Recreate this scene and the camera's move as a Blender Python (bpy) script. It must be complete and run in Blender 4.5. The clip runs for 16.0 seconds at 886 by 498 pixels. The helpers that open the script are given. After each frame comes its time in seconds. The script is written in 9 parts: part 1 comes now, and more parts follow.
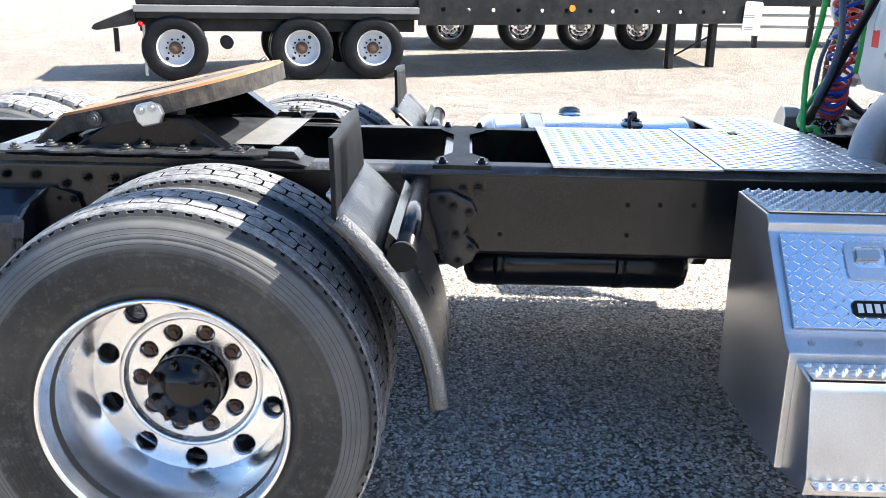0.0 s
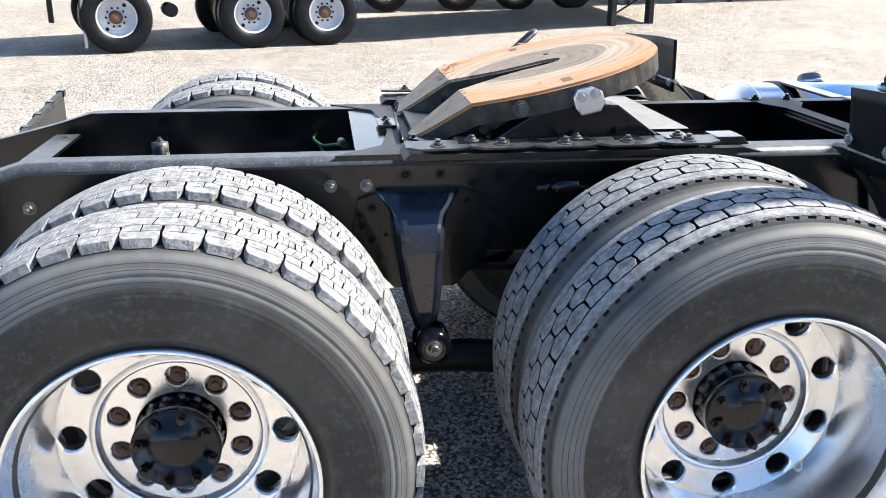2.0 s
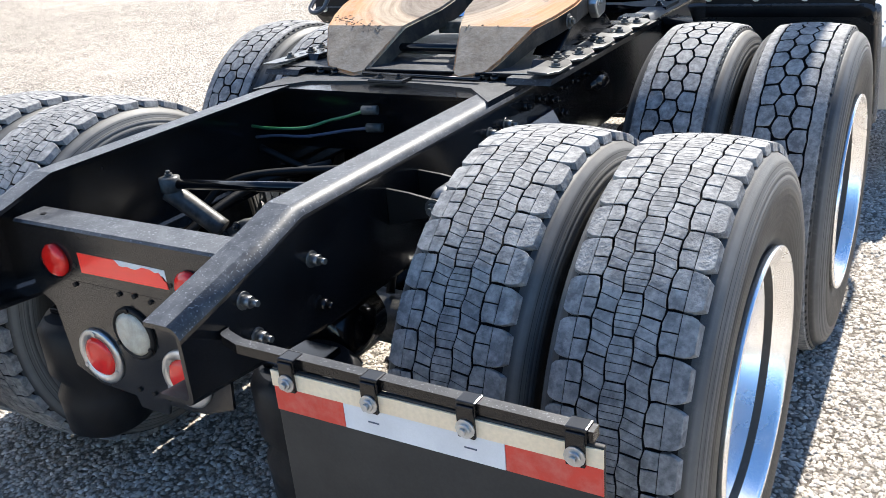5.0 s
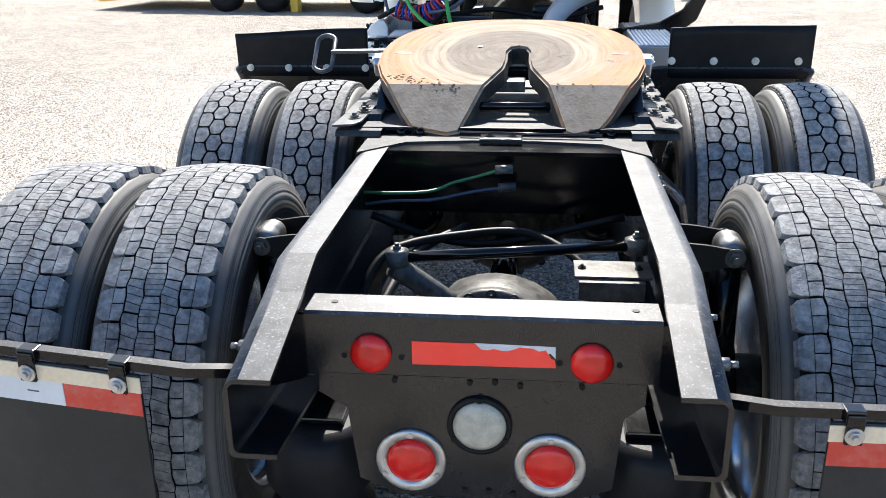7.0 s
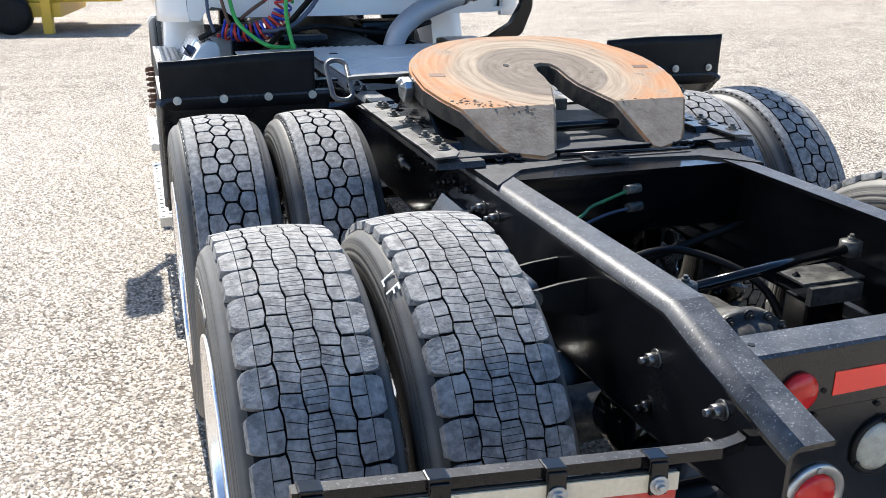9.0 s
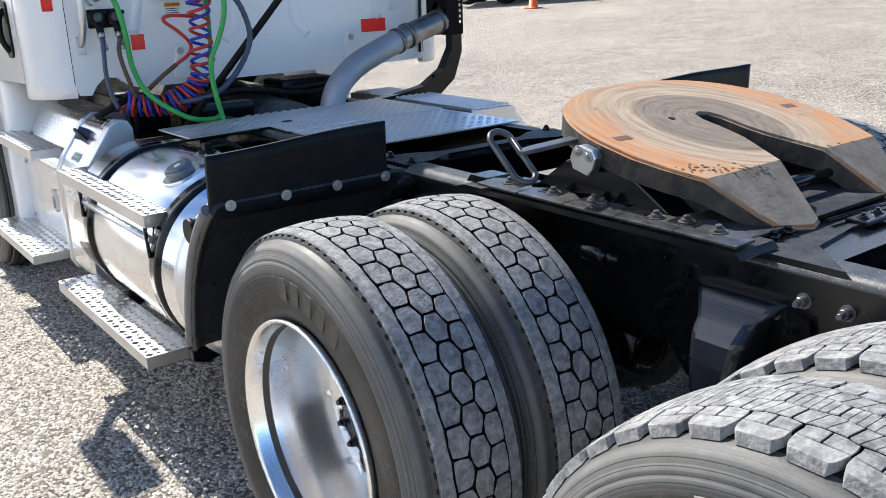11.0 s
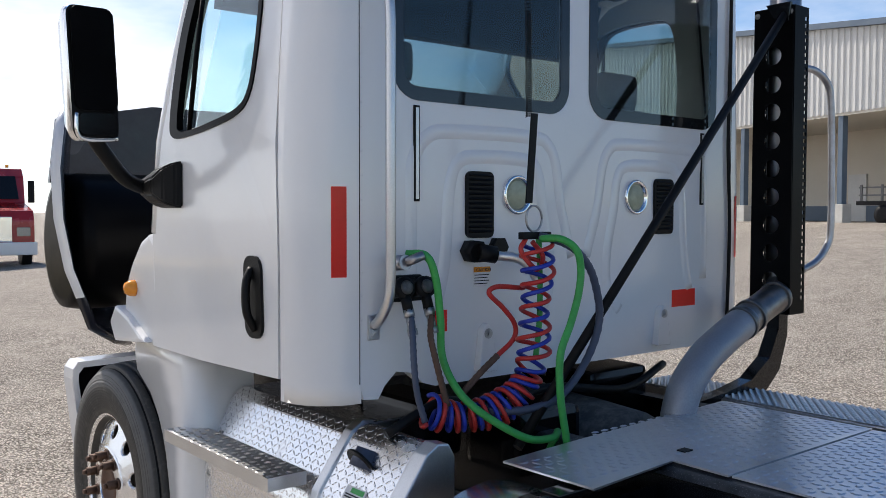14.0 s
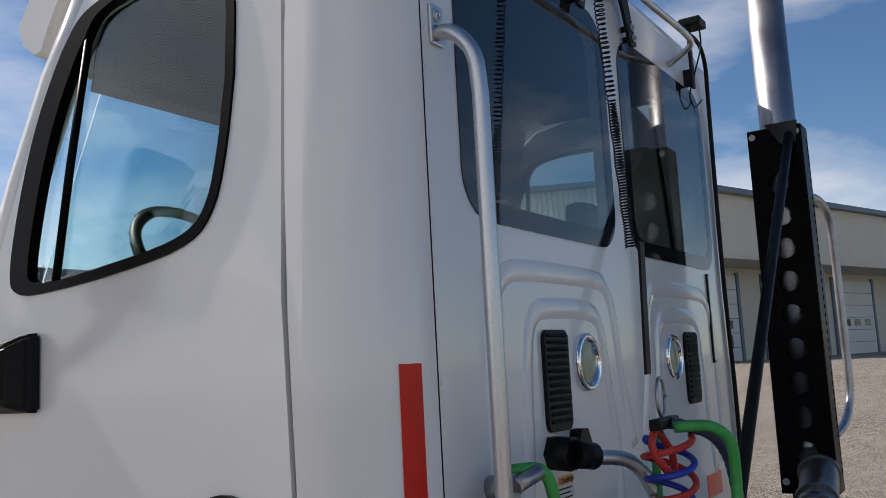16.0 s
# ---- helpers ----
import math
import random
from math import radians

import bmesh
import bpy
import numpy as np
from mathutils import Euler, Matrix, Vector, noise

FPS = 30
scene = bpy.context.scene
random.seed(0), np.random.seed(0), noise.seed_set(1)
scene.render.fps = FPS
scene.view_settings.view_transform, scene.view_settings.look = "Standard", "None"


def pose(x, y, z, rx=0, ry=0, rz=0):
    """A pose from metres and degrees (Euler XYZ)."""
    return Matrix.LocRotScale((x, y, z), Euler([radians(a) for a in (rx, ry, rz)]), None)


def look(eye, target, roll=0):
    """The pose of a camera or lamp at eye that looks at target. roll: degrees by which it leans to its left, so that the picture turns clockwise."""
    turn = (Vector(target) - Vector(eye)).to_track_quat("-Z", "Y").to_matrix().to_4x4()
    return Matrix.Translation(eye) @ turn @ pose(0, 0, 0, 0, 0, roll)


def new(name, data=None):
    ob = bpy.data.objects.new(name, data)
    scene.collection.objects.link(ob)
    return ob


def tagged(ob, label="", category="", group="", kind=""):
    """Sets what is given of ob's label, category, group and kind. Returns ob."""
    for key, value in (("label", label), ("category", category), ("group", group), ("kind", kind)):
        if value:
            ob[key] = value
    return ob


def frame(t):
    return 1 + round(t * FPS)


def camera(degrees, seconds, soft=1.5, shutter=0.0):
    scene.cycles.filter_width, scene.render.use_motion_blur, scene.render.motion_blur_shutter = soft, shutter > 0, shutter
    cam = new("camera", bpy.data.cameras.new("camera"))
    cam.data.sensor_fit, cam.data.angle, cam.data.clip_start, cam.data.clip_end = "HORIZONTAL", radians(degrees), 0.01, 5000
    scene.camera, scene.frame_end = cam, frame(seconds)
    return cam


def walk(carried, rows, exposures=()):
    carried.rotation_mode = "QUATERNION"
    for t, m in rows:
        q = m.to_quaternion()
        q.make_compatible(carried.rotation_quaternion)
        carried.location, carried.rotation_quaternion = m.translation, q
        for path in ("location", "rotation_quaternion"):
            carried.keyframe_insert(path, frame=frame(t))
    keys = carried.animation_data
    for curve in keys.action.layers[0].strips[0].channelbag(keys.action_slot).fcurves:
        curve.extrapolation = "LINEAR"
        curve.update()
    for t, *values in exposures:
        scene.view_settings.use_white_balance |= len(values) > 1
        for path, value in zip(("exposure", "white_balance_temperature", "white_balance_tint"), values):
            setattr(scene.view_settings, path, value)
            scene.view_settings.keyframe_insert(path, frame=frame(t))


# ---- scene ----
cam = camera(52.8, 16.0, 0.7)
PATH = [
    (0, (3.29, 2.077, 1.611), (1.372, 2.031, 1.045), 1.0),
    (0.5, (3.162, 1.604, 1.607), (1.247, 1.577, 1.031), 0.6),
    (1, (3.119, 1.163, 1.625), (1.213, 1.198, 1.02), 1.1),
    (1.5, (2.975, 0.76, 1.613), (1.078, 0.864, 0.989), 1.0),
    (2, (2.902, 0.338, 1.614), (1.025, 0.588, 0.97), 0.3),
    (2.5, (2.774, -0.082, 1.623), (0.918, 0.23, 0.947), -0.6),
    (3, (2.555, -0.505, 1.611), (0.756, -0.003, 0.894), 1.1),
    (3.2, (2.509, -0.669, 1.604), (0.762, -0.034, 0.866), 1.0),
    (5.3, (1.376, -1.876, 1.665), (0.537, -0.232, 0.896), -4.3),
    (5.5, (1.237, -1.932, 1.675), (0.483, -0.242, 0.918), -3.2),
    (6, (0.872, -2.106, 1.687), (0.269, -0.337, 0.972), -2.4),
    (6.5, (0.493, -2.158, 1.675), (0.098, -0.33, 0.968), -0.4),
    (7, (0.1, -2.173, 1.695), (-0.103, -0.307, 1.003), -0.7),
    (7.5, (-0.296, -2.23, 1.756), (-0.248, -0.361, 1.045), 0.6),
    (8, (-0.644, -2.116, 1.71), (-0.424, -0.256, 1.01), -0.1),
    (8.2, (-0.787, -2.065, 1.705), (-0.484, -0.214, 1.011), 0.4),
    (10.3, (-1.976, -1.091, 1.678), (-0.959, 0.507, 1.035), -2.1),
    (10.5, (-2.041, -0.953, 1.679), (-0.971, 0.612, 1.041), -2.0),
    (11, (-2.168, -0.553, 1.683), (-1.025, 0.979, 1.095), -2.1),
    (11.5, (-2.325, -0.159, 1.697), (-1.158, 1.369, 1.148), -2.3),
    (12, (-2.388, 0.214, 1.696), (-1.196, 1.738, 1.189), -1.5),
    (12.5, (-2.443, 0.57, 1.707), (-1.238, 2.098, 1.243), -0.3),
    (13, (-2.552, 0.896, 1.731), (-1.334, 2.424, 1.301), -0.1),
    (13.5, (-2.568, 1.211, 1.74), (-1.328, 2.756, 1.459), 0.2),
    (14, (-2.544, 1.528, 1.782), (-1.278, 3.074, 1.702), 0.1),
    (14.5, (-2.566, 1.869, 1.827), (-1.172, 3.294, 1.988), -1.2),
    (15, (-2.505, 2.207, 1.845), (-1.04, 3.541, 2.116), -1.5),
    (15.5, (-2.433, 2.564, 1.86), (-0.896, 3.806, 2.167), -2.1),
    (16, (-2.372, 2.936, 1.854), (-0.691, 3.988, 2.116), -3.0),
]
walk(cam, [(t, look(eye, target, roll)) for t, eye, target, roll in PATH],
     [(0.0, 1.77, 6450, 10), (2.0, 1.65, 6460, 10), (3.0, 1.60, 6470, 10), (7.0, 1.53, 6490, 10), (10.5, 1.14, 6400, 10), (11.5, 1.06, 6380, 10), (12.5, 0.97, 6270, 10), (13.2, 0.73, 6310, 11), (14.0, 0.34, 6530, 13), (14.5, 0.17, 6760, 14), (16.0, -0.12, 6760, 14)])

# ---- world and sun ----
SUN_EL = 44.5
world = bpy.data.worlds.new("sky")
scene.world = world
world.use_nodes = True
wn, wl = world.node_tree.nodes, world.node_tree.links
wn.clear()
w_out = wn.new("ShaderNodeOutputWorld")
w_bg = wn.new("ShaderNodeBackground")
w_sky = wn.new("ShaderNodeTexSky")
w_sky.sky_type, w_sky.sun_disc = "NISHITA", False
w_sky.sun_elevation, w_sky.sun_rotation = radians(SUN_EL), radians(-2.0)
w_sky.air_density, w_sky.dust_density, w_sky.ozone_density = 1.0, 0.0, 2.0
w_sky.altitude = 1400.0
w_bg.inputs["Strength"].default_value = 0.106
w_co = wn.new("ShaderNodeTexCoord")
w_map = wn.new("ShaderNodeMapping")
w_map.inputs["Scale"].default_value = (1.0, 1.0, 3.2)
w_n = wn.new("ShaderNodeTexNoise")
w_n.inputs["Scale"].default_value, w_n.inputs["Detail"].default_value = 2.1, 7.0
w_n.inputs["Roughness"].default_value = 0.55
w_r = wn.new("ShaderNodeMapRange")
w_r.inputs["From Min"].default_value, w_r.inputs["From Max"].default_value = 0.34, 0.60
w_r.inputs["To Max"].default_value = 0.8
w_mix = wn.new("ShaderNodeMixRGB")
w_mix.inputs["Color2"].default_value = (9.2, 9.5, 9.9, 1)
wl.new(w_co.outputs["Generated"], w_map.inputs["Vector"])
wl.new(w_map.outputs["Vector"], w_n.inputs["Vector"])
# clouds thin out from the horizon up
w_sep = wn.new("ShaderNodeSeparateXYZ")
w_thin = wn.new("ShaderNodeMath")
w_thin.operation = "MULTIPLY_ADD"
w_thin.inputs[1].default_value = -0.26
wl.new(w_co.outputs["Generated"], w_sep.inputs[0])
wl.new(w_sep.outputs["Z"], w_thin.inputs[0])
# and thicken ahead of the truck
w_bank = wn.new("ShaderNodeMath")
w_bank.operation = "MULTIPLY_ADD"
w_bank.inputs[1].default_value = 0.17
wl.new(w_sep.outputs["Y"], w_bank.inputs[0])
w_side = wn.new("ShaderNodeMath")
w_side.operation = "MULTIPLY_ADD"
w_side.inputs[1].default_value = -0.105
wl.new(w_sep.outputs["X"], w_side.inputs[0])
wl.new(w_n.outputs["Fac"], w_side.inputs[2])
wl.new(w_side.outputs["Value"], w_bank.inputs[2])
wl.new(w_bank.outputs["Value"], w_thin.inputs[2])
wl.new(w_thin.outputs["Value"], w_r.inputs["Value"])
wl.new(w_r.outputs["Result"], w_mix.inputs["Fac"])
w_hsv = wn.new("ShaderNodeHueSaturation")
w_hsv.inputs["Saturation"].default_value = 1.18
wl.new(w_sky.outputs["Color"], w_hsv.inputs["Color"])
wl.new(w_hsv.outputs["Color"], w_mix.inputs["Color1"])
wl.new(w_mix.outputs["Color"], w_bg.inputs["Color"])
wl.new(w_bg.outputs["Background"], w_out.inputs["Surface"])

sun = new("sun", bpy.data.lights.new("sun", "SUN"))
sun.data.energy, sun.data.angle, sun.data.color = 4.9, radians(0.5), (1.0, 0.945, 0.855)
sun.matrix_world = look((-0.35, 10.0, 9.85), (0, 0, 0))


# ---- materials ----
def noise_node(nt, co, scale, detail=4.0, rough=0.55):
    n = nt.nodes.new("ShaderNodeTexNoise")
    n.inputs["Scale"].default_value, n.inputs["Detail"].default_value = scale, detail
    n.inputs["Roughness"].default_value = rough
    nt.links.new(co, n.inputs["Vector"])
    return n.outputs["Fac"]


def ramp(nt, fac, lo, hi, a=0.0, b=1.0):
    r = nt.nodes.new("ShaderNodeMapRange")
    r.inputs["From Min"].default_value, r.inputs["From Max"].default_value = lo, hi
    r.inputs["To Min"].default_value, r.inputs["To Max"].default_value = a, b
    nt.links.new(fac, r.inputs["Value"])
    return r.outputs["Result"]


def mix(nt, fac, c1, c2):
    m = nt.nodes.new("ShaderNodeMixRGB")
    for key, c in (("Color1", c1), ("Color2", c2)):
        if isinstance(c, tuple):
            m.inputs[key].default_value = (*c, 1)
        else:
            nt.links.new(c, m.inputs[key])
    if isinstance(fac, float):
        m.inputs["Fac"].default_value = fac
    else:
        nt.links.new(fac, m.inputs["Fac"])
    return m.outputs["Color"]


def bump(nt, height, strength, distance, normal=None):
    b = nt.nodes.new("ShaderNodeBump")
    b.inputs["Strength"].default_value, b.inputs["Distance"].default_value = strength, distance
    nt.links.new(height, b.inputs["Height"])
    if normal is not None:
        nt.links.new(normal, b.inputs["Normal"])
    return b.outputs["Normal"]


def blank(name):
    m = bpy.data.materials.new(name)
    m.use_nodes = True
    nt = m.node_tree
    co = nt.nodes.new("ShaderNodeTexCoord").outputs["Object"]
    return m, nt, nt.nodes["Principled BSDF"], co


def pbr(name, c1, c2, scale=4.0, rough=(0.4, 0.6), metal=0.0, relief=0.1, fine=120.0, dust=None, dust_amount=0.0,
        coat=0.0, dist=0.002, spec=0.5, grain=0.35, speckle=0.0):
    """Two-scale painted, rubber or metal surface: large stains, fine grain, dust in patches and a fine relief."""
    m, nt, b, co = blank(name)
    big = noise_node(nt, co, scale, 5.0)
    small = noise_node(nt, co, fine, 3.0)
    col = mix(nt, ramp(nt, big, 0.35, 0.68), c1, c2)
    col = mix(nt, ramp(nt, small, 0.3, 0.75, 0.0, grain), col, tuple(v * 0.6 for v in c1))
    if dust:
        patch = noise_node(nt, co, scale * 2.7, 7.0, 0.65)
        col = mix(nt, ramp(nt, patch, 0.42, 0.75, 0.0, dust_amount), col, dust)
    if speckle:
        dots = noise_node(nt, co, 210.0, 2.0)
        col = mix(nt, ramp(nt, dots, 0.61, 0.67, 0.0, speckle), col, (0.24, 0.25, 0.27))
    nt.links.new(col, b.inputs["Base Color"])
    nt.links.new(ramp(nt, big, 0.3, 0.7, rough[0], rough[1]), b.inputs["Roughness"])
    b.inputs["Metallic"].default_value = metal
    b.inputs["Coat Weight"].default_value, b.inputs["Coat Roughness"].default_value = coat, 0.06
    b.inputs["Specular IOR Level"].default_value = spec
    if relief:
        nt.links.new(bump(nt, small, relief, dist), b.inputs["Normal"])
    return m


BLACK = pbr("black_chassis_paint", (0.0018, 0.0020, 0.0030), (0.0036, 0.0040, 0.0055), 3.0, (0.09, 0.22), relief=0.14, fine=60, dust=(0.025, 0.025, 0.025), dust_amount=0.07, spec=0.33)
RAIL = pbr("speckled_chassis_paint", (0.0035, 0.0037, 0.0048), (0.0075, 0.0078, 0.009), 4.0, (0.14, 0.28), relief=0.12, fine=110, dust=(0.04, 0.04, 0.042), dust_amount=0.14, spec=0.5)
# paints for upward faces: dust, and sky sheen put into the paler base
RAILTOP = pbr("dusty_skylit_speckled_paint", (0.022, 0.0245, 0.030), (0.046, 0.049, 0.056), 9.0, (0.40, 0.54), relief=0.22, fine=420, dust=(0.13, 0.135, 0.145), dust_amount=0.5, spec=0.30, dist=0.0012, speckle=0.6)
TOPDARK = pbr("dusty_skylit_black_top_paint", (0.016, 0.0175, 0.021), (0.032, 0.034, 0.039), 7.0, (0.50, 0.65), relief=0.3, fine=420, dust=(0.10, 0.10, 0.10), dust_amount=0.4, spec=0.2, dist=0.001, speckle=0.3)
PALEPLATE = pbr("pale_grey_plate", (0.15, 0.15, 0.147), (0.22, 0.217, 0.21), 6.0, (0.45, 0.65), relief=0.2, fine=120, dust=(0.34, 0.29, 0.23), dust_amount=0.5, spec=0.3)
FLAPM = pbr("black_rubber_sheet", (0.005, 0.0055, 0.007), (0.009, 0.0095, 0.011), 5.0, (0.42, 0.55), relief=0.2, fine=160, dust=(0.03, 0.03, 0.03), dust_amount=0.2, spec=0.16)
GLOSS = pbr("gloss_black", (0.004, 0.004, 0.005), (0.007, 0.007, 0.008), 3.0, (0.12, 0.22), relief=0.02, spec=0.35)
PLASTIC = pbr("black_plastic", (0.005, 0.005, 0.0055), (0.009, 0.009, 0.009), 8.0, (0.4, 0.55), relief=0.3, fine=250, spec=0.18)

SEAL = pbr("black_rubber_seal", (0.0025, 0.0025, 0.003), (0.004, 0.004, 0.0045), 6.0, (0.3, 0.4), relief=0.03, fine=200, spec=0.06)


def sidewall_rubber():
    """Tyre side: dark smooth centre, a paler dusty band with fine grooves near the tread, scuffs."""
    m, nt, b, co = blank("tyre_sidewall")
    big, fine, scuff = noise_node(nt, co, 5.0, 7.0, 0.62), noise_node(nt, co, 190.0, 3.0), noise_node(nt, co, 15.0, 9.0, 0.74)
    flat = nt.nodes.new("ShaderNodeVectorMath")
    flat.operation = "MULTIPLY"
    flat.inputs[1].default_value = (0, 1, 1)
    nt.links.new(co, flat.inputs[0])
    rad = nt.nodes.new("ShaderNodeVectorMath")
    rad.operation = "LENGTH"
    nt.links.new(flat.outputs["Vector"], rad.inputs[0])
    r = rad.outputs["Value"]
    saw = nt.nodes.new("ShaderNodeMath")
    saw.operation = "PINGPONG"
    saw.inputs[1].default_value = 0.0060
    nt.links.new(r, saw.inputs[0])
    inner = mix(nt, ramp(nt, big, 0.38, 0.62), (0.014, 0.014, 0.014), (0.038, 0.036, 0.033))
    band = mix(nt, ramp(nt, big, 0.38, 0.66), (0.085, 0.085, 0.085), (0.150, 0.147, 0.140))
    groove = nt.nodes.new("ShaderNodeMath")
    groove.operation = "MULTIPLY"
    nt.links.new(ramp(nt, saw.outputs["Value"], 0.0005, 0.0011, 0.85, 0.0), groove.inputs[0])
    nt.links.new(ramp(nt, r, 0.510, 0.513, 1.0, 0.0), groove.inputs[1])
    band = mix(nt, groove.outputs["Value"], band, (0.015, 0.015, 0.015))
    col = mix(nt, ramp(nt, r, 0.455, 0.460), inner, band)
    col = mix(nt, ramp(nt, r, 0.518, 0.524), col, (0.040, 0.040, 0.040))
    col = mix(nt, ramp(nt, r, 0.345, 0.36, 0.35, 0.0), col, (0.11, 0.10, 0.085))
    col = mix(nt, ramp(nt, scuff, 0.57, 0.72, 0.0, 0.5), col, (0.150, 0.142, 0.128))
    col = mix(nt, ramp(nt, noise_node(nt, co, 2.2, 4.0), 0.50, 0.70, 0.0, 0.34), col, (0.085, 0.074, 0.058))
    col = mix(nt, ramp(nt, noise_node(nt, co, 48.0, 9.0, 0.75), 0.52, 0.70, 0.0, 0.42), col, (0.120, 0.114, 0.104))
    nt.links.new(col, b.inputs["Base Color"])
    nt.links.new(ramp(nt, big, 0.3, 0.7, 0.46, 0.66), b.inputs["Roughness"])
    b.inputs["Specular IOR Level"].default_value = 0.32
    n1 = bump(nt, saw.outputs["Value"], 0.15, 0.5)
    nt.links.new(bump(nt, fine, 0.25, 0.0015, n1), b.inputs["Normal"])
    return m


RUBBER = sidewall_rubber()
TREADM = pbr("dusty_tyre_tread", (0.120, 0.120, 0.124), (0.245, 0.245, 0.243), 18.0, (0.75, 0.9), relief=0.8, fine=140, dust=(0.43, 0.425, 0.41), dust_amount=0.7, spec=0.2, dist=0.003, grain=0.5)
# darker than plain rubber: shade in the grooves is put into the colour
GROOVE = pbr("shaded_tyre_groove", (0.010, 0.010, 0.011), (0.018, 0.018, 0.018), 9.0, (0.7, 0.85), relief=0.3, fine=200, spec=0.1)
ALU = pbr("polished_aluminium", (0.87, 0.87, 0.88), (0.92, 0.92, 0.92), 3.0, (0.10, 0.19), 1.0, 0.02, 300, dust=(0.68, 0.66, 0.63), dust_amount=0.22, grain=0.15)
WHEELM = pbr("hazed_wheel_aluminium", (0.84, 0.84, 0.85), (0.90, 0.90, 0.90), 5.0, (0.17, 0.30), 0.92, 0.03, 260, dust=(0.70, 0.69, 0.67), dust_amount=0.45, grain=0.15)
TANKM = pbr("mirror_aluminium", (0.86, 0.868, 0.885), (0.90, 0.902, 0.91), 2.0, (0.17, 0.24), 1.0, 0.008, 200, dust=(0.74, 0.73, 0.72), dust_amount=0.14, grain=0.05)
SATIN = pbr("satin_aluminium", (0.62, 0.62, 0.63), (0.72, 0.72, 0.72), 4.0, (0.28, 0.42), 1.0, 0.06, 240, dust=(0.6, 0.59, 0.57), dust_amount=0.3)
BOLTM = pbr("dull_steel_bolt", (0.16, 0.16, 0.16), (0.24, 0.24, 0.235), 20.0, (0.3, 0.5), 0.9, 0.1, 200)
STEEL = pbr("zinc_steel", (0.42, 0.42, 0.42), (0.55, 0.55, 0.54), 14.0, (0.3, 0.5), 0.9, 0.1, 200)
DECKM = pbr("deck_aluminium", (0.74, 0.75, 0.77), (0.82, 0.82, 0.84), 5.0, (0.30, 0.42), 1.0, 0.05, 240, dust=(0.6, 0.6, 0.6), dust_amount=0.15, grain=0.2)
WHITE = pbr("white_cab_paint", (0.75, 0.75, 0.75), (0.78, 0.78, 0.778), 1.5, (0.18, 0.26), relief=0.0, fine=60, dust=(0.68, 0.66, 0.63), dust_amount=0.08, coat=0.6, grain=0.02)
RED = pbr("red_reflective_tape", (0.93, 0.020, 0.012), (0.98, 0.030, 0.018), 14.0, (0.3, 0.45), relief=0.0, grain=0.04, coat=0.5)
# dimmer copy of the red tape: rear-side shade is in the base, dust over it
SHADERED = pbr("shaded_dusty_red_tape", (0.48, 0.030, 0.018), (0.58, 0.045, 0.028), 14.0, (0.35, 0.5), relief=0.0, dust=(0.5, 0.30, 0.24), dust_amount=0.3, grain=0.08)
TAPEW = pbr("white_reflective_tape", (0.55, 0.56, 0.58), (0.64, 0.65, 0.67), 12.0, (0.35, 0.5), relief=0.02, fine=300, grain=0.15)
TAPEP = pbr("worn_white_tape", (0.77, 0.77, 0.78), (0.82, 0.82, 0.82), 12.0, (0.2, 0.3), relief=0.0, grain=0.02)
# lit copy of the flap rubber: sunlight painted in as a paler base, plus dust
FLAPW = pbr("black_rubber_painted_sunlit", (0.020, 0.0195, 0.019), (0.030, 0.029, 0.028), 3.0, (0.5, 0.65), relief=0.15, fine=160, dust=(0.06, 0.057, 0.052), dust_amount=0.3, spec=0.3)
CREAM = pbr("cream_plastic_strip", (0.72, 0.58, 0.40), (0.78, 0.65, 0.47), 10.0, (0.45, 0.6), relief=0.05)
REDHOSE = pbr("red_air_hose", (0.50, 0.025, 0.02), (0.60, 0.04, 0.03), 18.0, (0.35, 0.5), relief=0.05)
BLUEHOSE = pbr("blue_air_hose", (0.012, 0.035, 0.36), (0.02, 0.05, 0.46), 18.0, (0.35, 0.5), relief=0.05)
GREENHOSE = pbr("green_electric_cord", (0.035, 0.33, 0.06), (0.05, 0.42, 0.09), 18.0, (0.4, 0.55), relief=0.05)
GREYHOSE = pbr("dark_blue_grey_hose", (0.045, 0.06, 0.10), (0.06, 0.075, 0.12), 18.0, (0.45, 0.6), relief=0.2)
AMBER = pbr("amber_lens", (0.75, 0.26, 0.02), (0.85, 0.33, 0.03), 30.0, (0.15, 0.25), relief=0.05)
LENSR = pbr("red_lens", (0.58, 0.008, 0.006), (0.70, 0.014, 0.010), 40.0, (0.12, 0.22), relief=0.15, fine=350, grain=0.1)
LENSW = pbr("milky_lens", (0.36, 0.34, 0.28), (0.50, 0.475, 0.40), 40.0, (0.12, 0.25), relief=0.15, fine=300)
LENSG = pbr("greenish_lens", (0.36, 0.38, 0.26), (0.46, 0.48, 0.34), 40.0, (0.12, 0.25), relief=0.15, fine=300)
RUST = pbr("brown_rusty_steel", (0.10, 0.055, 0.035), (0.17, 0.10, 0.07), 22.0, (0.6, 0.8), 0.3, 0.5, 200)
GREASE = pbr("greasy_grey_casting", (0.026, 0.026, 0.027), (0.065, 0.064, 0.060), 9.0, (0.3, 0.5), relief=0.4, fine=90, dust=(0.25, 0.24, 0.21), dust_amount=0.5, spec=0.3)
CHROMEP = pbr("stained_exhaust_chrome", (0.42, 0.42, 0.44), (0.58, 0.58, 0.60), 5.0, (0.34, 0.48), 1.0, 0.03, 200, dust=(0.26, 0.22, 0.19), dust_amount=0.55)
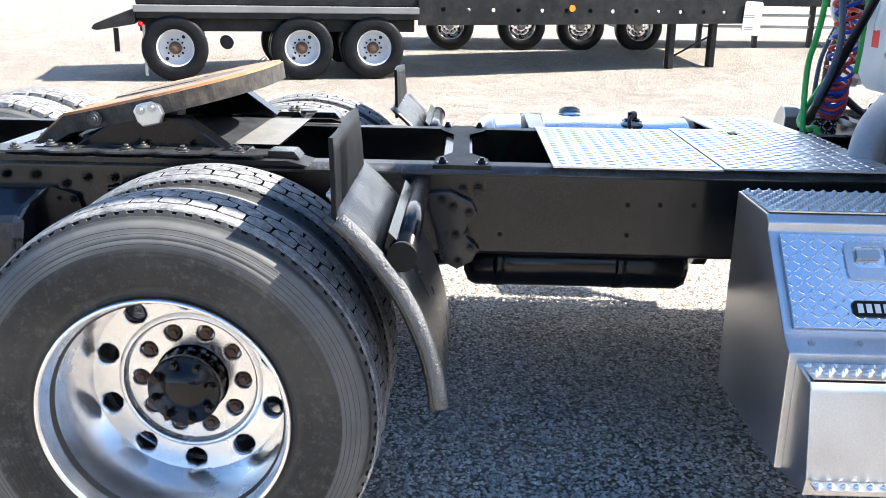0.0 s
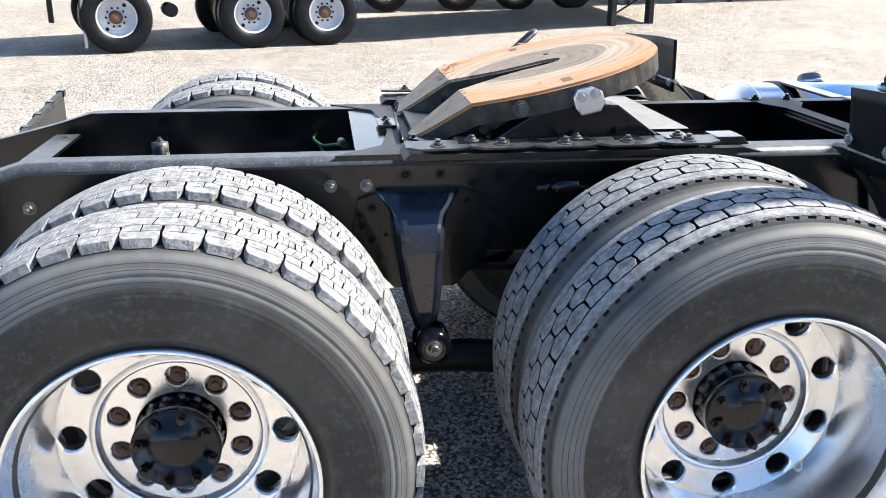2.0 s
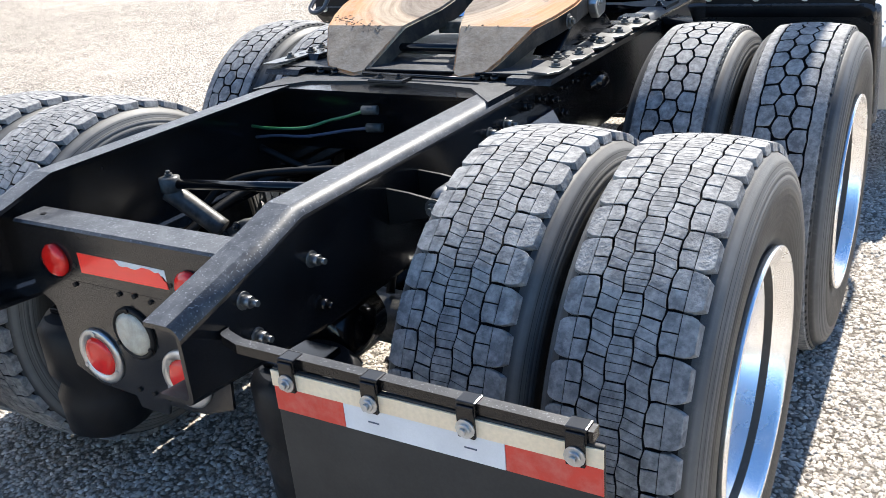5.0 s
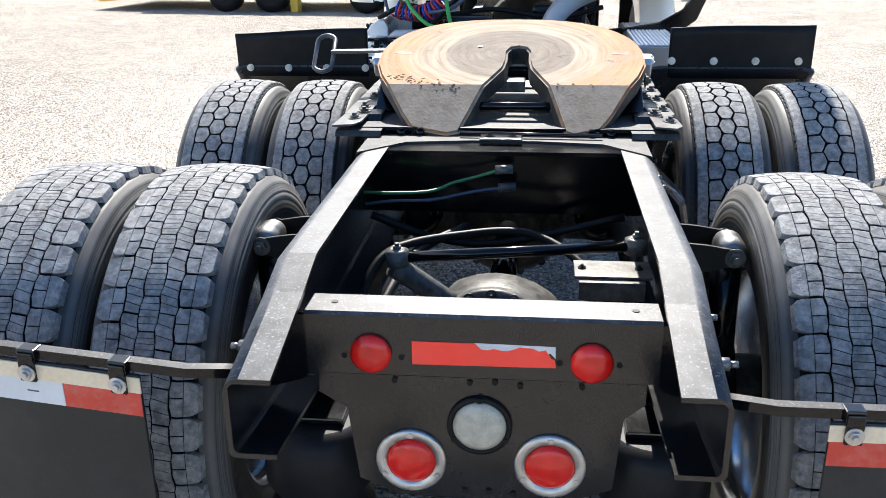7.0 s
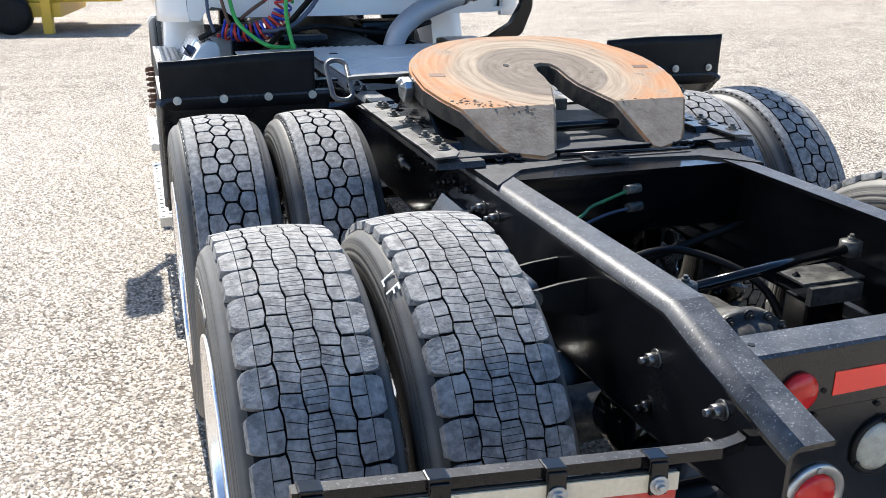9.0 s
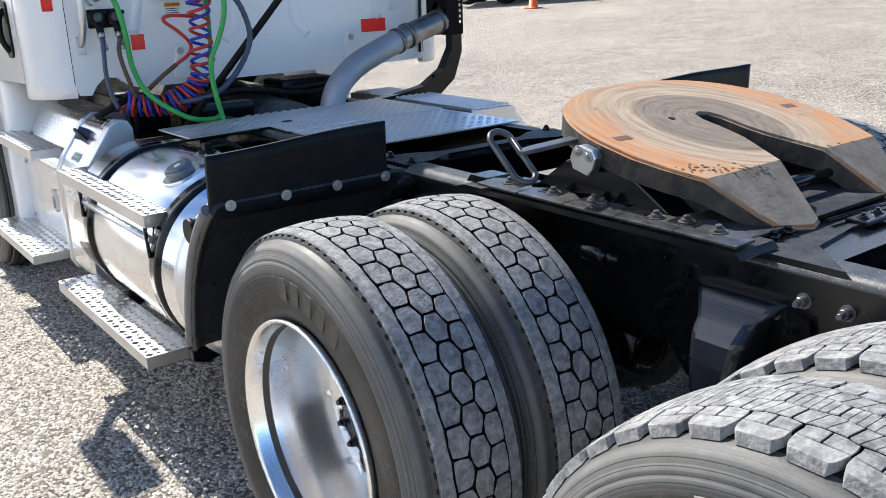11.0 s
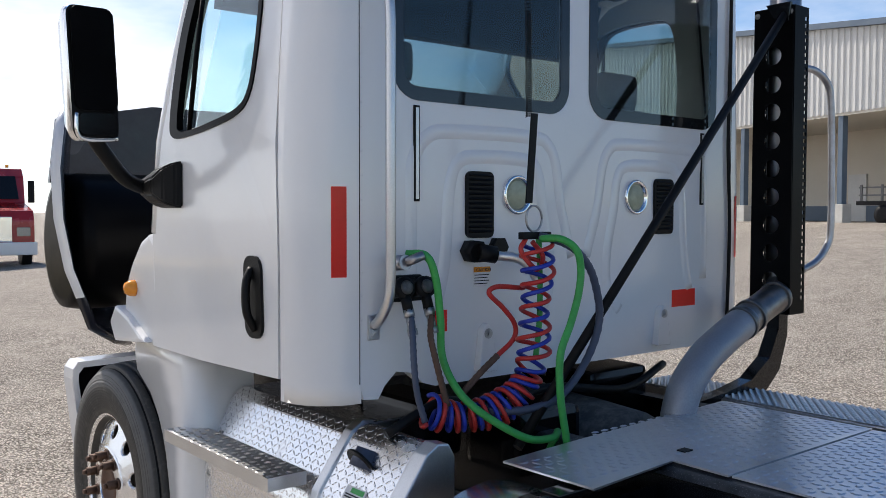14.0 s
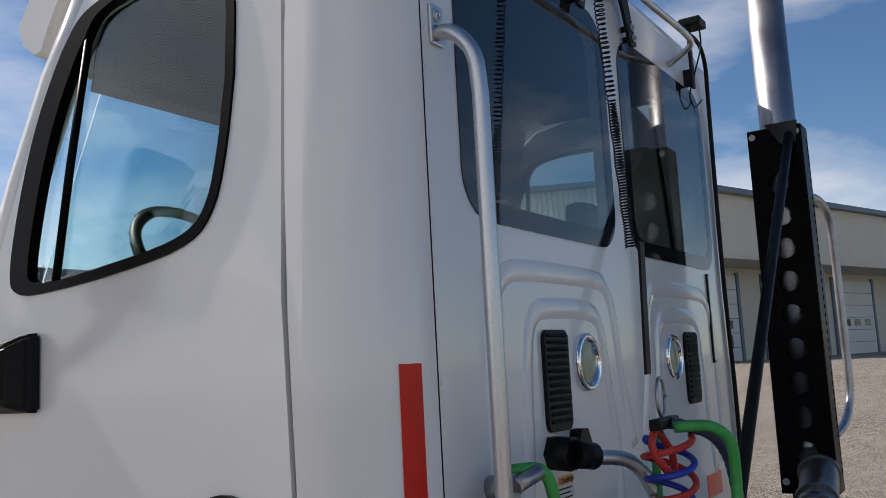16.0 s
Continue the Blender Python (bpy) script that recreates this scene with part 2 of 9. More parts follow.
YELLOW = pbr("yellow_machine_paint", (0.62, 0.38, 0.03), (0.72, 0.46, 0.05), 3.0, (0.4, 0.55), relief=0.1)
REDPAINT = pbr("red_truck_paint", (0.34, 0.015, 0.018), (0.42, 0.022, 0.025), 2.0, (0.2, 0.3), relief=0.02, coat=0.5)
WRITING = pbr("white_print", (0.70, 0.70, 0.68), (0.76, 0.76, 0.74), 20.0, (0.5, 0.6), relief=0.0)
INTERIOR = pbr("grey_cab_trim", (0.10, 0.10, 0.10), (0.14, 0.14, 0.135), 6.0, (0.6, 0.75), relief=0.2)
BEIGE = pbr("beige_wall_panel", (0.58, 0.54, 0.46), (0.64, 0.60, 0.52), 0.6, (0.55, 0.7), relief=0.05, fine=20)
CORRU = pbr("pale_corrugated_sheet", (0.60, 0.60, 0.58), (0.66, 0.66, 0.64), 0.7, (0.4, 0.5), relief=0.05, fine=20)
BLUETRIM = pbr("slate_blue_trim", (0.09, 0.13, 0.18), (0.12, 0.16, 0.21), 1.0, (0.4, 0.5), relief=0.05)
CONCRETE = pbr("pale_concrete", (0.46, 0.45, 0.42), (0.56, 0.55, 0.52), 2.0, (0.75, 0.9), relief=0.3, fine=40)
ORANGE = pbr("orange_cone_plastic", (0.75, 0.13, 0.02), (0.82, 0.17, 0.03), 6.0, (0.45, 0.6), relief=0.05)
CARD = pbr("brown_cardboard", (0.30, 0.20, 0.12), (0.36, 0.25, 0.15), 5.0, (0.8, 0.9), relief=0.1)


def fifth_wheel_metal():
    """Worn coupling plate: dirt-brown turntable disc, scraped beige ring with round streaks, orange rust outside."""
    m, nt, b, co = blank("worn_coupling_plate")

    def vec(op, a, value=None):
        v = nt.nodes.new("ShaderNodeVectorMath")
        v.operation = op
        nt.links.new(a, v.inputs[0])
        if value:
            v.inputs[1].default_value = value
        return v
    flat = vec("MULTIPLY", co, (1, 1, 0)).outputs["Vector"]
    dist = vec("LENGTH", flat).outputs["Value"]
    way = vec("MULTIPLY", vec("NORMALIZE", flat).outputs["Vector"], (0.9, 0.9, 0)).outputs["Vector"]
    up = nt.nodes.new("ShaderNodeCombineXYZ")
    nt.links.new(dist, up.inputs["Z"])
    tall = vec("MULTIPLY", up.outputs["Vector"], (1, 1, 34.0)).outputs["Vector"]
    both = nt.nodes.new("ShaderNodeVectorMath")
    nt.links.new(way, both.inputs[0])
    nt.links.new(tall, both.inputs[1])
    # streaks run round the plate
    streak = noise_node(nt, both.outputs["Vector"], 1.6, 7.0, 0.62)
    wob = noise_node(nt, co, 5.0, 6.0, 0.6)
    add = nt.nodes.new("ShaderNodeMath")
    add.operation = "MULTIPLY_ADD"
    nt.links.new(wob, add.inputs[0])
    add.inputs[1].default_value = 0.16
    nt.links.new(dist, add.inputs[2])
    r = add.outputs["Value"]
    fine = noise_node(nt, co, 70.0, 6.0, 0.7)
    blotch = noise_node(nt, co, 8.0, 8.0, 0.68)
    dirt = mix(nt, ramp(nt, streak, 0.35, 0.65), (0.125, 0.098, 0.077), (0.205, 0.170, 0.138))
    dirt = mix(nt, ramp(nt, blotch, 0.52, 0.68, 0.0, 0.6), dirt, (0.25, 0.215, 0.18))
    pale = mix(nt, ramp(nt, streak, 0.32, 0.66), (0.210, 0.158, 0.112), (0.365, 0.298, 0.225))
    rust = mix(nt, ramp(nt, streak, 0.34, 0.68), (0.345, 0.150, 0.066), (0.39, 0.240, 0.138))
    rust = mix(nt, ramp(nt, blotch, 0.50, 0.62, 0.0, 0.75), rust, (0.29, 0.235, 0.18))
    col = mix(nt, ramp(nt, dist, 0.222, 0.232), dirt, pale)
    col = mix(nt, ramp(nt, r, 0.375, 0.47), col, rust)
    col = mix(nt, ramp(nt, blotch, 0.62, 0.69, 0.0, 0.8), col, (0.10, 0.078, 0.062))
    col = mix(nt, ramp(nt, fine, 0.62, 0.75, 0.0, 0.4), col, (0.12, 0.09, 0.07))
    nt.links.new(col, b.inputs["Base Color"])
    nt.links.new(ramp(nt, blotch, 0.3, 0.7, 0.72, 0.9), b.inputs["Roughness"])
    b.inputs["Specular IOR Level"].default_value = 0.15
    n1 = bump(nt, streak, 0.25, 0.003)
    nt.links.new(bump(nt, fine, 0.4, 0.003, n1), b.inputs["Normal"])
    return m


FIFTH = fifth_wheel_metal()


def gravel_ground():
    m, nt, b, co = blank("pale_gravel")

    def vor(scale, feature="F1"):
        v = nt.nodes.new("ShaderNodeTexVoronoi")
        v.feature = feature
        v.inputs["Scale"].default_value = scale
        nt.links.new(co, v.inputs["Vector"])
        return v
    v1, v2 = vor(58.0), vor(120.0)
    hsv = nt.nodes.new("ShaderNodeSeparateColor")
    nt.links.new(v1.outputs["Color"], hsv.inputs["Color"])
    stone = mix(nt, hsv.outputs["Red"], (0.38, 0.335, 0.280), (0.90, 0.815, 0.705))
    stone = mix(nt, ramp(nt, hsv.outputs["Green"], 0.84, 0.88), stone, (0.20, 0.18, 0.16))
    # shade between the stones is painted in as a dark crevice colour
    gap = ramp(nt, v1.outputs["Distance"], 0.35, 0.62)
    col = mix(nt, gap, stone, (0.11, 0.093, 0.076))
    big = noise_node(nt, co, 0.35, 6.0, 0.6)
    col = mix(nt, ramp(nt, big, 0.42, 0.68, 0.0, 0.25), col, (0.58, 0.51, 0.435))
    mid = noise_node(nt, co, 2.3, 6.0, 0.65)
    col = mix(nt, ramp(nt, mid, 0.45, 0.75, 0.0, 0.28), col, (0.74, 0.675, 0.59))
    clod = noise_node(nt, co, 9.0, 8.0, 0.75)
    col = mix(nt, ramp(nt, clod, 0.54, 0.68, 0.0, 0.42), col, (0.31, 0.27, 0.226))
    nt.links.new(col, b.inputs["Base Color"])
    b.inputs["Roughness"].default_value = 0.9
    b.inputs["Specular IOR Level"].default_value = 0.2
    inv = ramp(nt, v1.outputs["Distance"], 0.0, 0.7, 1.0, 0.0)
    inv2 = ramp(nt, v2.outputs["Distance"], 0.0, 0.8, 1.0, 0.0)
    n1 = bump(nt, inv, 1.0, 0.014)
    n2 = bump(nt, clod, 0.8, 0.055, n1)
    nt.links.new(bump(nt, inv2, 0.5, 0.004, n2), b.inputs["Normal"])
    return m


def stone_material():
    m, nt, b, co = blank("loose_gravel_stone")
    g = nt.nodes.new("ShaderNodeNewGeometry").outputs["Random Per Island"]
    col = mix(nt, ramp(nt, g, 0.0, 0.9), (0.22, 0.199, 0.176), (0.60, 0.552, 0.488))
    col = mix(nt, ramp(nt, g, 0.93, 0.95), col, (0.74, 0.69, 0.62))
    col = mix(nt, ramp(nt, noise_node(nt, co, 90.0, 4.0), 0.45, 0.7, 0.0, 0.4), col, (0.46, 0.41, 0.35))
    nt.links.new(col, b.inputs["Base Color"])
    b.inputs["Roughness"].default_value = 0.85
    b.inputs["Specular IOR Level"].default_value = 0.2
    return m


def glass(name, tint, ior=1.45, rough=0.0):
    m, nt, b, co = blank(name)
    b.inputs["Base Color"].default_value = (*tint, 1)
    b.inputs["Transmission Weight"].default_value = 1.0
    b.inputs["Roughness"].default_value = rough
    b.inputs["IOR"].default_value = ior
    return m


TINT = glass("dark_tinted_glass", (0.35, 0.41, 0.41))
SIDEGLASS = glass("blue_green_tinted_glass", (0.74, 0.93, 0.94))


# ---- mesh helpers ----
def box(bm, x0, x1, y0, y1, z0, z1, bevel=0.0, m=None):
    r = bmesh.ops.create_cube(bm, size=1.0, matrix=Matrix.LocRotScale(
        ((x0 + x1) / 2, (y0 + y1) / 2, (z0 + z1) / 2), None, (abs(x1 - x0), abs(y1 - y0), abs(z1 - z0))))
    vs = r["verts"]
    if bevel:
        es = list({e for v in vs for e in v.link_edges})
        r = bmesh.ops.bevel(bm, geom=es, offset=bevel, segments=2, affect="EDGES", profile=0.6)
        vs = list(set(vs) & set(bm.verts)) + r["verts"]
        vs = [v for v in set(vs) if v.is_valid]
    if m is not None:
        bmesh.ops.transform(bm, matrix=m, verts=vs)
    return bm


def frame_of(direction):
    d = Vector(direction).normalized()
    side = d.cross(Vector((0, 0, 1)))
    if side.length < 1e-3:
        side = Vector((1, 0, 0))
    side.normalize()
    return d, side, side.cross(d)


def rod(bm, p0, p1, r, seg=12, r2=None):
    p0, p1 = Vector(p0), Vector(p1)
    r2 = r if r2 is None else r2
    d, s, u = frame_of(p1 - p0)
    a = [bm.verts.new(p0 + (s * math.cos(k * 2 * math.pi / seg) + u * math.sin(k * 2 * math.pi / seg)) * r) for k in range(seg)]
    b = [bm.verts.new(p1 + (s * math.cos(k * 2 * math.pi / seg) + u * math.sin(k * 2 * math.pi / seg)) * r2) for k in range(seg)]
    for k in range(seg):
        bm.faces.new((a[k], a[(k + 1) % seg], b[(k + 1) % seg], b[k])).smooth = True
    bm.faces.new(a[::-1])
    bm.faces.new(b)
    return bm


def smooth_path(pts, n=8):
    """Catmull-Rom through the points."""
    p = [Vector(q) for q in pts]
    p = [p[0] * 2 - p[1]] + p + [p[-1] * 2 - p[-2]]
    out = []
    for i in range(1, len(p) - 2):
        for k in range(n):
            t = k / n
            a, b, c, d = p[i - 1], p[i], p[i + 1], p[i + 2]
            out.append(0.5 * ((2 * b) + (c - a) * t + (2 * a - 5 * b + 4 * c - d) * t * t + (3 * b - a - 3 * c + d) * t ** 3))
    out.append(p[-2])
    return out


def tube(bm, pts, r, seg=10, ring=0.0, every=2):
    """A round tube along the points; ring: corrugation height."""
    pts = [Vector(q) for q in pts]
    rings, ref = [], None
    for i, p in enumerate(pts):
        d = (pts[min(i + 1, len(pts) - 1)] - pts[max(i - 1, 0)]).normalized()
        if ref is None:
            ref = frame_of(d)[1]
        ref = (ref - d * ref.dot(d)).normalized()
        u = d.cross(ref)
        rr = r + (ring if i % every == 0 else 0.0)
        rings.append([bm.verts.new(p + (ref * math.cos(k * 2 * math.pi / seg) + u * math.sin(k * 2 * math.pi / seg)) * rr) for k in range(seg)])
    for a, b in zip(rings, rings[1:]):
        for k in range(seg):
            bm.faces.new((a[k], a[(k + 1) % seg], b[(k + 1) % seg], b[k])).smooth = True
    bm.faces.new(rings[0][::-1])
    bm.faces.new(rings[-1])
    return bm


def prism(bm, poly, axis, a, b, bevel=0.0):
    """A polygon of two coordinates drawn out along an axis from a to b."""
    def place(u, v, w):
        return {"x": (w, u, v), "y": (u, w, v), "z": (u, v, w)}[axis]
    va = [bm.verts.new(place(u, v, a)) for u, v in poly]
    vb = [bm.verts.new(place(u, v, b)) for u, v in poly]
    fs = [bm.faces.new(va[::-1]), bm.faces.new(vb)]
    n = len(poly)
    for k in range(n):
        fs.append(bm.faces.new((va[k], va[(k + 1) % n], vb[(k + 1) % n], vb[k])))
    bmesh.ops.recalc_face_normals(bm, faces=fs)
    if bevel:
        es = list({e for f in fs for e in f.edges})
        bmesh.ops.bevel(bm, geom=es, offset=bevel, segments=2, affect="EDGES", profile=0.6)
    return bm


def lathe(bm, prof, seg=64, axis="x", c=(0, 0, 0), close=False):
    """A profile of (along, radius) turned round an axis through c."""
    rings = []
    for a, r in prof:
        ring = []
        for k in range(seg):
            t = k * 2 * math.pi / seg
            q = {"x": (a, r * math.cos(t), r * math.sin(t)), "y": (r * math.cos(t), a, r * math.sin(t)), "z": (r * math.cos(t), r * math.sin(t), a)}[axis]
            ring.append(bm.verts.new(Vector(q) + Vector(c)))
        rings.append(ring)
    pairs = list(zip(rings, rings[1:])) + ([(rings[-1], rings[0])] if close else [])
    fs = []
    for a, b in pairs:
        for k in range(seg):
            f = bm.faces.new((a[k], a[(k + 1) % seg], b[(k + 1) % seg], b[k]))
            f.smooth = True
            fs.append(f)
    if not close:
        if prof[0][1] > 1e-5:
            fs.append(bm.faces.new(rings[0]))
        if prof[-1][1] > 1e-5:
            fs.append(bm.faces.new(rings[-1]))
    bmesh.ops.recalc_face_normals(bm, faces=fs)
    return bm


def hexbolt(bm, p, d, r=0.014, h=0.012, washer=True):
    p, d = Vector(p), Vector(d).normalized()
    if washer:
        rod(bm, p, p + d * 0.003, r * 1.5, 12)
    rod(bm, p, p + d * h, r, 6)
    rod(bm, p + d * h, p + d * h * 1.7, r * 0.55, 8)
    return bm


def finish(bm, name, material):
    me = bpy.data.meshes.new(name)
    bm.to_mesh(me)
    bm.free()
    for mt in (material if isinstance(material, (list, tuple)) else [material]):
        me.materials.append(mt)
    return me


def part(name, bm, material, parent, label="", m=None):
    ob = new(name, finish(bm, name, material))
    ob.parent = parent
    if m is not None:
        ob.matrix_local = m
    return tagged(ob, label) if label else ob


def thing(name, label, category, group="", at=(0, 0, 0)):
    ob = new(name)
    ob.empty_display_size = 0.2
    ob.location = at
    return tagged(ob, label, category, group)


def lone(name, bm, material, label, category, group="", kind="", m=None):
    ob = new(name, finish(bm, name, material))
    if m is not None:
        ob.matrix_world = m
    return tagged(ob, label, category, group, kind)


B = bmesh.new


# ---- ground ----
def rise(x, y):
    """Height of the yard: flat under the truck, climbing to the warehouse and to the parked trailers."""
    z = 0.0
    if x > 3.5:
        z += 1.45 * min(1.0, (x - 3.5) / 26.0)
    if x < -13.2:
        z += 0.42 * min(1.0, (-13.2 - x) / 4.5)
    return z


def ground():
    bm = B()
    xs = [-2500, -400, -120, -60, -40, -30, -24, -20, -17.7, -15.5, -13.2, -9, -5, -2, 0, 2, 3.5, 8, 12, 16, 20, 25, 29.5, 40, 60, 120, 400, 2500]
    ys = [-2500, -400, -120, -60, -30, -15, -6, 0, 6, 15, 30, 45, 60, 120, 400, 2500]
    grid = [[bm.verts.new((x, y, rise(x, y))) for y in ys] for x in xs]
    for i in range(len(xs) - 1):
        for j in range(len(ys) - 1):
            bm.faces.new((grid[i][j], grid[i + 1][j], grid[i + 1][j + 1], grid[i][j + 1])).smooth = True
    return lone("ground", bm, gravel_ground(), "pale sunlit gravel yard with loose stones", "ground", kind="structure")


def loose_gravel():
    """Loose stones lying on the yard where one passes close."""
    rng = np.random.default_rng(5)
    n = 1050000
    xy = np.stack([rng.uniform(-8.0, 7.0, n), rng.uniform(-4.0, 12.0, n)], 1)
    out = np.hypot(np.maximum(0, np.abs(xy[:, 0] + 0.5) - 2.6), np.maximum(0, np.abs(xy[:, 1] - 2.4) - 4.0))
    xy = xy[rng.uniform(0, 1, n) < 0.9 * np.exp(-out / 1.1)]
    n = len(xy)
    lift = 1.45 / 26.0 * np.maximum(0.0, xy[:, 0] - 3.5)
    a = np.arange(5) * 2 * math.pi / 5
    base = np.concatenate([np.stack([np.cos(a), np.sin(a), np.full(5, -0.5)], 1), [[0, 0, 0.85]]])
    tri = np.array([[k, (k + 1) % 5, 5] for k in range(5)])
    size = rng.uniform(0.0042, 0.0098, n)
    ang = rng.uniform(0, 6.28, n)
    v = base[None] * (1 + rng.uniform(-0.22, 0.22, (n, 6, 1))) + rng.uniform(-0.22, 0.22, (n, 6, 3))
    v *= size[:, None, None] * np.array([1.45, 0.85, 0.80])
    c, s = np.cos(ang)[:, None], np.sin(ang)[:, None]
    x, y = v[..., 0] * c - v[..., 1] * s, v[..., 0] * s + v[..., 1] * c
    v = np.stack([x + xy[:, :1], y + xy[:, 1:], v[..., 2] + size[:, None] * 0.3 + lift[:, None]], -1).reshape(-1, 3)
    f = (tri[None] + (np.arange(n) * 6)[:, None, None]).reshape(-1, 3)
    me = bpy.data.meshes.new("loose_gravel")
    me.vertices.add(len(v)), me.loops.add(f.size), me.polygons.add(len(f))
    me.vertices.foreach_set("co", v.ravel())
    me.loops.foreach_set("vertex_index", f.ravel())
    me.polygons.foreach_set("loop_start", np.arange(len(f)) * 3)
    me.polygons.foreach_set("use_smooth", np.ones(len(f), bool))
    me.update(calc_edges=True)
    me.validate()
    me.materials.append(stone_material())
    ob = new("loose_gravel", me)
    return tagged(ob, "loose pale grey and tan gravel stones", "gravel", kind="stuff")


ground()
loose_gravel()


# ---- wheels ----
TYRE_R = 0.556


def tread_blocks(bm, polys, depth=0.015, crown=0.012):
    """Raised blocks: polygons of (x, arc length) wrapped round the tyre, pale on top, groove shade painted dark down
    the sides.
    """
    R = TYRE_R
    fs = []
    for poly in polys:
        cx = sum(p[0] for p in poly) / len(poly)
        cs = sum(p[1] for p in poly) / len(poly)
        rings = []
        for inset, r in ((0.0, R - depth), (0.0002, R - 0.0015), (0.0013, R)):
            ring = []
            for x, s in poly:
                d = max(1e-6, math.hypot(x - cx, s - cs))
                f = 1 - inset / d
                xx, ss = cx + (x - cx) * f, cs + (s - cs) * f
                t = ss / R
                rr = r - crown * (xx / 0.12) ** 2
                ring.append(bm.verts.new((xx, rr * math.cos(t), rr * math.sin(t))))
            rings.append(ring)
        n = len(poly)
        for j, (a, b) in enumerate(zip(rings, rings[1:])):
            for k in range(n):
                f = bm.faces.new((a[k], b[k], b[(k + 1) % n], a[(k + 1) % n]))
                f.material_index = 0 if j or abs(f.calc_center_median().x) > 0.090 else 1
        bm.faces.new(rings[-1][::-1])
    bmesh.ops.recalc_face_normals(bm, faces=bm.faces[:])


HEX_N, HEX_A, HEX_B, HEX_GAP = 48, 0.0305, 0.0152, 0.0052


def honeycomb_tread():
    """Worn drive tread: three interlocking columns of six-sided blocks, the centre one a little wider."""
    p = 2 * math.pi * TYRE_R / HEX_N
    polys, g = [], HEX_GAP / 2
    for col in (-1, 0, 1):
        a, b = (HEX_A + 0.002, HEX_B + 0.002) if col == 0 else (HEX_A, HEX_B)
        x = col * (HEX_A + HEX_B + 0.002)
        h = p / 2 - g * 0.5
        for k in range(HEX_N):
            s = k * p + (p / 2 if col else 0)
            if col == 0:
                polys.append([(a - g, s), (b - g * 0.4, s + h), (-b + g * 0.4, s + h), (-a + g, s), (-b + g * 0.4, s - h), (b - g * 0.4, s - h)])
            else:
                flat = x + col * (a * 0.70 + b * 0.30)
                polys.append([(x - col * (a - g), s), (x - col * (b - g * 0.4), s + h), (flat - col * 0.003, s + h + 0.001), (flat, s + h * 0.6), (flat + col * 0.0012, s), (flat, s - h * 0.6), (flat - col * 0.003, s - h + 0.001), (x - col * (b - g * 0.4), s - h)])
    # edges worn in at their middles
    rng = random.Random(14)
    worn = []
    for poly in polys:
        cx, cs = sum(q[0] for q in poly) / len(poly), sum(q[1] for q in poly) / len(poly)
        out = []
        for (x0, s0), (x1, s1) in zip(poly, poly[1:] + poly[:1]):
            # corners worn round
            kx, ks = x0 + (cx - x0) * 0.055 + rng.uniform(-0.0022, 0.0022), s0 + (cs - s0) * 0.055 + rng.uniform(-0.0022, 0.0022)
            out.append((kx, ks))
            mx, ms = (x0 + x1) / 2, (s0 + s1) / 2
            pull = rng.uniform(-0.02, 0.07)
            out.append((mx + (cx - mx) * pull, ms + (cs - ms) * pull))
        worn.append(out)
    polys = worn
    return polys


def shoulder_ribs(bm):
    """The unbroken pale ribs either side, scalloped along the hexagons."""
    p = 2 * math.pi * TYRE_R / HEX_N
    n, R = HEX_N * 4, TYRE_R
    side_x0 = HEX_A + HEX_B + 0.002

    def at(x, s, r):
        r -= 0.012 * (x / 0.12) ** 2
        return (x, r * math.cos(s / R), r * math.sin(s / R))
    for side in (-1, 1):
        rows = []
        for k in range(n):
            s = k * p / 4
            wave = abs((s / p) % 1.0 - 0.5) * 2
            inner = side_x0 + HEX_A * 0.70 + HEX_B * 0.30 + 0.0050 - 0.0026 * wave
            rows.append([bm.verts.new(at(side * x, s, r)) for x, r in ((inner, R - 0.015), (inner + 0.0003, R - 0.002), (inner + 0.002, R), (0.1105 - 0.0016 * (k % 2), R), (0.1130 - 0.0016 * (k % 2), R - 0.003))])
        for i in range(n):
            a, b = rows[i], rows[(i + 1) % n]
            for j in range(4):
                f = bm.faces.new((a[j], a[j + 1], b[j + 1], b[j]))
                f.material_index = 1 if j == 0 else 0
        # pocketed shoulder under the rib: a row of small pits, every second one larger
        for k in range(HEX_N * 2):
            s0, s1 = k * p / 2, (k + 1) * p / 2
            w = (s1 - s0) * (0.29 if k % 2 else 0.21)
            m = (s0 + s1) / 2
            hi, lo = (0.1122, R - 0.003), (0.1215, R - 0.0175)
            def on(u, s, deep=0.0):
                return bm.verts.new(at(side * (hi[0] + (lo[0] - hi[0]) * u - deep), s, hi[1] + (lo[1] - hi[1]) * u - deep * 0.4))
            outer = [on(0, s0), on(0, s1), on(1, s1), on(1, s0)]
            lip = [on(0.10, m - w), on(0.10, m + w), on(0.55, m + w * 0.85), on(0.55, m - w * 0.85)]
            pit = [on(0.16, m - w * 0.8, 0.004), on(0.16, m + w * 0.8, 0.004), on(0.48, m + w * 0.65, 0.004), on(0.48, m - w * 0.65, 0.004)]
            for q in range(4):
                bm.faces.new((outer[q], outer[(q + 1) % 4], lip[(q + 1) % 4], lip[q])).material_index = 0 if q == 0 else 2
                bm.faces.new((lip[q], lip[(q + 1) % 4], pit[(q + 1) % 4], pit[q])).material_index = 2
            # pit floor takes the painted groove shade too
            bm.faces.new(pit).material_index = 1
    bmesh.ops.recalc_face_normals(bm, faces=bm.faces[:])


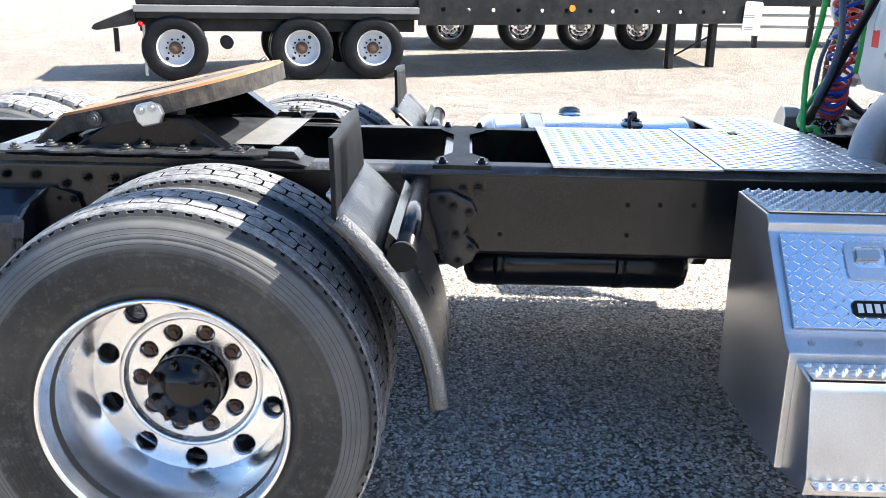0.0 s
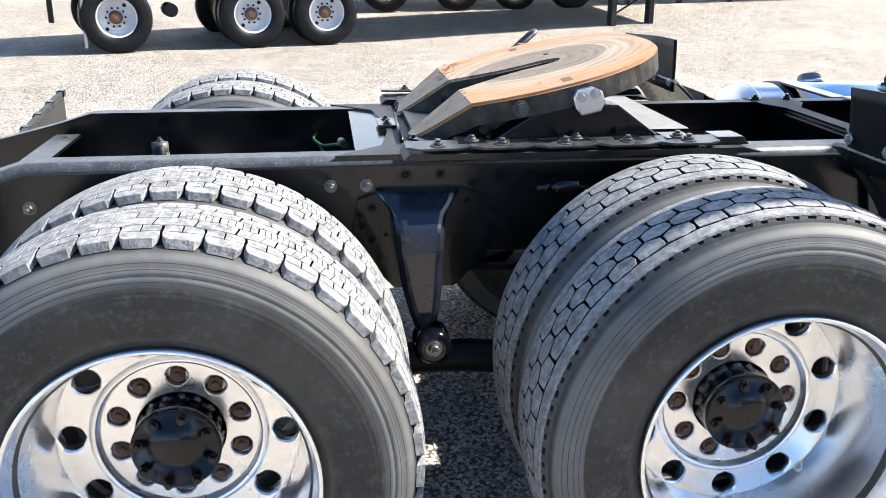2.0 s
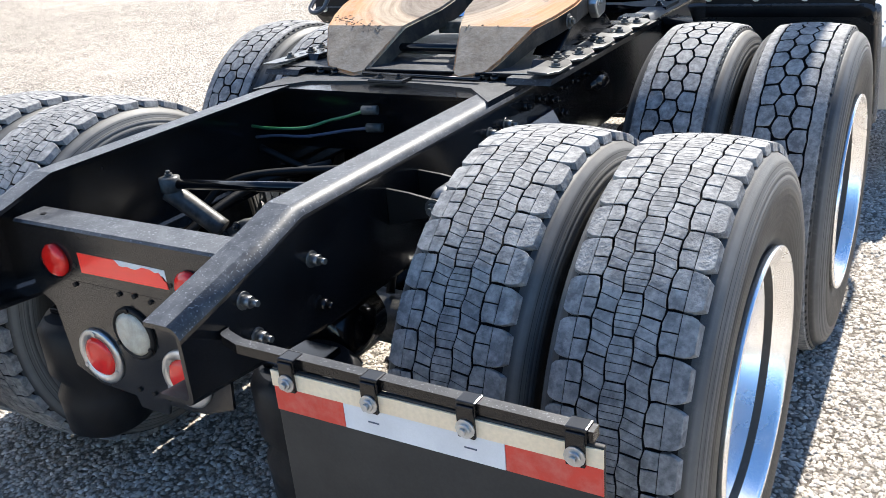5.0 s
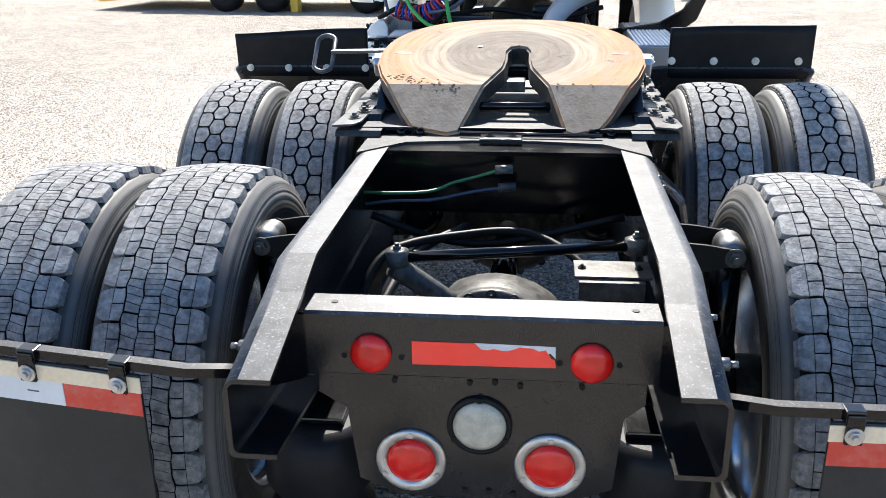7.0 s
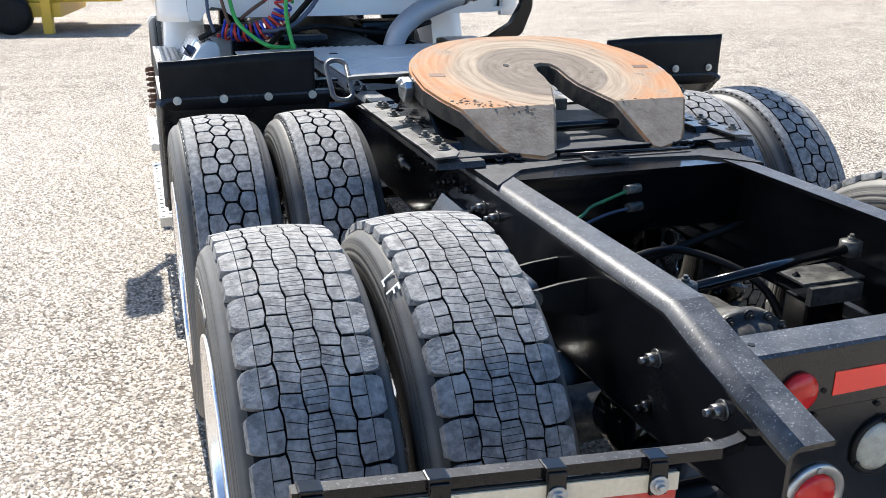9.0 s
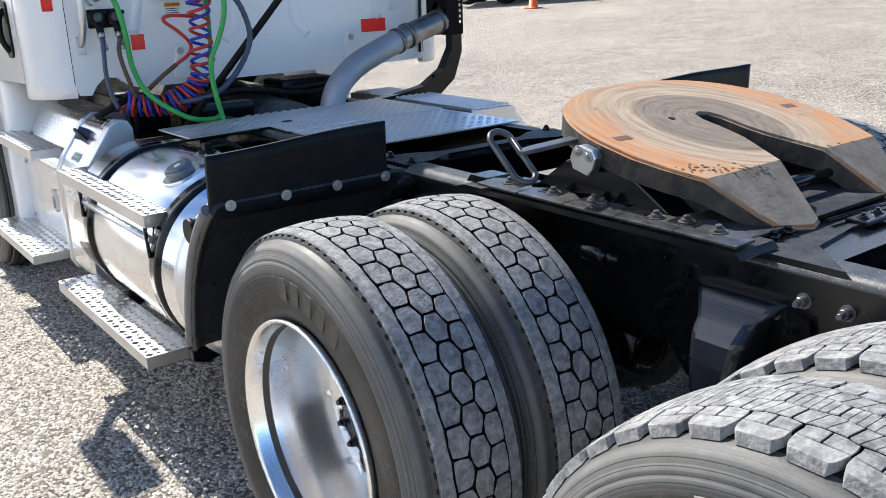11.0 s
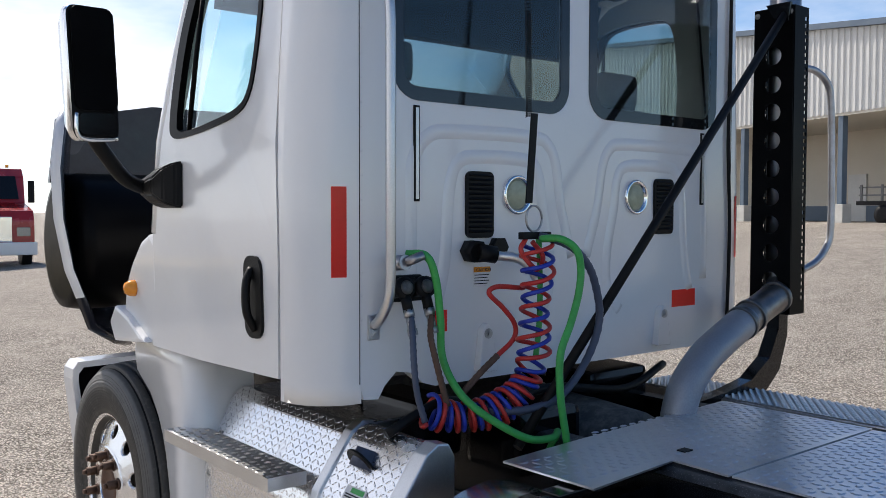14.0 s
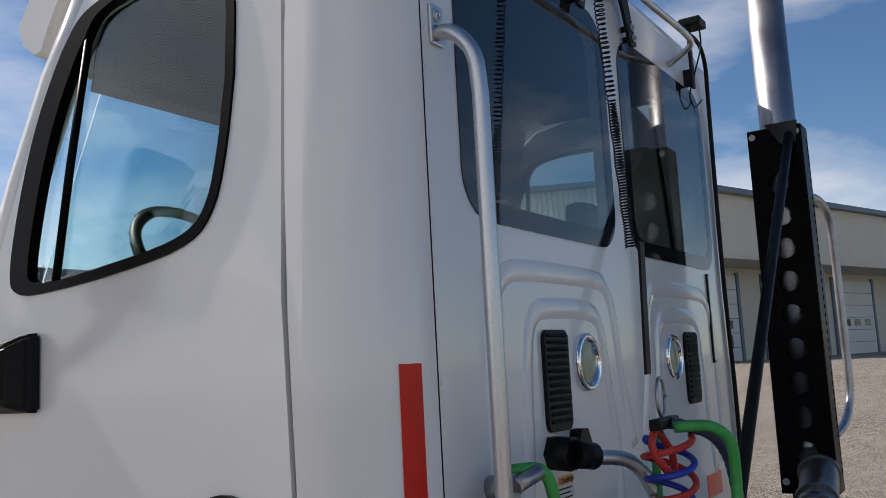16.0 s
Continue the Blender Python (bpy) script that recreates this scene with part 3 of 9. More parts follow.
def lug_tread():
    """Block tread: sipped centre blocks, slanted middle blocks between zigzag grooves, square shoulder blocks and notched outer lugs."""
    n = 43
    p = 2 * math.pi * TYRE_R / n
    rng = random.Random(8)
    polys = []

    def hump(g):
        g %= 1.0
        return min(1.0, 3.4 * min(g, 1.0 - g))

    def centre(s):
        return 0.0155 + 0.0045 * hump(s / p)

    def shoulder(s, side):
        return 0.0600 - 0.0045 * hump(s / p - (0.25 if side > 0 else 0.72))

    def sliced(s0, s1, lo, hi, cuts, slant, gap):
        """A block between s0 and s1 whose sides are lo(s) and hi(s), cut across by fine slots."""
        for j in range(cuts):
            a, b = s0 + (s1 - s0) * j / cuts + (gap if j else 0), s0 + (s1 - s0) * (j + 1) / cuts
            ka, kb = slant * (0.45 if j == 0 else 1), slant * (0.45 if j == cuts - 1 else 1)
            polys.append([(lo(a), a - ka), (hi(a), a + ka), (hi((a + b) / 2), (a + b) / 2 + ka), (hi(b), b + kb), (lo(b), b - kb), (lo((a + b) / 2), (a + b) / 2 - ka)])

    for k in range(n):
        s = k * p
        sliced(s + 0.0015, s + p - 0.0015, lambda q: -centre(q), centre, 6 if k % 3 else 5, 0.0, 0.0009)
        for side in (-1, 1):
            o = s + p / 2 + rng.uniform(-0.001, 0.001)
            sliced(o + 0.0015, o + p - 0.0015, lambda q: side * (centre(q) + 0.0020), lambda q: side * (shoulder(q, side) - 0.0018), 4 if (k + side) % 2 else 3, 0.0055 * side, 0.0009)
            o = s + (0.25 if side > 0 else 0.72) * p
            j = rng.uniform(-0.0018, 0.0018)
            # two small shoulder blocks to each outer lug
            half = p * rng.uniform(0.46, 0.54)
            polys.append([(side * 0.0612, o + 0.0022), (side * 0.0700, o + 0.0012 + j), (side * 0.0834, o + 0.0020 + j), (side * 0.0834, o + half - 0.0010),
                          (side * 0.0680, o + half - 0.0014), (side * 0.0572, o + half - 0.0008), (side * 0.0562, o + half * 0.6)])
            polys.append([(side * 0.0572, o + half + 0.0008), (side * 0.0690, o + half + 0.0006), (side * 0.0834, o + half + 0.0010), (side * 0.0834, o + p - 0.0020),
                          (side * 0.0700, o + p - 0.0034), (side * 0.0606, o + p - 0.0020), (side * 0.0564, o + p * 0.76)])
            polys.append([(side * 0.0841, o + 0.0018 + j), (side * 0.0980, o + 0.0030), (side * 0.1080, o + 0.0070), (side * 0.1130, o + 0.0130), (side * 0.1135, o + p * 0.5),
                          (side * 0.1130, o + p - 0.0125), (side * 0.1080, o + p - 0.0068), (side * 0.0980, o + p - 0.0030), (side * 0.0841, o + p - 0.0018)])
    return polys


def tyre_mesh():
    bm = B()
    half = [(0.126, 0.312), (0.142, 0.332), (0.1525, 0.365), (0.1580, 0.400), (0.1605, 0.435), (0.1590, 0.458), (0.1578, 0.460), (0.1588, 0.464),
            (0.1570, 0.477), (0.1556, 0.478), (0.1562, 0.482), (0.1525, 0.495), (0.1508, 0.496), (0.1512, 0.500), (0.1440, 0.512), (0.1330, 0.5225), (0.1180, 0.5290)]
    prof = half + [(0.08, 0.5345), (0.04, 0.5395), (0.0, 0.5410), (-0.04, 0.5395), (-0.08, 0.5345)] + [(-x, r) for x, r in reversed(half)]
    lathe(bm, prof + [(-0.110, 0.300), (0.110, 0.300)], 96, close=True)
    for f in bm.faces:
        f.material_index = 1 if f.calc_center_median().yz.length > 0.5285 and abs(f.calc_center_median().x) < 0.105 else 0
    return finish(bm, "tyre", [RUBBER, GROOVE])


def tread_mesh(polys, ribs=False):
    bm = B()
    tread_blocks(bm, polys)
    if ribs:
        shoulder_ribs(bm)
    else:
        for v in bm.verts:
            v.co.x *= 1.10
            # the outer faces of the lugs run out and down on to the shoulder
            if abs(v.co.x) > 0.1235 and v.co.yz.length < TYRE_R - 0.020:
                v.co.x *= 1.03
                v.co.y, v.co.z = v.co.y * 0.993, v.co.z * 0.993
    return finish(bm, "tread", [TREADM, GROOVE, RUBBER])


def holed_disc(bm, r0, r1, x0, x1, hole_r, hole_c, n=10, thick=0.012, phase=0.0):
    """A wheel disc between two radii with round holes through it."""
    def pt(r, a, back=0.0):
        x = x0 + (x1 - x0) * (r - r0) / (r1 - r0) - back
        return (x, r * math.cos(a), r * math.sin(a))
    m = 16
    for k in range(n):
        mid = (k + 0.5 + phase) * 2 * math.pi / n
        hw = math.pi / n
        outer = []
        for j in range(m):
            q = j / m * 4
            e, f = int(q), q - int(q)
            if e == 0: outer.append((r0 + (r1 - r0) * f, mid - hw))
            elif e == 1: outer.append((r1, mid - hw + 2 * hw * f))
            elif e == 2: outer.append((r1 - (r1 - r0) * f, mid + hw))
            else: outer.append((r0, mid + hw - 2 * hw * f))
        rings = []
        inner = []
        for r, a in outer:
            dx, dy = r - hole_c, (a - mid) * hole_c
            t = math.atan2(dy, dx)
            inner.append((hole_c + hole_r * math.cos(t), mid + hole_r * math.sin(t) / hole_c))
        lip = [(hole_c + (r - hole_c) * 1.12, mid + (a - mid) * 1.12) for r, a in inner]
        for ring, back in ((outer, 0.0), (lip, 0.0), (inner, 0.003), (inner, thick)):
            rings.append([bm.verts.new(pt(r, a, back)) for r, a in ring])
        for q, (a, b) in enumerate(zip(rings, rings[1:])):
            for j in range(m):
                bm.faces.new((a[j], a[(j + 1) % m], b[(j + 1) % m], b[j])).smooth = q > 1
    bmesh.ops.remove_doubles(bm, verts=bm.verts, dist=1e-5)


def strip(bm, prof, seg=72):
    """An open turned band along the profile."""
    b2 = B()
    lathe(b2, prof, seg)
    bmesh.ops.delete(b2, geom=[f for f in b2.faces if len(f.verts) > 8], context="FACES_ONLY")
    tmp = finish(b2, "tmp", ALU)
    bm.from_mesh(tmp)
    bpy.data.meshes.remove(tmp)


def dual_rim():
    """Deep dished outer wheel: rolled lip, stepped barrel, hand-hole ring, round moulding and nut ring with wells."""
    bm = B()
    strip(bm, [(0.132, 0.312), (0.142, 0.324), (0.152, 0.3285), (0.159, 0.3275), (0.162, 0.3230), (0.159, 0.3180), (0.150, 0.3145), (0.100, 0.3005), (0.055, 0.2885),
               (0.035, 0.2850), (0.0, 0.2820), (-0.060, 0.2785), (-0.083, 0.2745)], 96)
    holed_disc(bm, 0.203, 0.2745, -0.089, -0.083, 0.031, 0.2395)
    strip(bm, [(-0.089, 0.203), (-0.084, 0.200), (-0.079, 0.195), (-0.078, 0.190), (-0.082, 0.185), (-0.096, 0.182), (-0.099, 0.180)], 96)
    holed_disc(bm, 0.104, 0.180, -0.099, -0.099, 0.0245, 0.1427, thick=0.026, phase=0.5)
    strip(bm, [(-0.099, 0.104), (-0.120, 0.104), (-0.120, 0.205), (-0.150, 0.205), (-0.150, 0.195), (-0.138, 0.203)], 72)
    holed_disc(bm, 0.203, 0.278, -0.138, -0.100, 0.031, 0.2395, thick=-0.010)
    strip(bm, [(-0.100, 0.278), (-0.090, 0.290), (-0.110, 0.302), (-0.126, 0.312), (-0.138, 0.326), (-0.132, 0.330), (-0.124, 0.316)], 72)
    return finish(bm, "wheel", WHEELM)


def inner_rim():
    bm = B()
    strip(bm, [(0.128, 0.312), (0.138, 0.328), (0.132, 0.314), (0.110, 0.303), (0.0, 0.290), (-0.09, 0.290), (-0.132, 0.314), (-0.138, 0.328), (-0.128, 0.312)], 64)
    holed_disc(bm, 0.17, 0.300, 0.186, 0.104, 0.033, 0.236)
    strip(bm, [(0.186, 0.17), (0.186, 0.10), (0.10, 0.10)], 48)
    return finish(bm, "wheel", WHEELM)


def drive_hub(parent):
    bm = B()
    lathe(bm, [(-0.160, 0.104), (-0.114, 0.104), (-0.108, 0.096), (-0.048, 0.090), (-0.046, 0.099), (-0.022, 0.100), (-0.017, 0.094), (-0.014, 0.067), (-0.004, 0.061), (-0.001, 0.012), (-0.001, 0.0)], 96)
    for v in bm.verts:
        if -0.109 < v.co.x < -0.047:
            f = 1.0 + 0.06 * (math.cos(16 * math.atan2(v.co.z, v.co.y)) > 0.3)
            v.co.y, v.co.z = v.co.y * f, v.co.z * f
    part("hub", bm, GLOSS, parent, "gloss black painted hub with ribbed barrel")
    first = None
    for k in range(10):
        t = (k + 1.0) * math.pi / 5
        c = Vector((-0.126, 0.1427 * math.cos(t), 0.1427 * math.sin(t)))
        if first is None:
            b2 = B()
            rod(b2, (0, 0, 0), (0.004, 0, 0), 0.0235, 14)
            rod(b2, (0.004, 0, 0), (0.022, 0, 0), 0.0185, 6)
            rod(b2, (0.022, 0, 0), (0.034, 0, 0), 0.0100, 10)
            first = part("lug_nut", b2, RUST, parent, "brown rusted lug nut", Matrix.Translation(c))
        else:
            o = first.copy()
            scene.collection.objects.link(o)
            o.parent, o.matrix_local = parent, Matrix.Translation(c)
    first = None
    for k in range(8):
        t = (k + 0.3) * math.pi / 4
        c = Vector((-0.022, 0.083 * math.cos(t), 0.083 * math.sin(t)))
        if first is None:
            b2 = B()
            rod(b2, (0, 0, 0), (0.018, 0, 0), 0.0125, 6)
            rod(b2, (0.018, 0, 0), (0.028, 0, 0), 0.008, 8)
            first = part("hub_bolt", b2, GLOSS, parent, "", Matrix.Translation(c))
        else:
            o = first.copy()
            scene.collection.objects.link(o)
            o.parent, o.matrix_local = parent, Matrix.Translation(c)


TYRE_ME, HONEY_ME, LUG_ME = tyre_mesh(), tread_mesh(honeycomb_tread(), True), tread_mesh(lug_tread())
DUAL_ME, INNER_ME = dual_rim(), inner_rim()


def wheel(rim_me, tread_me, parent, m, label, hub=False):
    w = new("wheel", rim_me)
    w.parent, w.matrix_local = parent, m
    tagged(w, label)
    for me, name in ((TYRE_ME, "tyre"), (tread_me, "tread")):
        o = new(name, me)
        o.parent = w
        if name == "tread":
            tagged(o, "grey dusty tread blocks", kind="stuff")
    if hub:
        drive_hub(w)
    return w


truck = thing("semi_truck", "white day cab semi truck with black chassis and open hood", "truck")
for axle_y, tread_me in ((1.325, HONEY_ME), (-0.022, LUG_ME)):
    for side in (1, -1):
        turn = Matrix.Rotation(0 if side > 0 else math.pi, 4, "Z")
        spin = Matrix.Rotation(radians({(1, 1): 0.0, (1, 0): 17.0, (-1, 1): 8.0, (-1, 0): 25.0}[side, int(axle_y > 1)]), 4, "X")
        wheel(DUAL_ME, tread_me, truck, Matrix.Translation((side * 1.097 + 0.013, axle_y, 0.541)) @ turn @ spin, "polished aluminium drive wheel with dusty tyre", True)
        wheel(INNER_ME, tread_me, truck, Matrix.Translation((side * 0.754 + 0.013, axle_y, 0.541)) @ turn @ Matrix.Rotation(random.uniform(0, 6.28), 4, "X"), "inner drive wheel with dusty tyre")


# ---- chassis ----
RAIL_TOP = 1.050


def rail_mesh(side):
    """A channel open inwards; its top falls away behind the kink."""
    bm = B()
    stations = [(-0.845, 0.952, 0.792), (-0.60, 1.013, 0.768), (-0.478, RAIL_TOP, 0.755), (-0.40, RAIL_TOP, 0.752), (5.7, RAIL_TOP, 0.752)]
    rings = []
    t, w, xo = 0.010, 0.088, 0.436
    for y, zt, zb in stations:
        sec = [(xo - w, zt)] + [(xo - 0.030 * (1 - math.sin(radians(a))), zt - 0.030 * (1 - math.cos(radians(a)))) for a in (0, 12, 24, 36, 48, 60, 75, 90)] + [(xo, zb + 0.014), (xo - 0.004, zb + 0.004), (xo - 0.014, zb), (xo - w, zb),
               (xo - w, zb + t), (xo - 0.018, zb + t), (xo - t, zb + 0.018), (xo - t, zt - 0.018), (xo - 0.018, zt - t), (xo - w, zt - t)]
        rings.append([bm.verts.new((side * x, y, z)) for x, z in sec])
    n = len(rings[0])
    for a, b in zip(rings, rings[1:]):
        for k in range(n):
            bm.faces.new((a[k], a[(k + 1) % n], b[(k + 1) % n], b[k])).smooth = 1 <= k <= 7
    bm.faces.new(rings[0]), bm.faces.new(rings[-1])
    bmesh.ops.recalc_face_normals(bm, faces=bm.faces[:])
    return bm


def pale_top(bm, least=0.6, above=0.0):
    """Gives the faces that look up the second, paler material, mostly dust with sky sheen painted in."""
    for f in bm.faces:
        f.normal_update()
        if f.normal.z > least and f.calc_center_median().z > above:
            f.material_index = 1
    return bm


for side in (1, -1):
    rail = part("frame_rail", pale_top(rail_mesh(side), 0.3, 0.93), [RAIL, RAILTOP], truck, "long black painted steel frame rail")
    spots = [(-0.68, 0.932), (-0.66, 0.845), (-0.47, 0.93), (-0.462, 0.822), (0.345, 0.968), (0.446, 0.968), (0.56, 0.99), (0.66, 0.99), (0.757, 0.962), (0.83, 0.985),
             (0.50, 0.925), (0.50, 0.82), (0.735, 0.915), (0.745, 0.82), (0.80, 0.82), (0.85, 0.83), (0.92, 0.985), (1.02, 0.985), (2.07, 0.975), (2.12, 0.978), (2.02, 0.83), (2.08, 0.83)]
    b0 = None
    for y, z in spots:
        mm = Matrix.Translation((side * 0.436, y, z)) @ Matrix.Rotation(0 if side > 0 else math.pi, 4, "Z")
        if (y, z) in ((0.345, 0.968), (0.446, 0.968), (0.50, 0.925), (-0.68, 0.932), (-0.66, 0.845), (-0.47, 0.93)):
            bb = B()
            hexbolt(bb, (0, 0, 0), (1, 0, 0), 0.0125, 0.022)
            part("zinc_bolt", bb, BOLTM, rail, "zinc plated bolt with nut", mm)
        elif b0 is None:
            bb = B()
            hexbolt(bb, (0, 0, 0), (1, 0, 0), 0.0135, 0.020)
            b0 = part("bolt", bb, GLOSS, rail, "black painted bolt with nut", mm)
        else:
            o = b0.copy()
            scene.collection.objects.link(o)
            o.parent, o.matrix_local = rail, mm
    for y, z in ((2.61, 0.934), (2.715, 0.936), (2.824, 0.938), (2.613, 0.831), (2.195, 0.825)) if side > 0 else ((2.69, 0.935), (2.80, 0.937), (2.91, 0.937), (2.69, 0.83), (2.30, 0.83)):
        bb = B()
        rod(bb, (side * 0.434, y, z), (side * 0.4385, y, z), 0.008, 12)
        part("bolt_hole", bb, PLASTIC, rail)

# rear cross-member and its light panel
bm = B()
prism(bm, [(-0.545, 0.978), (-0.628, 0.978), (-0.634, 0.972), (-0.634, 0.845), (-0.624, 0.845), (-0.624, 0.968), (-0.545, 0.968)], "x", -0.347, 0.347)
closer = part("rear_crossmember", pale_top(bm), [RAIL, RAILTOP], truck, "black rear crossmember with lamps and red tape")
for x in (-0.295, 0.300):
    bm = B()
    rod(bm, (x, -0.585, 0.9775), (x, -0.585, 0.9795), 0.007, 12)
    part("bolt_hole", bm, PLASTIC, closer)
for x in (-0.27, -0.155, 0.155, 0.27):
    bm = B()
    rod(bm, (x, -0.6335, 0.885), (x, -0.636, 0.885), 0.006, 10)
    part("bolt_hole", bm, PLASTIC, closer)


BEZEL = pbr("dull_steel_bezel", (0.42, 0.42, 0.42), (0.55, 0.55, 0.54), 12.0, (0.28, 0.45), 0.9, 0.1, 200, dust=(0.4, 0.38, 0.35), dust_amount=0.3)


def round_lamp(x, z, r, lens, bezel=None, bez_r=0.0, label=""):
    bm = B()
    y = -0.634
    if bezel:
        lathe(bm, [(y + 0.002, bez_r), (y - 0.006, bez_r), (y - 0.009, bez_r - 0.005), (y - 0.009, r + 0.003), (y - 0.002, r)], 40, "y", (x, 0, z))
        lamp = part("rear_lamp", bm, bezel, truck, label)
        for k in range(3):
            t = math.pi / 2 + k * 2 * math.pi / 3
            b2 = B()
            rod(b2, (x + math.cos(t) * (r + bez_r) / 2, y - 0.008, z + math.sin(t) * (r + bez_r) / 2), (x + math.cos(t) * (r + bez_r) / 2, y - 0.012, z + math.sin(t) * (r + bez_r) / 2), 0.006, 10)
            part("screw", b2, STEEL if bezel is BEZEL else PLASTIC, lamp)
        b2 = B()
        lathe(b2, [(y, r), (y - 0.008, r), (y - 0.014, r * 0.8), (y - 0.017, r * 0.4), (y - 0.018, 0.0)], 36, "y", (x, 0, z))
        part("lens", b2, lens, lamp)
    else:
        lathe(bm, [(y + 0.002, r), (y - 0.008, r), (y - 0.014, r * 0.85), (y - 0.018, r * 0.45), (y - 0.019, 0.0)], 36, "y", (x, 0, z))
        part("rear_lamp", bm, lens, truck, label)


# lower plate carrying the tail lamps
bm = B()
prism(bm, [(-0.325, 0.844), (0.325, 0.844), (0.325, 0.80), (0.285, 0.765), (0.27, 0.60), (0.18, 0.565), (0.06, 0.56), (0.05, 0.53), (-0.04, 0.53), (-0.05, 0.56), (-0.17, 0.565), (-0.25, 0.60), (-0.27, 0.765), (-0.325, 0.80)], "y", -0.634, -0.626)
PANELM = pbr("dusty_black_panel_paint", (0.004, 0.0044, 0.0055), (0.009, 0.0095, 0.011), 3.0, (0.12, 0.26), relief=0.08, fine=90, dust=(0.05, 0.048, 0.045), dust_amount=0.30, spec=0.42)
plate = part("lamp_plate", bm, PANELM, truck, "black sheet steel tail lamp panel")
for x, z in ((-0.03, 0.583), (0.02, 0.583), (0.07, 0.58), (-0.02, 0.835), (0.03, 0.838), (0.08, 0.832), (0.20, 0.835), (-0.17, 0.835)):
    bm = B()
    rod(bm, (x, -0.634, z), (x, -0.639, z), 0.006, 8)
    part("rivet", bm, PLASTIC, plate)
round_lamp(-0.216, 0.892, 0.041, LENSR, label="round red reflector lamp")
round_lamp(0.217, 0.888, 0.041, LENSR, label="round red reflector lamp")
round_lamp(-0.141, 0.650, 0.050, LENSR, BEZEL, 0.073, "red tail lamp with polished steel bezel")
round_lamp(0.143, 0.651, 0.050, LENSR, BEZEL, 0.073, "red tail lamp with polished steel bezel")
round_lamp(0.0, 0.739, 0.054, LENSW, PLASTIC, 0.066, "white reversing lamp with black rubber bezel")
# red tape with a torn upper edge
rng = random.Random(4)
top = [(-0.134, 0.921)] + [(-0.01, 0.921)] + [(-0.01 + k * 0.0125, 0.913 + rng.uniform(-0.007, 0.004)) for k in range(1, 12)] + [(0.139, 0.893), (0.146, 0.891)]
bm = B()
prism(bm, top + [(0.148, 0.874), (-0.134, 0.871)], "y", -0.634, -0.6358)
part("reflective_tape", bm, RED, truck, "torn red reflective tape")
bm = B()
prism(bm, [(-0.012, 0.9215), (0.146, 0.919), (0.147, 0.893), (0.138, 0.904), (-0.012, 0.908)], "y", -0.634, -0.6350)
part("tape_backing", bm, TAPEW, truck, "exposed white tape backing")
for side in (-1, 1):
    bm = B()
    prism(bm, [(side * 0.425, 0.97), (side * 0.28, 0.955), (side * 0.265, 0.93), (side * 0.36, 0.82), (side * 0.425, 0.80)], "y", -0.618, -0.610)
    part("gusset_plate", bm, BLACK, truck)
# the whole tail panel stands a little way in from the rail ends
for ob in truck.children:
    if ob.name.split(".")[0] in ("rear_crossmember", "lamp_plate", "rear_lamp", "reflective_tape", "tape_backing", "gusset_plate"):
        ob.location.y += 0.025

# cross-members, axles, bogie
for y0, y1, zt, name in ((0.42, 0.56, 1.046, "crossmember"), (2.00, 2.10, 1.035, "crossmember"), (3.05, 3.15, 1.02, "crossmember"), (4.2, 4.35, 1.0, "crossmember")):
    bm = B()
    prism(bm, [(y0, zt), (y1, zt), (y1, zt - 0.012), (y1 - 0.02, zt - 0.012), (y1 - 0.03, zt - 0.2), (y0 + 0.03, zt - 0.2), (y0 + 0.02, zt - 0.012), (y0, zt - 0.012)], "x", -0.426, 0.426)
    part(name, bm, BLACK, truck, "black pressed steel crossmember")
# waisted bridge plate over the rails ahead of the fifth wheel
bm = B()
prism(bm, [(-0.43, 1.97), (-0.43, 2.16), (-0.30, 2.15), (-0.20, 2.09), (0.20, 2.09), (0.30, 2.15), (0.43, 2.16), (0.43, 1.97), (0.30, 1.98), (0.20, 2.03), (-0.20, 2.03), (-0.30, 1.98)], "z", 1.038, 1.052)
bridge = part("bridge_plate", pale_top(bm), [BLACK, TOPDARK], truck, "black waisted crossmember plate with bolts")
for x in (-0.39, 0.39):
    for y in (2.0, 2.13):
        bm = B()
        hexbolt(bm, (x, y, 1.052), (0, 0, 1), 0.014, 0.012)
        part("bolt", bm, GLOSS, bridge)
# wide cross-member behind the fifth wheel with gussets
bm = B()
prism(bm, [(-0.43, 0.36), (-0.30, 0.50), (-0.10, 0.53), (0.10, 0.53), (0.30, 0.50), (0.43, 0.36), (0.43, 0.72), (-0.43, 0.72)], "z", 1.030, 1.054)
gus = part("gusset_crossmember", pale_top(bm), [RAIL, TOPDARK], truck, "black gusseted crossmember plate")
for x in (-0.33, -0.27, 0.27, 0.33):
    bm = B()
    hexbolt(bm, (x, 0.60, 1.054), (0, 0, 1), 0.016, 0.014)
    part("bolt", bm, GLOSS, gus)
bm = B()
box(bm, -0.075, 0.055, 0.505, 0.565, 1.054, 1.066, 0.003)
clamp = part("clamp_plate", bm, RAIL, truck, "small bolted clamp plate")
for x in (-0.045, 0.025):
    bm = B()
    hexbolt(bm, (x, 0.535, 1.066), (0, 0, 1), 0.010, 0.008)
    part("bolt", bm, GLOSS, clamp)
bm = B()
rod(bm, (-0.14, 0.575, 1.068), (0.30, 0.56, 1.064), 0.006, 8)
part("release_rod", bm, BLACK, truck, "thin steel release rod")

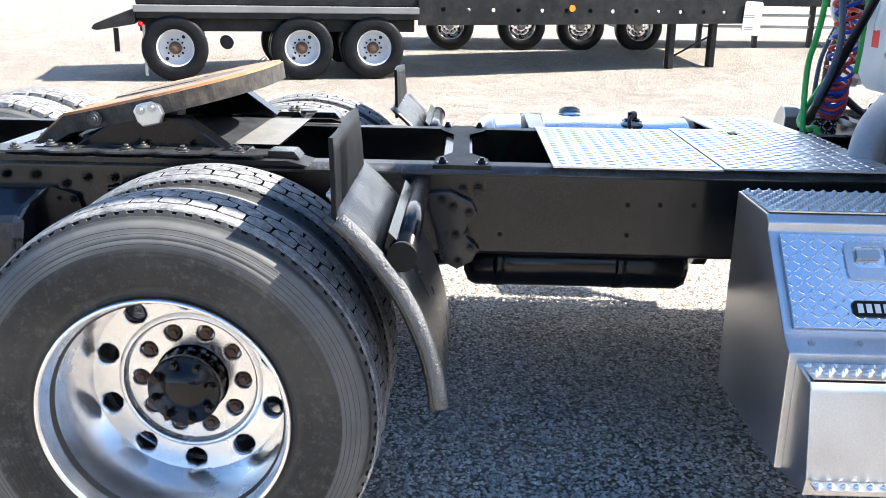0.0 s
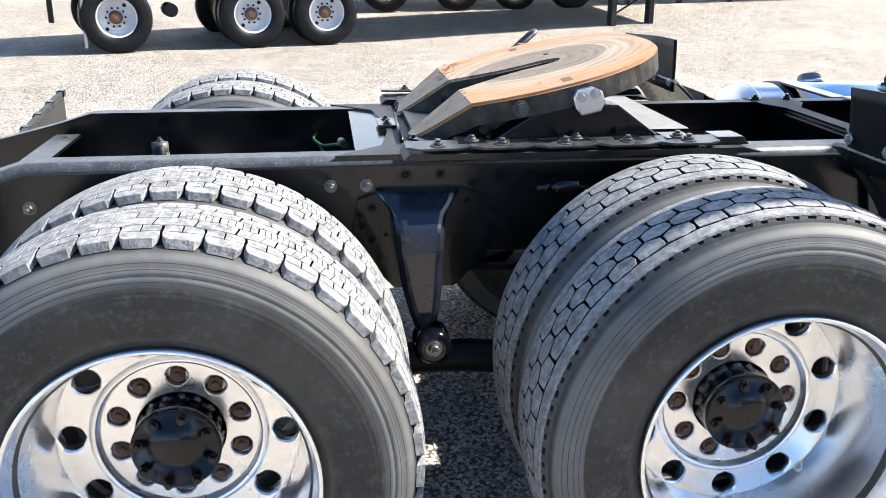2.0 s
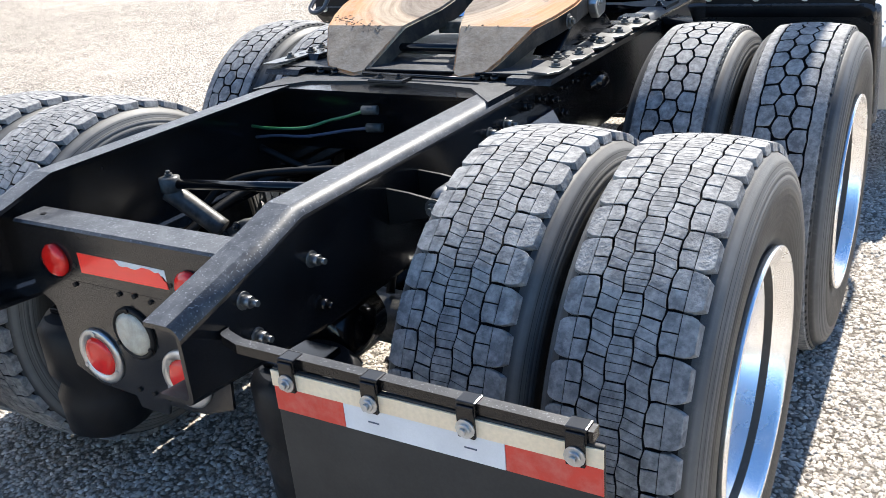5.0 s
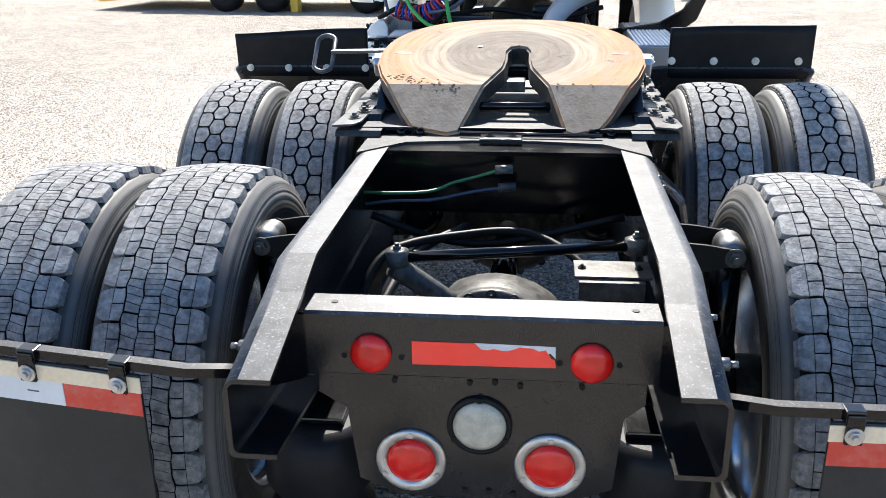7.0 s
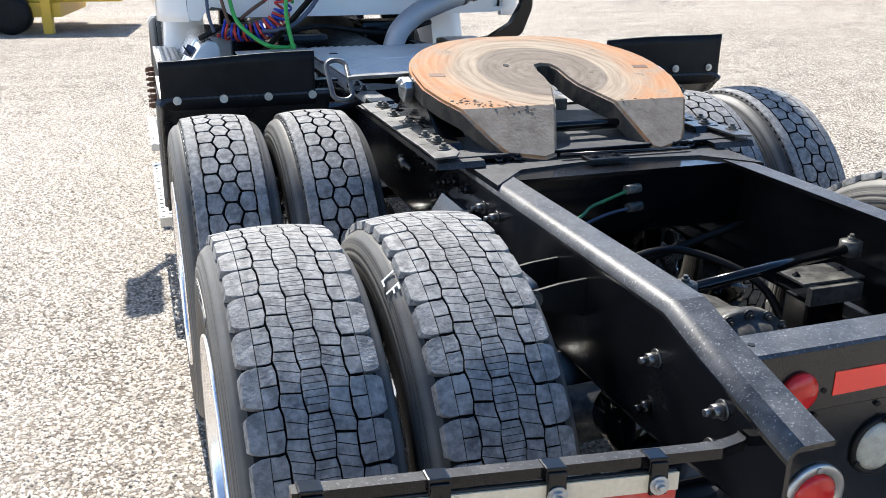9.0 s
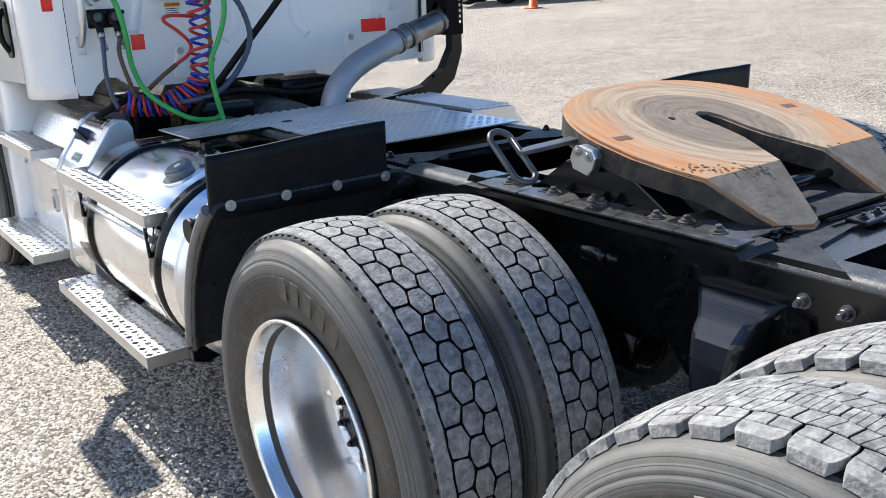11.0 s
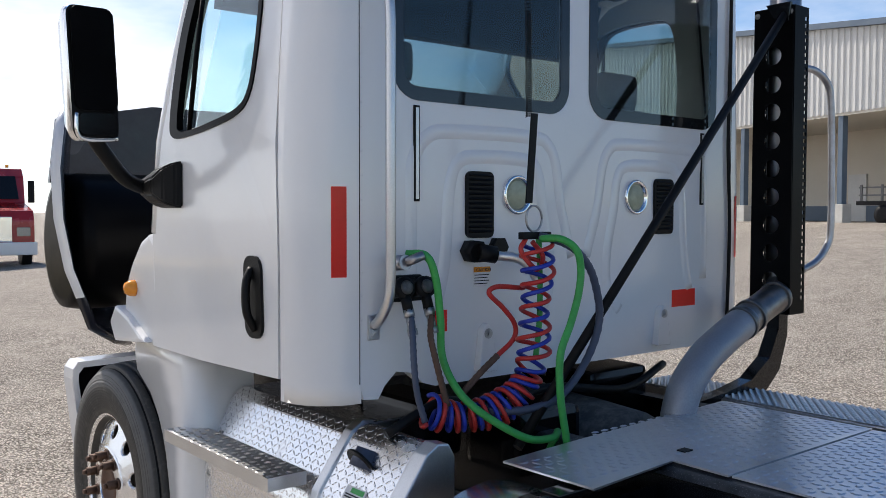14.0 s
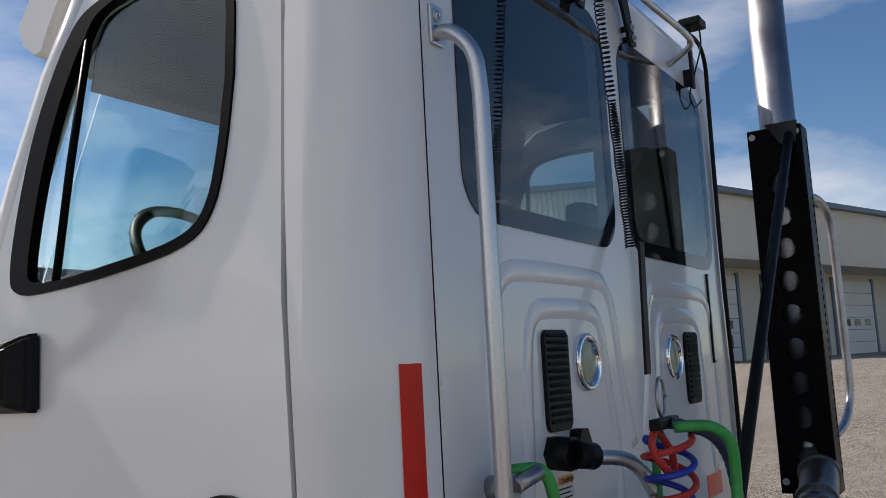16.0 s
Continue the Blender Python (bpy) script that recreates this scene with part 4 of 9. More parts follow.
for y in (0.0, 1.32):
    bm = B()
    tube(bm, [(-0.70, y, 0.535), (-0.35, y, 0.535), (-0.2, y, 0.54), (0.2, y, 0.54), (0.35, y, 0.535), (0.70, y, 0.535)], 0.075, 16)
    lathe(bm, [(-0.20, 0.10), (-0.15, 0.19), (-0.05, 0.235), (0.08, 0.235), (0.16, 0.18), (0.22, 0.10)], 28, "y", (0.0, y, 0.56))
    axle = part("drive_axle", bm, GREASE, truck, "greasy cast drive axle housing")
    for k in range(14):
        t = k * 2 * math.pi / 14
        bm = B()
        hexbolt(bm, (0.21 * math.cos(t), y - 0.11, 0.56 + 0.21 * math.sin(t)), (0, -1, 0), 0.010, 0.010)
        part("bolt", bm, GREASE, axle)
    for side in (-1, 1):
        bm = B()
        lathe(bm, [(side * 0.60, 0.20), (side * 0.47, 0.20), (side * 0.46, 0.17)], 28, "x", (0, y, 0.535))
        part("brake_drum", bm, BLACK, truck)
        bm = B()
        lathe(bm, [(-0.09, 0.05), (-0.085, 0.08), (0.0, 0.085), (0.085, 0.08), (0.09, 0.05)], 24, "y", (side * 0.33, y - 0.28, 0.66))
        part("brake_chamber", bm, BLACK, truck, "black air brake chamber")
bm = B()
lathe(bm, [(-0.05, 0.02), (-0.045, 0.10), (-0.01, 0.128), (0.015, 0.132), (0.018, 0.150), (0.045, 0.152), (0.05, 0.135), (0.10, 0.13), (0.16, 0.10), (0.19, 0.05)], 36, "y", (0.0, -0.20, 0.70))
bowl = part("axle_housing_bowl", bm, GREASE, truck, "dusty grey axle housing bowl with rim bolts")
for k in range(16):
    t = k * math.pi / 8
    bm = B()
    hexbolt(bm, (0.142 * math.cos(t), -0.182, 0.70 + 0.142 * math.sin(t)), (0, -1, 0), 0.009, 0.010)
    part("bolt", bm, GREASE, bowl)
# torque rod across the rear bay
bm = B()
rod(bm, (-0.20, -0.225, 0.95), (0.33, -0.112, 0.95), 0.014, 14)
torque = part("torque_rod", bm, BLACK, truck, "black torque rod with ball ends")
for p in ((-0.22, -0.23, 0.95), (0.345, -0.11, 0.95)):
    bm = B()
    lathe(bm, [(-0.022, 0.014), (-0.018, 0.028), (0.018, 0.028), (0.022, 0.014)], 18, "z", p)
    hexbolt(bm, (p[0], p[1], p[2] + 0.02), (0, 0, 1), 0.010, 0.010)
    part("rod_end", bm, GREASE, torque)
bm = B()
tube(bm, smooth_path([(-0.23, -0.23, 0.93), (-0.17, -0.21, 0.88), (-0.10, -0.19, 0.82)], 6), 0.028, 12)
part("torque_bracket", bm, GREASE, truck)
bm = B()
box(bm, 0.20, 0.39, -0.13, -0.02, 0.868, 0.876, 0.002)
box(bm, 0.21, 0.37, -0.15, -0.13, 0.82, 0.868, 0.002)
lev = part("leveling_bracket", bm, GREASE, truck, "small bare metal valve bracket")
for x in (0.22, 0.36):
    bm = B()
    hexbolt(bm, (x, -0.075, 0.876), (0, 0, 1), 0.007, 0.006)
    part("bolt", bm, GLOSS, lev)
bm = B()
box(bm, 0.23, 0.35, -0.12, -0.03, 0.72, 0.82, 0.008)
part("valve_block", bm, BLACK, truck)

for side in (-1, 1):
    # suspension saddle between the axles
    bm = B()
    prism(bm, [(0.42, 0.93), (0.50, 0.955), (0.72, 0.955), (0.80, 0.93), (0.83, 0.82), (0.80, 0.77), (0.70, 0.66), (0.52, 0.66), (0.42, 0.77), (0.40, 0.82)], "x", side * 0.437, side * 0.455)
    part("hanger_plate", bm, BLACK, truck, "black forged suspension hanger plate")
    bm = B()
    rings = []
    for z, y0, y1, xo in ((0.955, 0.500, 0.74, 0.475), (0.930, 0.515, 0.725, 0.500), (0.905, 0.540, 0.70, 0.530), (0.865, 0.545, 0.688, 0.566), (0.80, 0.550, 0.682, 0.580), (0.70, 0.565, 0.678, 0.580), (0.62, 0.585, 0.672, 0.572), (0.56, 0.605, 0.662, 0.555), (0.53, 0.617, 0.652, 0.540)):
        rings.append([bm.verts.new((side * x, y - 0.030, z)) for x, y in ((0.455, y0), (xo - 0.02, y0), (xo, y0 + 0.02), (xo, y1 - 0.02), (xo - 0.02, y1), (0.455, y1))])
    for a, b in zip(rings, rings[1:]):
        for k in range(6):
            bm.faces.new((a[k], a[(k + 1) % 6], b[(k + 1) % 6], b[k]))
    bm.faces.new(rings[0]), bm.faces.new(rings[-1])
    bmesh.ops.recalc_face_normals(bm, faces=bm.faces[:])
    bmesh.ops.bevel(bm, geom=bm.edges[:], offset=0.006, segments=1, affect="EDGES")
    LEGM = LEGM if side > 0 else pbr("glossy_navy_black", (0.010, 0.012, 0.018), (0.016, 0.018, 0.025), 4.0, (0.10, 0.2), relief=0.03, spec=0.6)
    saddle = part("suspension_leg", bm, LEGM, truck, "tapering gloss black suspension leg")
    bm = B()
    for k in range(5):
        box(bm, side * 0.573, side * 0.5765, 0.575 + k * 0.018, 0.588 + k * 0.018, 0.800, 0.812)
    part("print_mark", bm, BLACK, saddle, "small embossed print mark")
    for y, z in ((0.46, 0.90), (0.785, 0.915), (0.46, 0.805), (0.785, 0.82), (0.815, 0.865), (0.43, 0.85)):
        bm = B()
        hexbolt(bm, (side * 0.455, y, z), (side, 0, 0), 0.013, 0.018)
        part("hanger_bolt", bm, GLOSS, truck, "black hanger bolt")
    bm = B()
    lathe(bm, [(side * 0.46, 0.04), (side * 0.50, 0.055), (side * 0.58, 0.055), (side * 0.60, 0.035)], 24, "x", (0, 0.62, 0.52))
    part("beam_bushing", bm, BLACK, truck, "round rubber beam bushing")
    bm = B()
    hexbolt(bm, (side * 0.60, 0.62, 0.525), (side, 0, 0), 0.016, 0.022)
    part("bushing_bolt", bm, BOLTM, truck, "large bare steel bolt")
    bm = B()
    tube(bm, smooth_path([(side * 0.50, 0.0, 0.43), (side * 0.50, 0.35, 0.43), (side * 0.50, 0.65, 0.455), (side * 0.50, 1.0, 0.43), (side * 0.50, 1.32, 0.43)], 5), 0.050, 12)
    part("equalizer_beam", bm, PLASTIC, truck, "black walking beam")
    # air spring and shock absorber behind the rear axle
    for y, x in ((-0.47, 0.37), (1.66, 0.58)):
        bm = B()
        lathe(bm, [(0.32, 0.09), (0.34, 0.115), (0.44, 0.12), (0.48, 0.10), (0.52, 0.125), (0.64, 0.125), (0.67, 0.10)], 32, "z", (side * x, y, 0))
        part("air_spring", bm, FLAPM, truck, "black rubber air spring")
        bm = B()
        box(bm, side * 0.30, side * 0.43, y - 0.06, y + 0.06, 0.672, 0.688, 0.004)
        part("spring_plate", bm, BLACK, truck)
    bm = B()
    rod(bm, (side * 0.56, -0.16, 0.40), (side * 0.56, -0.13, 0.70), 0.032, 16)
    rod(bm, (side * 0.56, -0.13, 0.66), (side * 0.563, -0.103, 0.925), 0.036, 16)
    shock = part("shock_absorber", bm, BLACK, truck, "black shock absorber with steel eye")
    bm = B()
    lathe(bm, [(-0.158, 0.020), (-0.150, 0.030), (-0.138, 0.034), (-0.132, 0.0355), (-0.075, 0.0355), (-0.069, 0.034), (-0.057, 0.030), (-0.050, 0.020)], 20, "y", (side * 0.565, 0, 0.950))
    part("shock_eye", bm, BOLTM, shock, "bare steel shock eye sleeve")
    for y, d in ((-0.178, -1), (-0.030, 1)):
        bm = B()
        hexbolt(bm, (side * 0.565, y, 0.950), (0, d, 0), 0.016, 0.014)
        part("eye_bolt", bm, GREASE, shock)
    for y in (-0.178, -0.036):
        bm = B()
        prism(bm, [(side * 0.437, 0.895), (side * 0.437, 0.985), (side * 0.50, 0.980), (side * 0.575, 0.968), (side * 0.592, 0.950), (side * 0.575, 0.932), (side * 0.50, 0.915)], "y", y, y + 0.008)
        part("shock_bracket", bm, PLASTIC, truck)
    bm = B()
    lathe(bm, [(0.925, 0.008), (0.926, 0.012), (0.945, 0.012), (0.946, 0.018), (0.960, 0.018), (0.961, 0.013), (0.972, 0.013), (0.974, 0.025), (0.980, 0.028), (1.040, 0.028), (1.046, 0.025), (1.048, 0.014), (1.075, 0.012)], 18, "y", (side * 0.500, 0, 0.965))
    part("shock_top", bm, GLOSS, truck, "shock absorber top mount")

DARKGREEN = pbr("dark_green_air_line", (0.02, 0.12, 0.04), (0.035, 0.17, 0.06), 18.0, (0.3, 0.45), relief=0.05)
# hoses in the rear bay
for pts, mt, r, label in (
        ([(-0.40, 0.30, 0.95), (-0.315, 0.293, 0.95), (-0.205, 0.322, 0.95), (-0.14, 0.365, 0.965), (-0.083, 0.38, 0.977), (-0.006, 0.385, 1.0)], DARKGREEN, 0.0048, "green air line"),
        ([(-0.40, 0.31, 0.91), (-0.315, 0.315, 0.92), (-0.204, 0.332, 0.92), (-0.082, 0.375, 0.935), (0.005, 0.385, 0.945)], GREYHOSE, 0.0048, "grey air line"),
        ([(-0.36, -0.10, 0.72), (-0.30, 0.05, 0.85), (-0.10, 0.20, 0.86), (0.10, 0.24, 0.85), (0.26, 0.10, 0.78), (0.30, -0.02, 0.62)], PLASTIC, 0.012, "black air line"),
        ([(-0.34, -0.30, 0.66), (-0.28, -0.12, 0.78), (-0.22, 0.10, 0.84), (-0.10, 0.30, 0.85)], PLASTIC, 0.014, "black air line"),
        ([(-0.38, 0.30, 0.88), (-0.20, 0.34, 0.80), (0.0, 0.36, 0.78), (0.36, 0.33, 0.88)], PLASTIC, 0.012, "black air line"),
        ([(-0.36, 2.26, 0.86), (-0.10, 2.32, 0.92), (0.15, 2.30, 0.93), (0.36, 2.20, 0.88)], REDHOSE, 0.011, "red air line"),
        ([(-0.36, 2.20, 0.87), (-0.05, 2.26, 0.94), (0.20, 2.22, 0.92), (0.37, 2.14, 0.86)], GREENHOSE, 0.011, "green air line"),
        ([(-0.34, 2.32, 0.83), (0.0, 2.38, 0.90), (0.36, 2.28, 0.86)], AMBER, 0.009, "amber wiring loom")):
    bm = B()
    tube(bm, smooth_path(pts, 8), r, 8)
    part("hose", bm, mt, truck, label)
for p in ((0.0, 0.385, 1.0), (0.01, 0.385, 0.945)):
    bm = B()
    rod(bm, (p[0] - 0.02, p[1], p[2]), (p[0] + 0.03, p[1] + 0.01, p[2]), 0.014, 10)
    part("hose_fitting", bm, GREASE, truck)
# dark beams under the rear bay
for y0, y1, z0, z1 in ((0.16, 0.50, 0.34, 0.46),):
    bm = B()
    box(bm, -0.44, 0.44, y0, y1, z0, z1, 0.02)
    part("transverse_beam", bm, BLACK, truck, "black transverse suspension beam")
# gearbox and drive line seen between the rails
bm = B()
rod(bm, (0, 1.60, 0.60), (0, 3.2, 0.72), 0.05, 16)
part("drive_shaft", bm, BLACK, truck, "black drive shaft")
bm = B()
rod(bm, (0, 0.25, 0.58), (0, 1.05, 0.58), 0.045, 16)
part("drive_shaft", bm, BLACK, truck, "black drive shaft")
bm = B()
lathe(bm, [(2.08, 0.04), (2.095, 0.075), (2.12, 0.088), (2.82, 0.088), (2.845, 0.075), (2.86, 0.04)], 28, "y", (0.27, 0, 0.686))
tank = part("air_tank", bm, GLOSS, truck, "gloss black cylindrical air tank")
for y in (2.20, 2.62):
    bm = B()
    lathe(bm, [(y - 0.02, 0.091), (y + 0.02, 0.090)], 28, "y", (0.27, 0, 0.686))
    part("strap", bm, BLACK, tank)
bm = B()
lathe(bm, [(3.5, 0.12), (3.55, 0.22), (4.2, 0.26), (4.5, 0.30), (5.2, 0.33)], 20, "y", (0, 0, 0.85))
part("transmission", bm, GREASE, truck, "dark greasy transmission housing")
bm = B()
box(bm, -0.42, 0.42, 5.45, 6.0, 0.75, 1.15, 0.03)
part("engine_block", bm, GREASE, truck, "dark engine block under the open hood")

# ---- fifth wheel ----
C5, TILT5 = Vector((0.0, 1.03, 1.252)), 13.0
FW = Matrix.Translation(C5) @ Matrix.Rotation(radians(TILT5), 4, "X")


def fifth_outline():
    """Half outline from the nose round to the ramp tip, then up the throat."""
    pts = [(0.0, 0.362)]
    for k in range(1, 13):
        t = math.pi / 2 - k * math.pi / 24
        pts.append((0.464 * math.cos(t) ** 0.78, 0.362 * math.sin(t)))
    pts += [(0.462, -0.10), (0.435, -0.20), (0.40, -0.285)]
    tip = [(0.335, -0.410), (0.30, -0.460), (0.22, -0.484), (0.19, -0.472)]
    throat = [(0.125, -0.285), (0.055, -0.13), (0.045, -0.06), (0.045, 0.02), (0.030, 0.055), (0.0, 0.066)]
    return pts, tip, throat


def fifth_plate():
    bm = B()
    pts, tip, throat = fifth_outline()
    half = pts + tip + throat
    loop = half + [(-x, y) for x, y in reversed(half[1:-1])]

    def top(x, y):
        return -max(0.0, -0.285 - y) * 0.42
    def skew(x, y):
        """The throat is narrow and lies a little to one side."""
        w = max(0.0, min(1.0, (0.30 - abs(x)) / 0.15)) * (1.0 if y < 0.1 else 0.0)
        return x * (1 - 0.18 * w) + 0.028 * w
    vt = [bm.verts.new((skew(x, y), y, top(x, y))) for x, y in loop]
    vb = [bm.verts.new((skew(x, y) * 0.985, y * 0.985, top(x, y) - (0.066 if y > -0.3 else 0.046))) for x, y in loop]
    n = len(loop)
    # the top is cut into facets so that the ramp bends
    i_edge = len(pts) - 1
    i_thr = len(pts) + len(tip)
    right_tip = list(range(i_edge, i_thr + 1))
    mirror = lambda i: (n - i) % n
    left_tip = [mirror(i) for i in reversed(right_tip)]
    main_right = list(range(0, i_edge + 1)) + list(range(i_thr, len(half)))
    left_main = [mirror(i) for i in reversed(main_right)]
    left_main = [i for j, i in enumerate(left_main) if j == 0 or i != left_main[j - 1]]
    for vs, flip in ((vt, False), (vb, True)):
        for idx, mi in ((main_right, 0), (right_tip, 2), (left_main, 0), (left_tip, 2)):
            seq = []
            for i in idx:
                if not seq or vs[i] is not seq[-1]:
                    seq.append(vs[i])
            f = bm.faces.new(seq[::-1] if flip else seq)
            f.material_index = 1 if flip else mi
    for k in range(n):
        f = bm.faces.new((vt[k], vt[(k + 1) % n], vb[(k + 1) % n], vb[k]))
        f.material_index = 1
    bmesh.ops.recalc_face_normals(bm, faces=bm.faces[:])
    sharp = [e for e in bm.edges if len(e.link_faces) == 2 and e.calc_face_angle(0) > 1.0 and all(v in set(vt) for v in e.verts)]
    bmesh.ops.bevel(bm, geom=sharp, offset=0.008, segments=2, affect="EDGES")
    bmesh.ops.triangulate(bm, faces=[f for f in bm.faces if len(f.verts) > 4], quad_method="BEAUTY", ngon_method="EAR_CLIP")
    return bm


FWSIDE = pbr("dull_grey_casting", (0.018, 0.018, 0.019), (0.045, 0.042, 0.039), 7.0, (0.45, 0.7), 0.0, 0.6, 80, dust=(0.17, 0.135, 0.10), dust_amount=0.45, spec=0.3)
RAMPM = pbr("dusty_ramp_steel", (0.15, 0.122, 0.096), (0.26, 0.215, 0.168), 9.0, (0.7, 0.9), 0.0, 0.6, 90, dust=(0.30, 0.27, 0.23), dust_amount=0.6, spec=0.15)
CRUMB = pbr("dried_brown_grease", (0.11, 0.085, 0.065), (0.20, 0.16, 0.125), 30.0, (0.8, 0.95), relief=0.6, fine=150, spec=0.1)
fw = part("fifth_wheel", fifth_plate(), [FIFTH, FWSIDE, RAMPM], truck, "rusty worn fifth wheel coupling plate", FW)
for x in (-0.382, 0.382):
    bm = B()
    prism(bm, [(x - 0.028, -0.012), (x + 0.028, -0.016), (x + 0.03, 0.012), (x - 0.024, 0.016)], "z", -0.001, 0.0006)
    part("grease_slot", bm, RUST, fw)
bm = B()
rod(bm, (-0.11, 0.06, -0.001), (-0.11, 0.06, 0.002), 0.010, 12)
part("grease_slot", bm, PLASTIC, fw)
# crumbs of dried grease along the edge of the ramps
rng = random.Random(12)
bm = B()
for k in range(62):
    f = rng.random()
    if k < 56:
        x, y = -0.405 + 0.25 * f + rng.gauss(0, 0.012), -0.225 - 0.075 * f + rng.gauss(0, 0.014)
    else:
        x, y = 0.16 + 0.2 * f + rng.gauss(0, 0.01), -0.285 + rng.gauss(0, 0.006)
    q = rng.uniform(0.0018, 0.0048)
    m4 = Matrix.Translation((x, y, 0.0005 - max(0.0, -0.285 - y) * 0.42)) @ Matrix.Rotation(rng.uniform(0, 6.28), 4, "Z") @ Matrix.Diagonal((q * rng.uniform(0.8, 2.2), q, q * 0.45, 1))
    bmesh.ops.create_icosphere(bm, subdivisions=1, radius=1.0, matrix=m4)
tagged(part("dried_grease", bm, CRUMB, fw), "dark crumbling dried grease", kind="stuff")
for side in (-1, 1):
    bm = B()
    prism(bm, [(-0.05, -0.06), (-0.055, -0.02), (-0.035, 0.0), (0.015, 0.0), (0.045, -0.02), (0.05, -0.055), (0.03, -0.085), (-0.035, -0.085)], "x", side * 0.462, side * 0.492, 0.006)
    lug = part("pivot_cover", bm, SATIN, fw, "bare cast pivot cover", Matrix.Translation((0, 0.03, -0.018)) @ Matrix.Diagonal((1, 0.86, 0.86, 1)))
    for y in (-0.025, 0.02):
        bm = B()
        hexbolt(bm, (side * 0.492, y, -0.022), (side, 0, 0), 0.012, 0.008)
        part("bolt", bm, STEEL, lug)
    if side > 0:
        bm = B()
        hexbolt(bm, (0.455, -0.16, -0.035), (1, 0, 0), 0.016, 0.012)
        part("bolt", bm, GREASE, fw)
    # pivot pedestal under the plate
    bm = B()
    prism(bm, [(0.80, 1.09), (1.30, 1.09), (1.17, 1.185), (1.03, 1.195), (0.95, 1.18)], "x", side * 0.36, side * 0.45, 0.005)
    part("pivot_bracket", bm, BLACK, truck, "black fifth wheel mounting bracket")
    # slide rail with toothed edge and hold-down brackets
    bm = B()
    prism(bm, [(0.545, 1.058), (0.560, 1.074), (1.52, 1.074), (1.58, 1.058)], "x", side * 0.39, side * 0.535)
    rail5 = part("slide_rail", pale_top(bm), [RAIL, TOPDARK], truck, "black slide rail with notched edge")
    for k in range(6):
        y = 0.68 + k * 0.15
        bm = B()
        prism(bm, [(y, 1.075), (y + 0.02, 1.098), (y + 0.10, 1.098), (y + 0.12, 1.075)], "x", side * 0.41, side * 0.50, 0.002)
        part("rail_tooth", bm, RAIL, rail5)
        if k % 2 == 0:
            bm = B()
            hexbolt(bm, (side * 0.475, y + 0.06, 1.098), (0, 0, 1), 0.014, 0.010)
            part("bolt", bm, GREASE, rail5)
# bolted hold-down plates along the slide rails, each lying a little askew
rng = random.Random(21)
HOLDM = pbr("scraped_black_plate", (0.010, 0.010, 0.011), (0.022, 0.022, 0.023), 9.0, (0.28, 0.42), relief=0.15, fine=120, dust=(0.16, 0.155, 0.145), dust_amount=0.45, spec=0.7)
for side in (-1, 1):
    for y in (0.64, 0.82, 1.00, 1.18, 1.36):
        hm = Matrix.Translation((side * 0.500, y, 1.092)) @ Matrix.Rotation(radians(rng.uniform(-2.5, 2.5)), 4, "Z") @ Matrix.Rotation(radians(side * 4), 4, "Y")
        bm = B()
        prism(bm, [(-0.042, -0.088), (0.022, -0.090), (0.044, -0.050), (0.044, 0.050), (0.022, 0.090), (-0.042, 0.088)], "z", -0.004, 0.003, 0.0015)
        hd = part("hold_down_plate", bm, HOLDM, truck, "dark bolted hold-down plate", hm)
        bm = B()
        hexbolt(bm, (0.012, 0.0, 0.003), (0, 0, 1), 0.014, 0.011)
        part("bolt", bm, GREASE, hd)
bm = B()
box(bm, -0.50, 0.50, 0.60, 1.35, 1.064, 1.078, 0.003)
part("base_plate", pale_top(bm), [BLACK, TOPDARK], truck, "black fifth wheel base plate")
bm = B()
prism(bm, [(-0.31, 1.30), (-0.28, 1.29), (0.28, 1.29), (0.31, 1.30), (0.31, 1.445), (-0.31, 1.445)], "z", 1.079, 1.086)
part("front_spacer_plate", pale_top(bm), [RAIL, PALEPLATE], truck, "wide pale grey spacer plate ahead of the coupling")
for y, z in ((0.80, 1.10), (0.74, 1.12)):
    bm = B()
    rod(bm, (-0.34, y, z), (0.34, y, z), 0.014, 12)
    part("lock_rod", bm, GREASE if y > 0.78 else BLACK, truck)
bm = B()
box(bm, -0.055, 0.055, 0.93, 1.02, 1.13, 1.17, 0.006)
part("lock_jaw", bm, GREASE, truck, "greasy kingpin lock jaw")
# release handle on the driver's side
HANDLEM = pbr("dull_handle_steel", (0.07, 0.072, 0.078), (0.13, 0.13, 0.135), 16.0, (0.3, 0.5), 0.7, 0.15, 160)
bm = B()
prism(bm, [(-0.40, 1.135), (-0.40, 1.18), (-0.60, 1.155), (-0.665, 1.135), (-0.665, 1.105), (-0.60, 1.11)], "z", 1.236, 1.248, 0.003)
handle = part("release_handle", bm, HANDLEM, truck, "dull steel pull handle with oval grip")
bm = B()
loop = []
for k in range(25):
    t = k * 2 * math.pi / 24
    along = 0.030 * math.sin(t) + (0.055 if math.sin(t) > 0 else -0.055)
    loop.append((-0.690 + 0.034 * math.cos(t), 1.120 + 0.75 * along, 1.236 + 0.66 * along))
tube(bm, loop + [loop[1]], 0.0085, 8)
part("grip", bm, HANDLEM, handle)

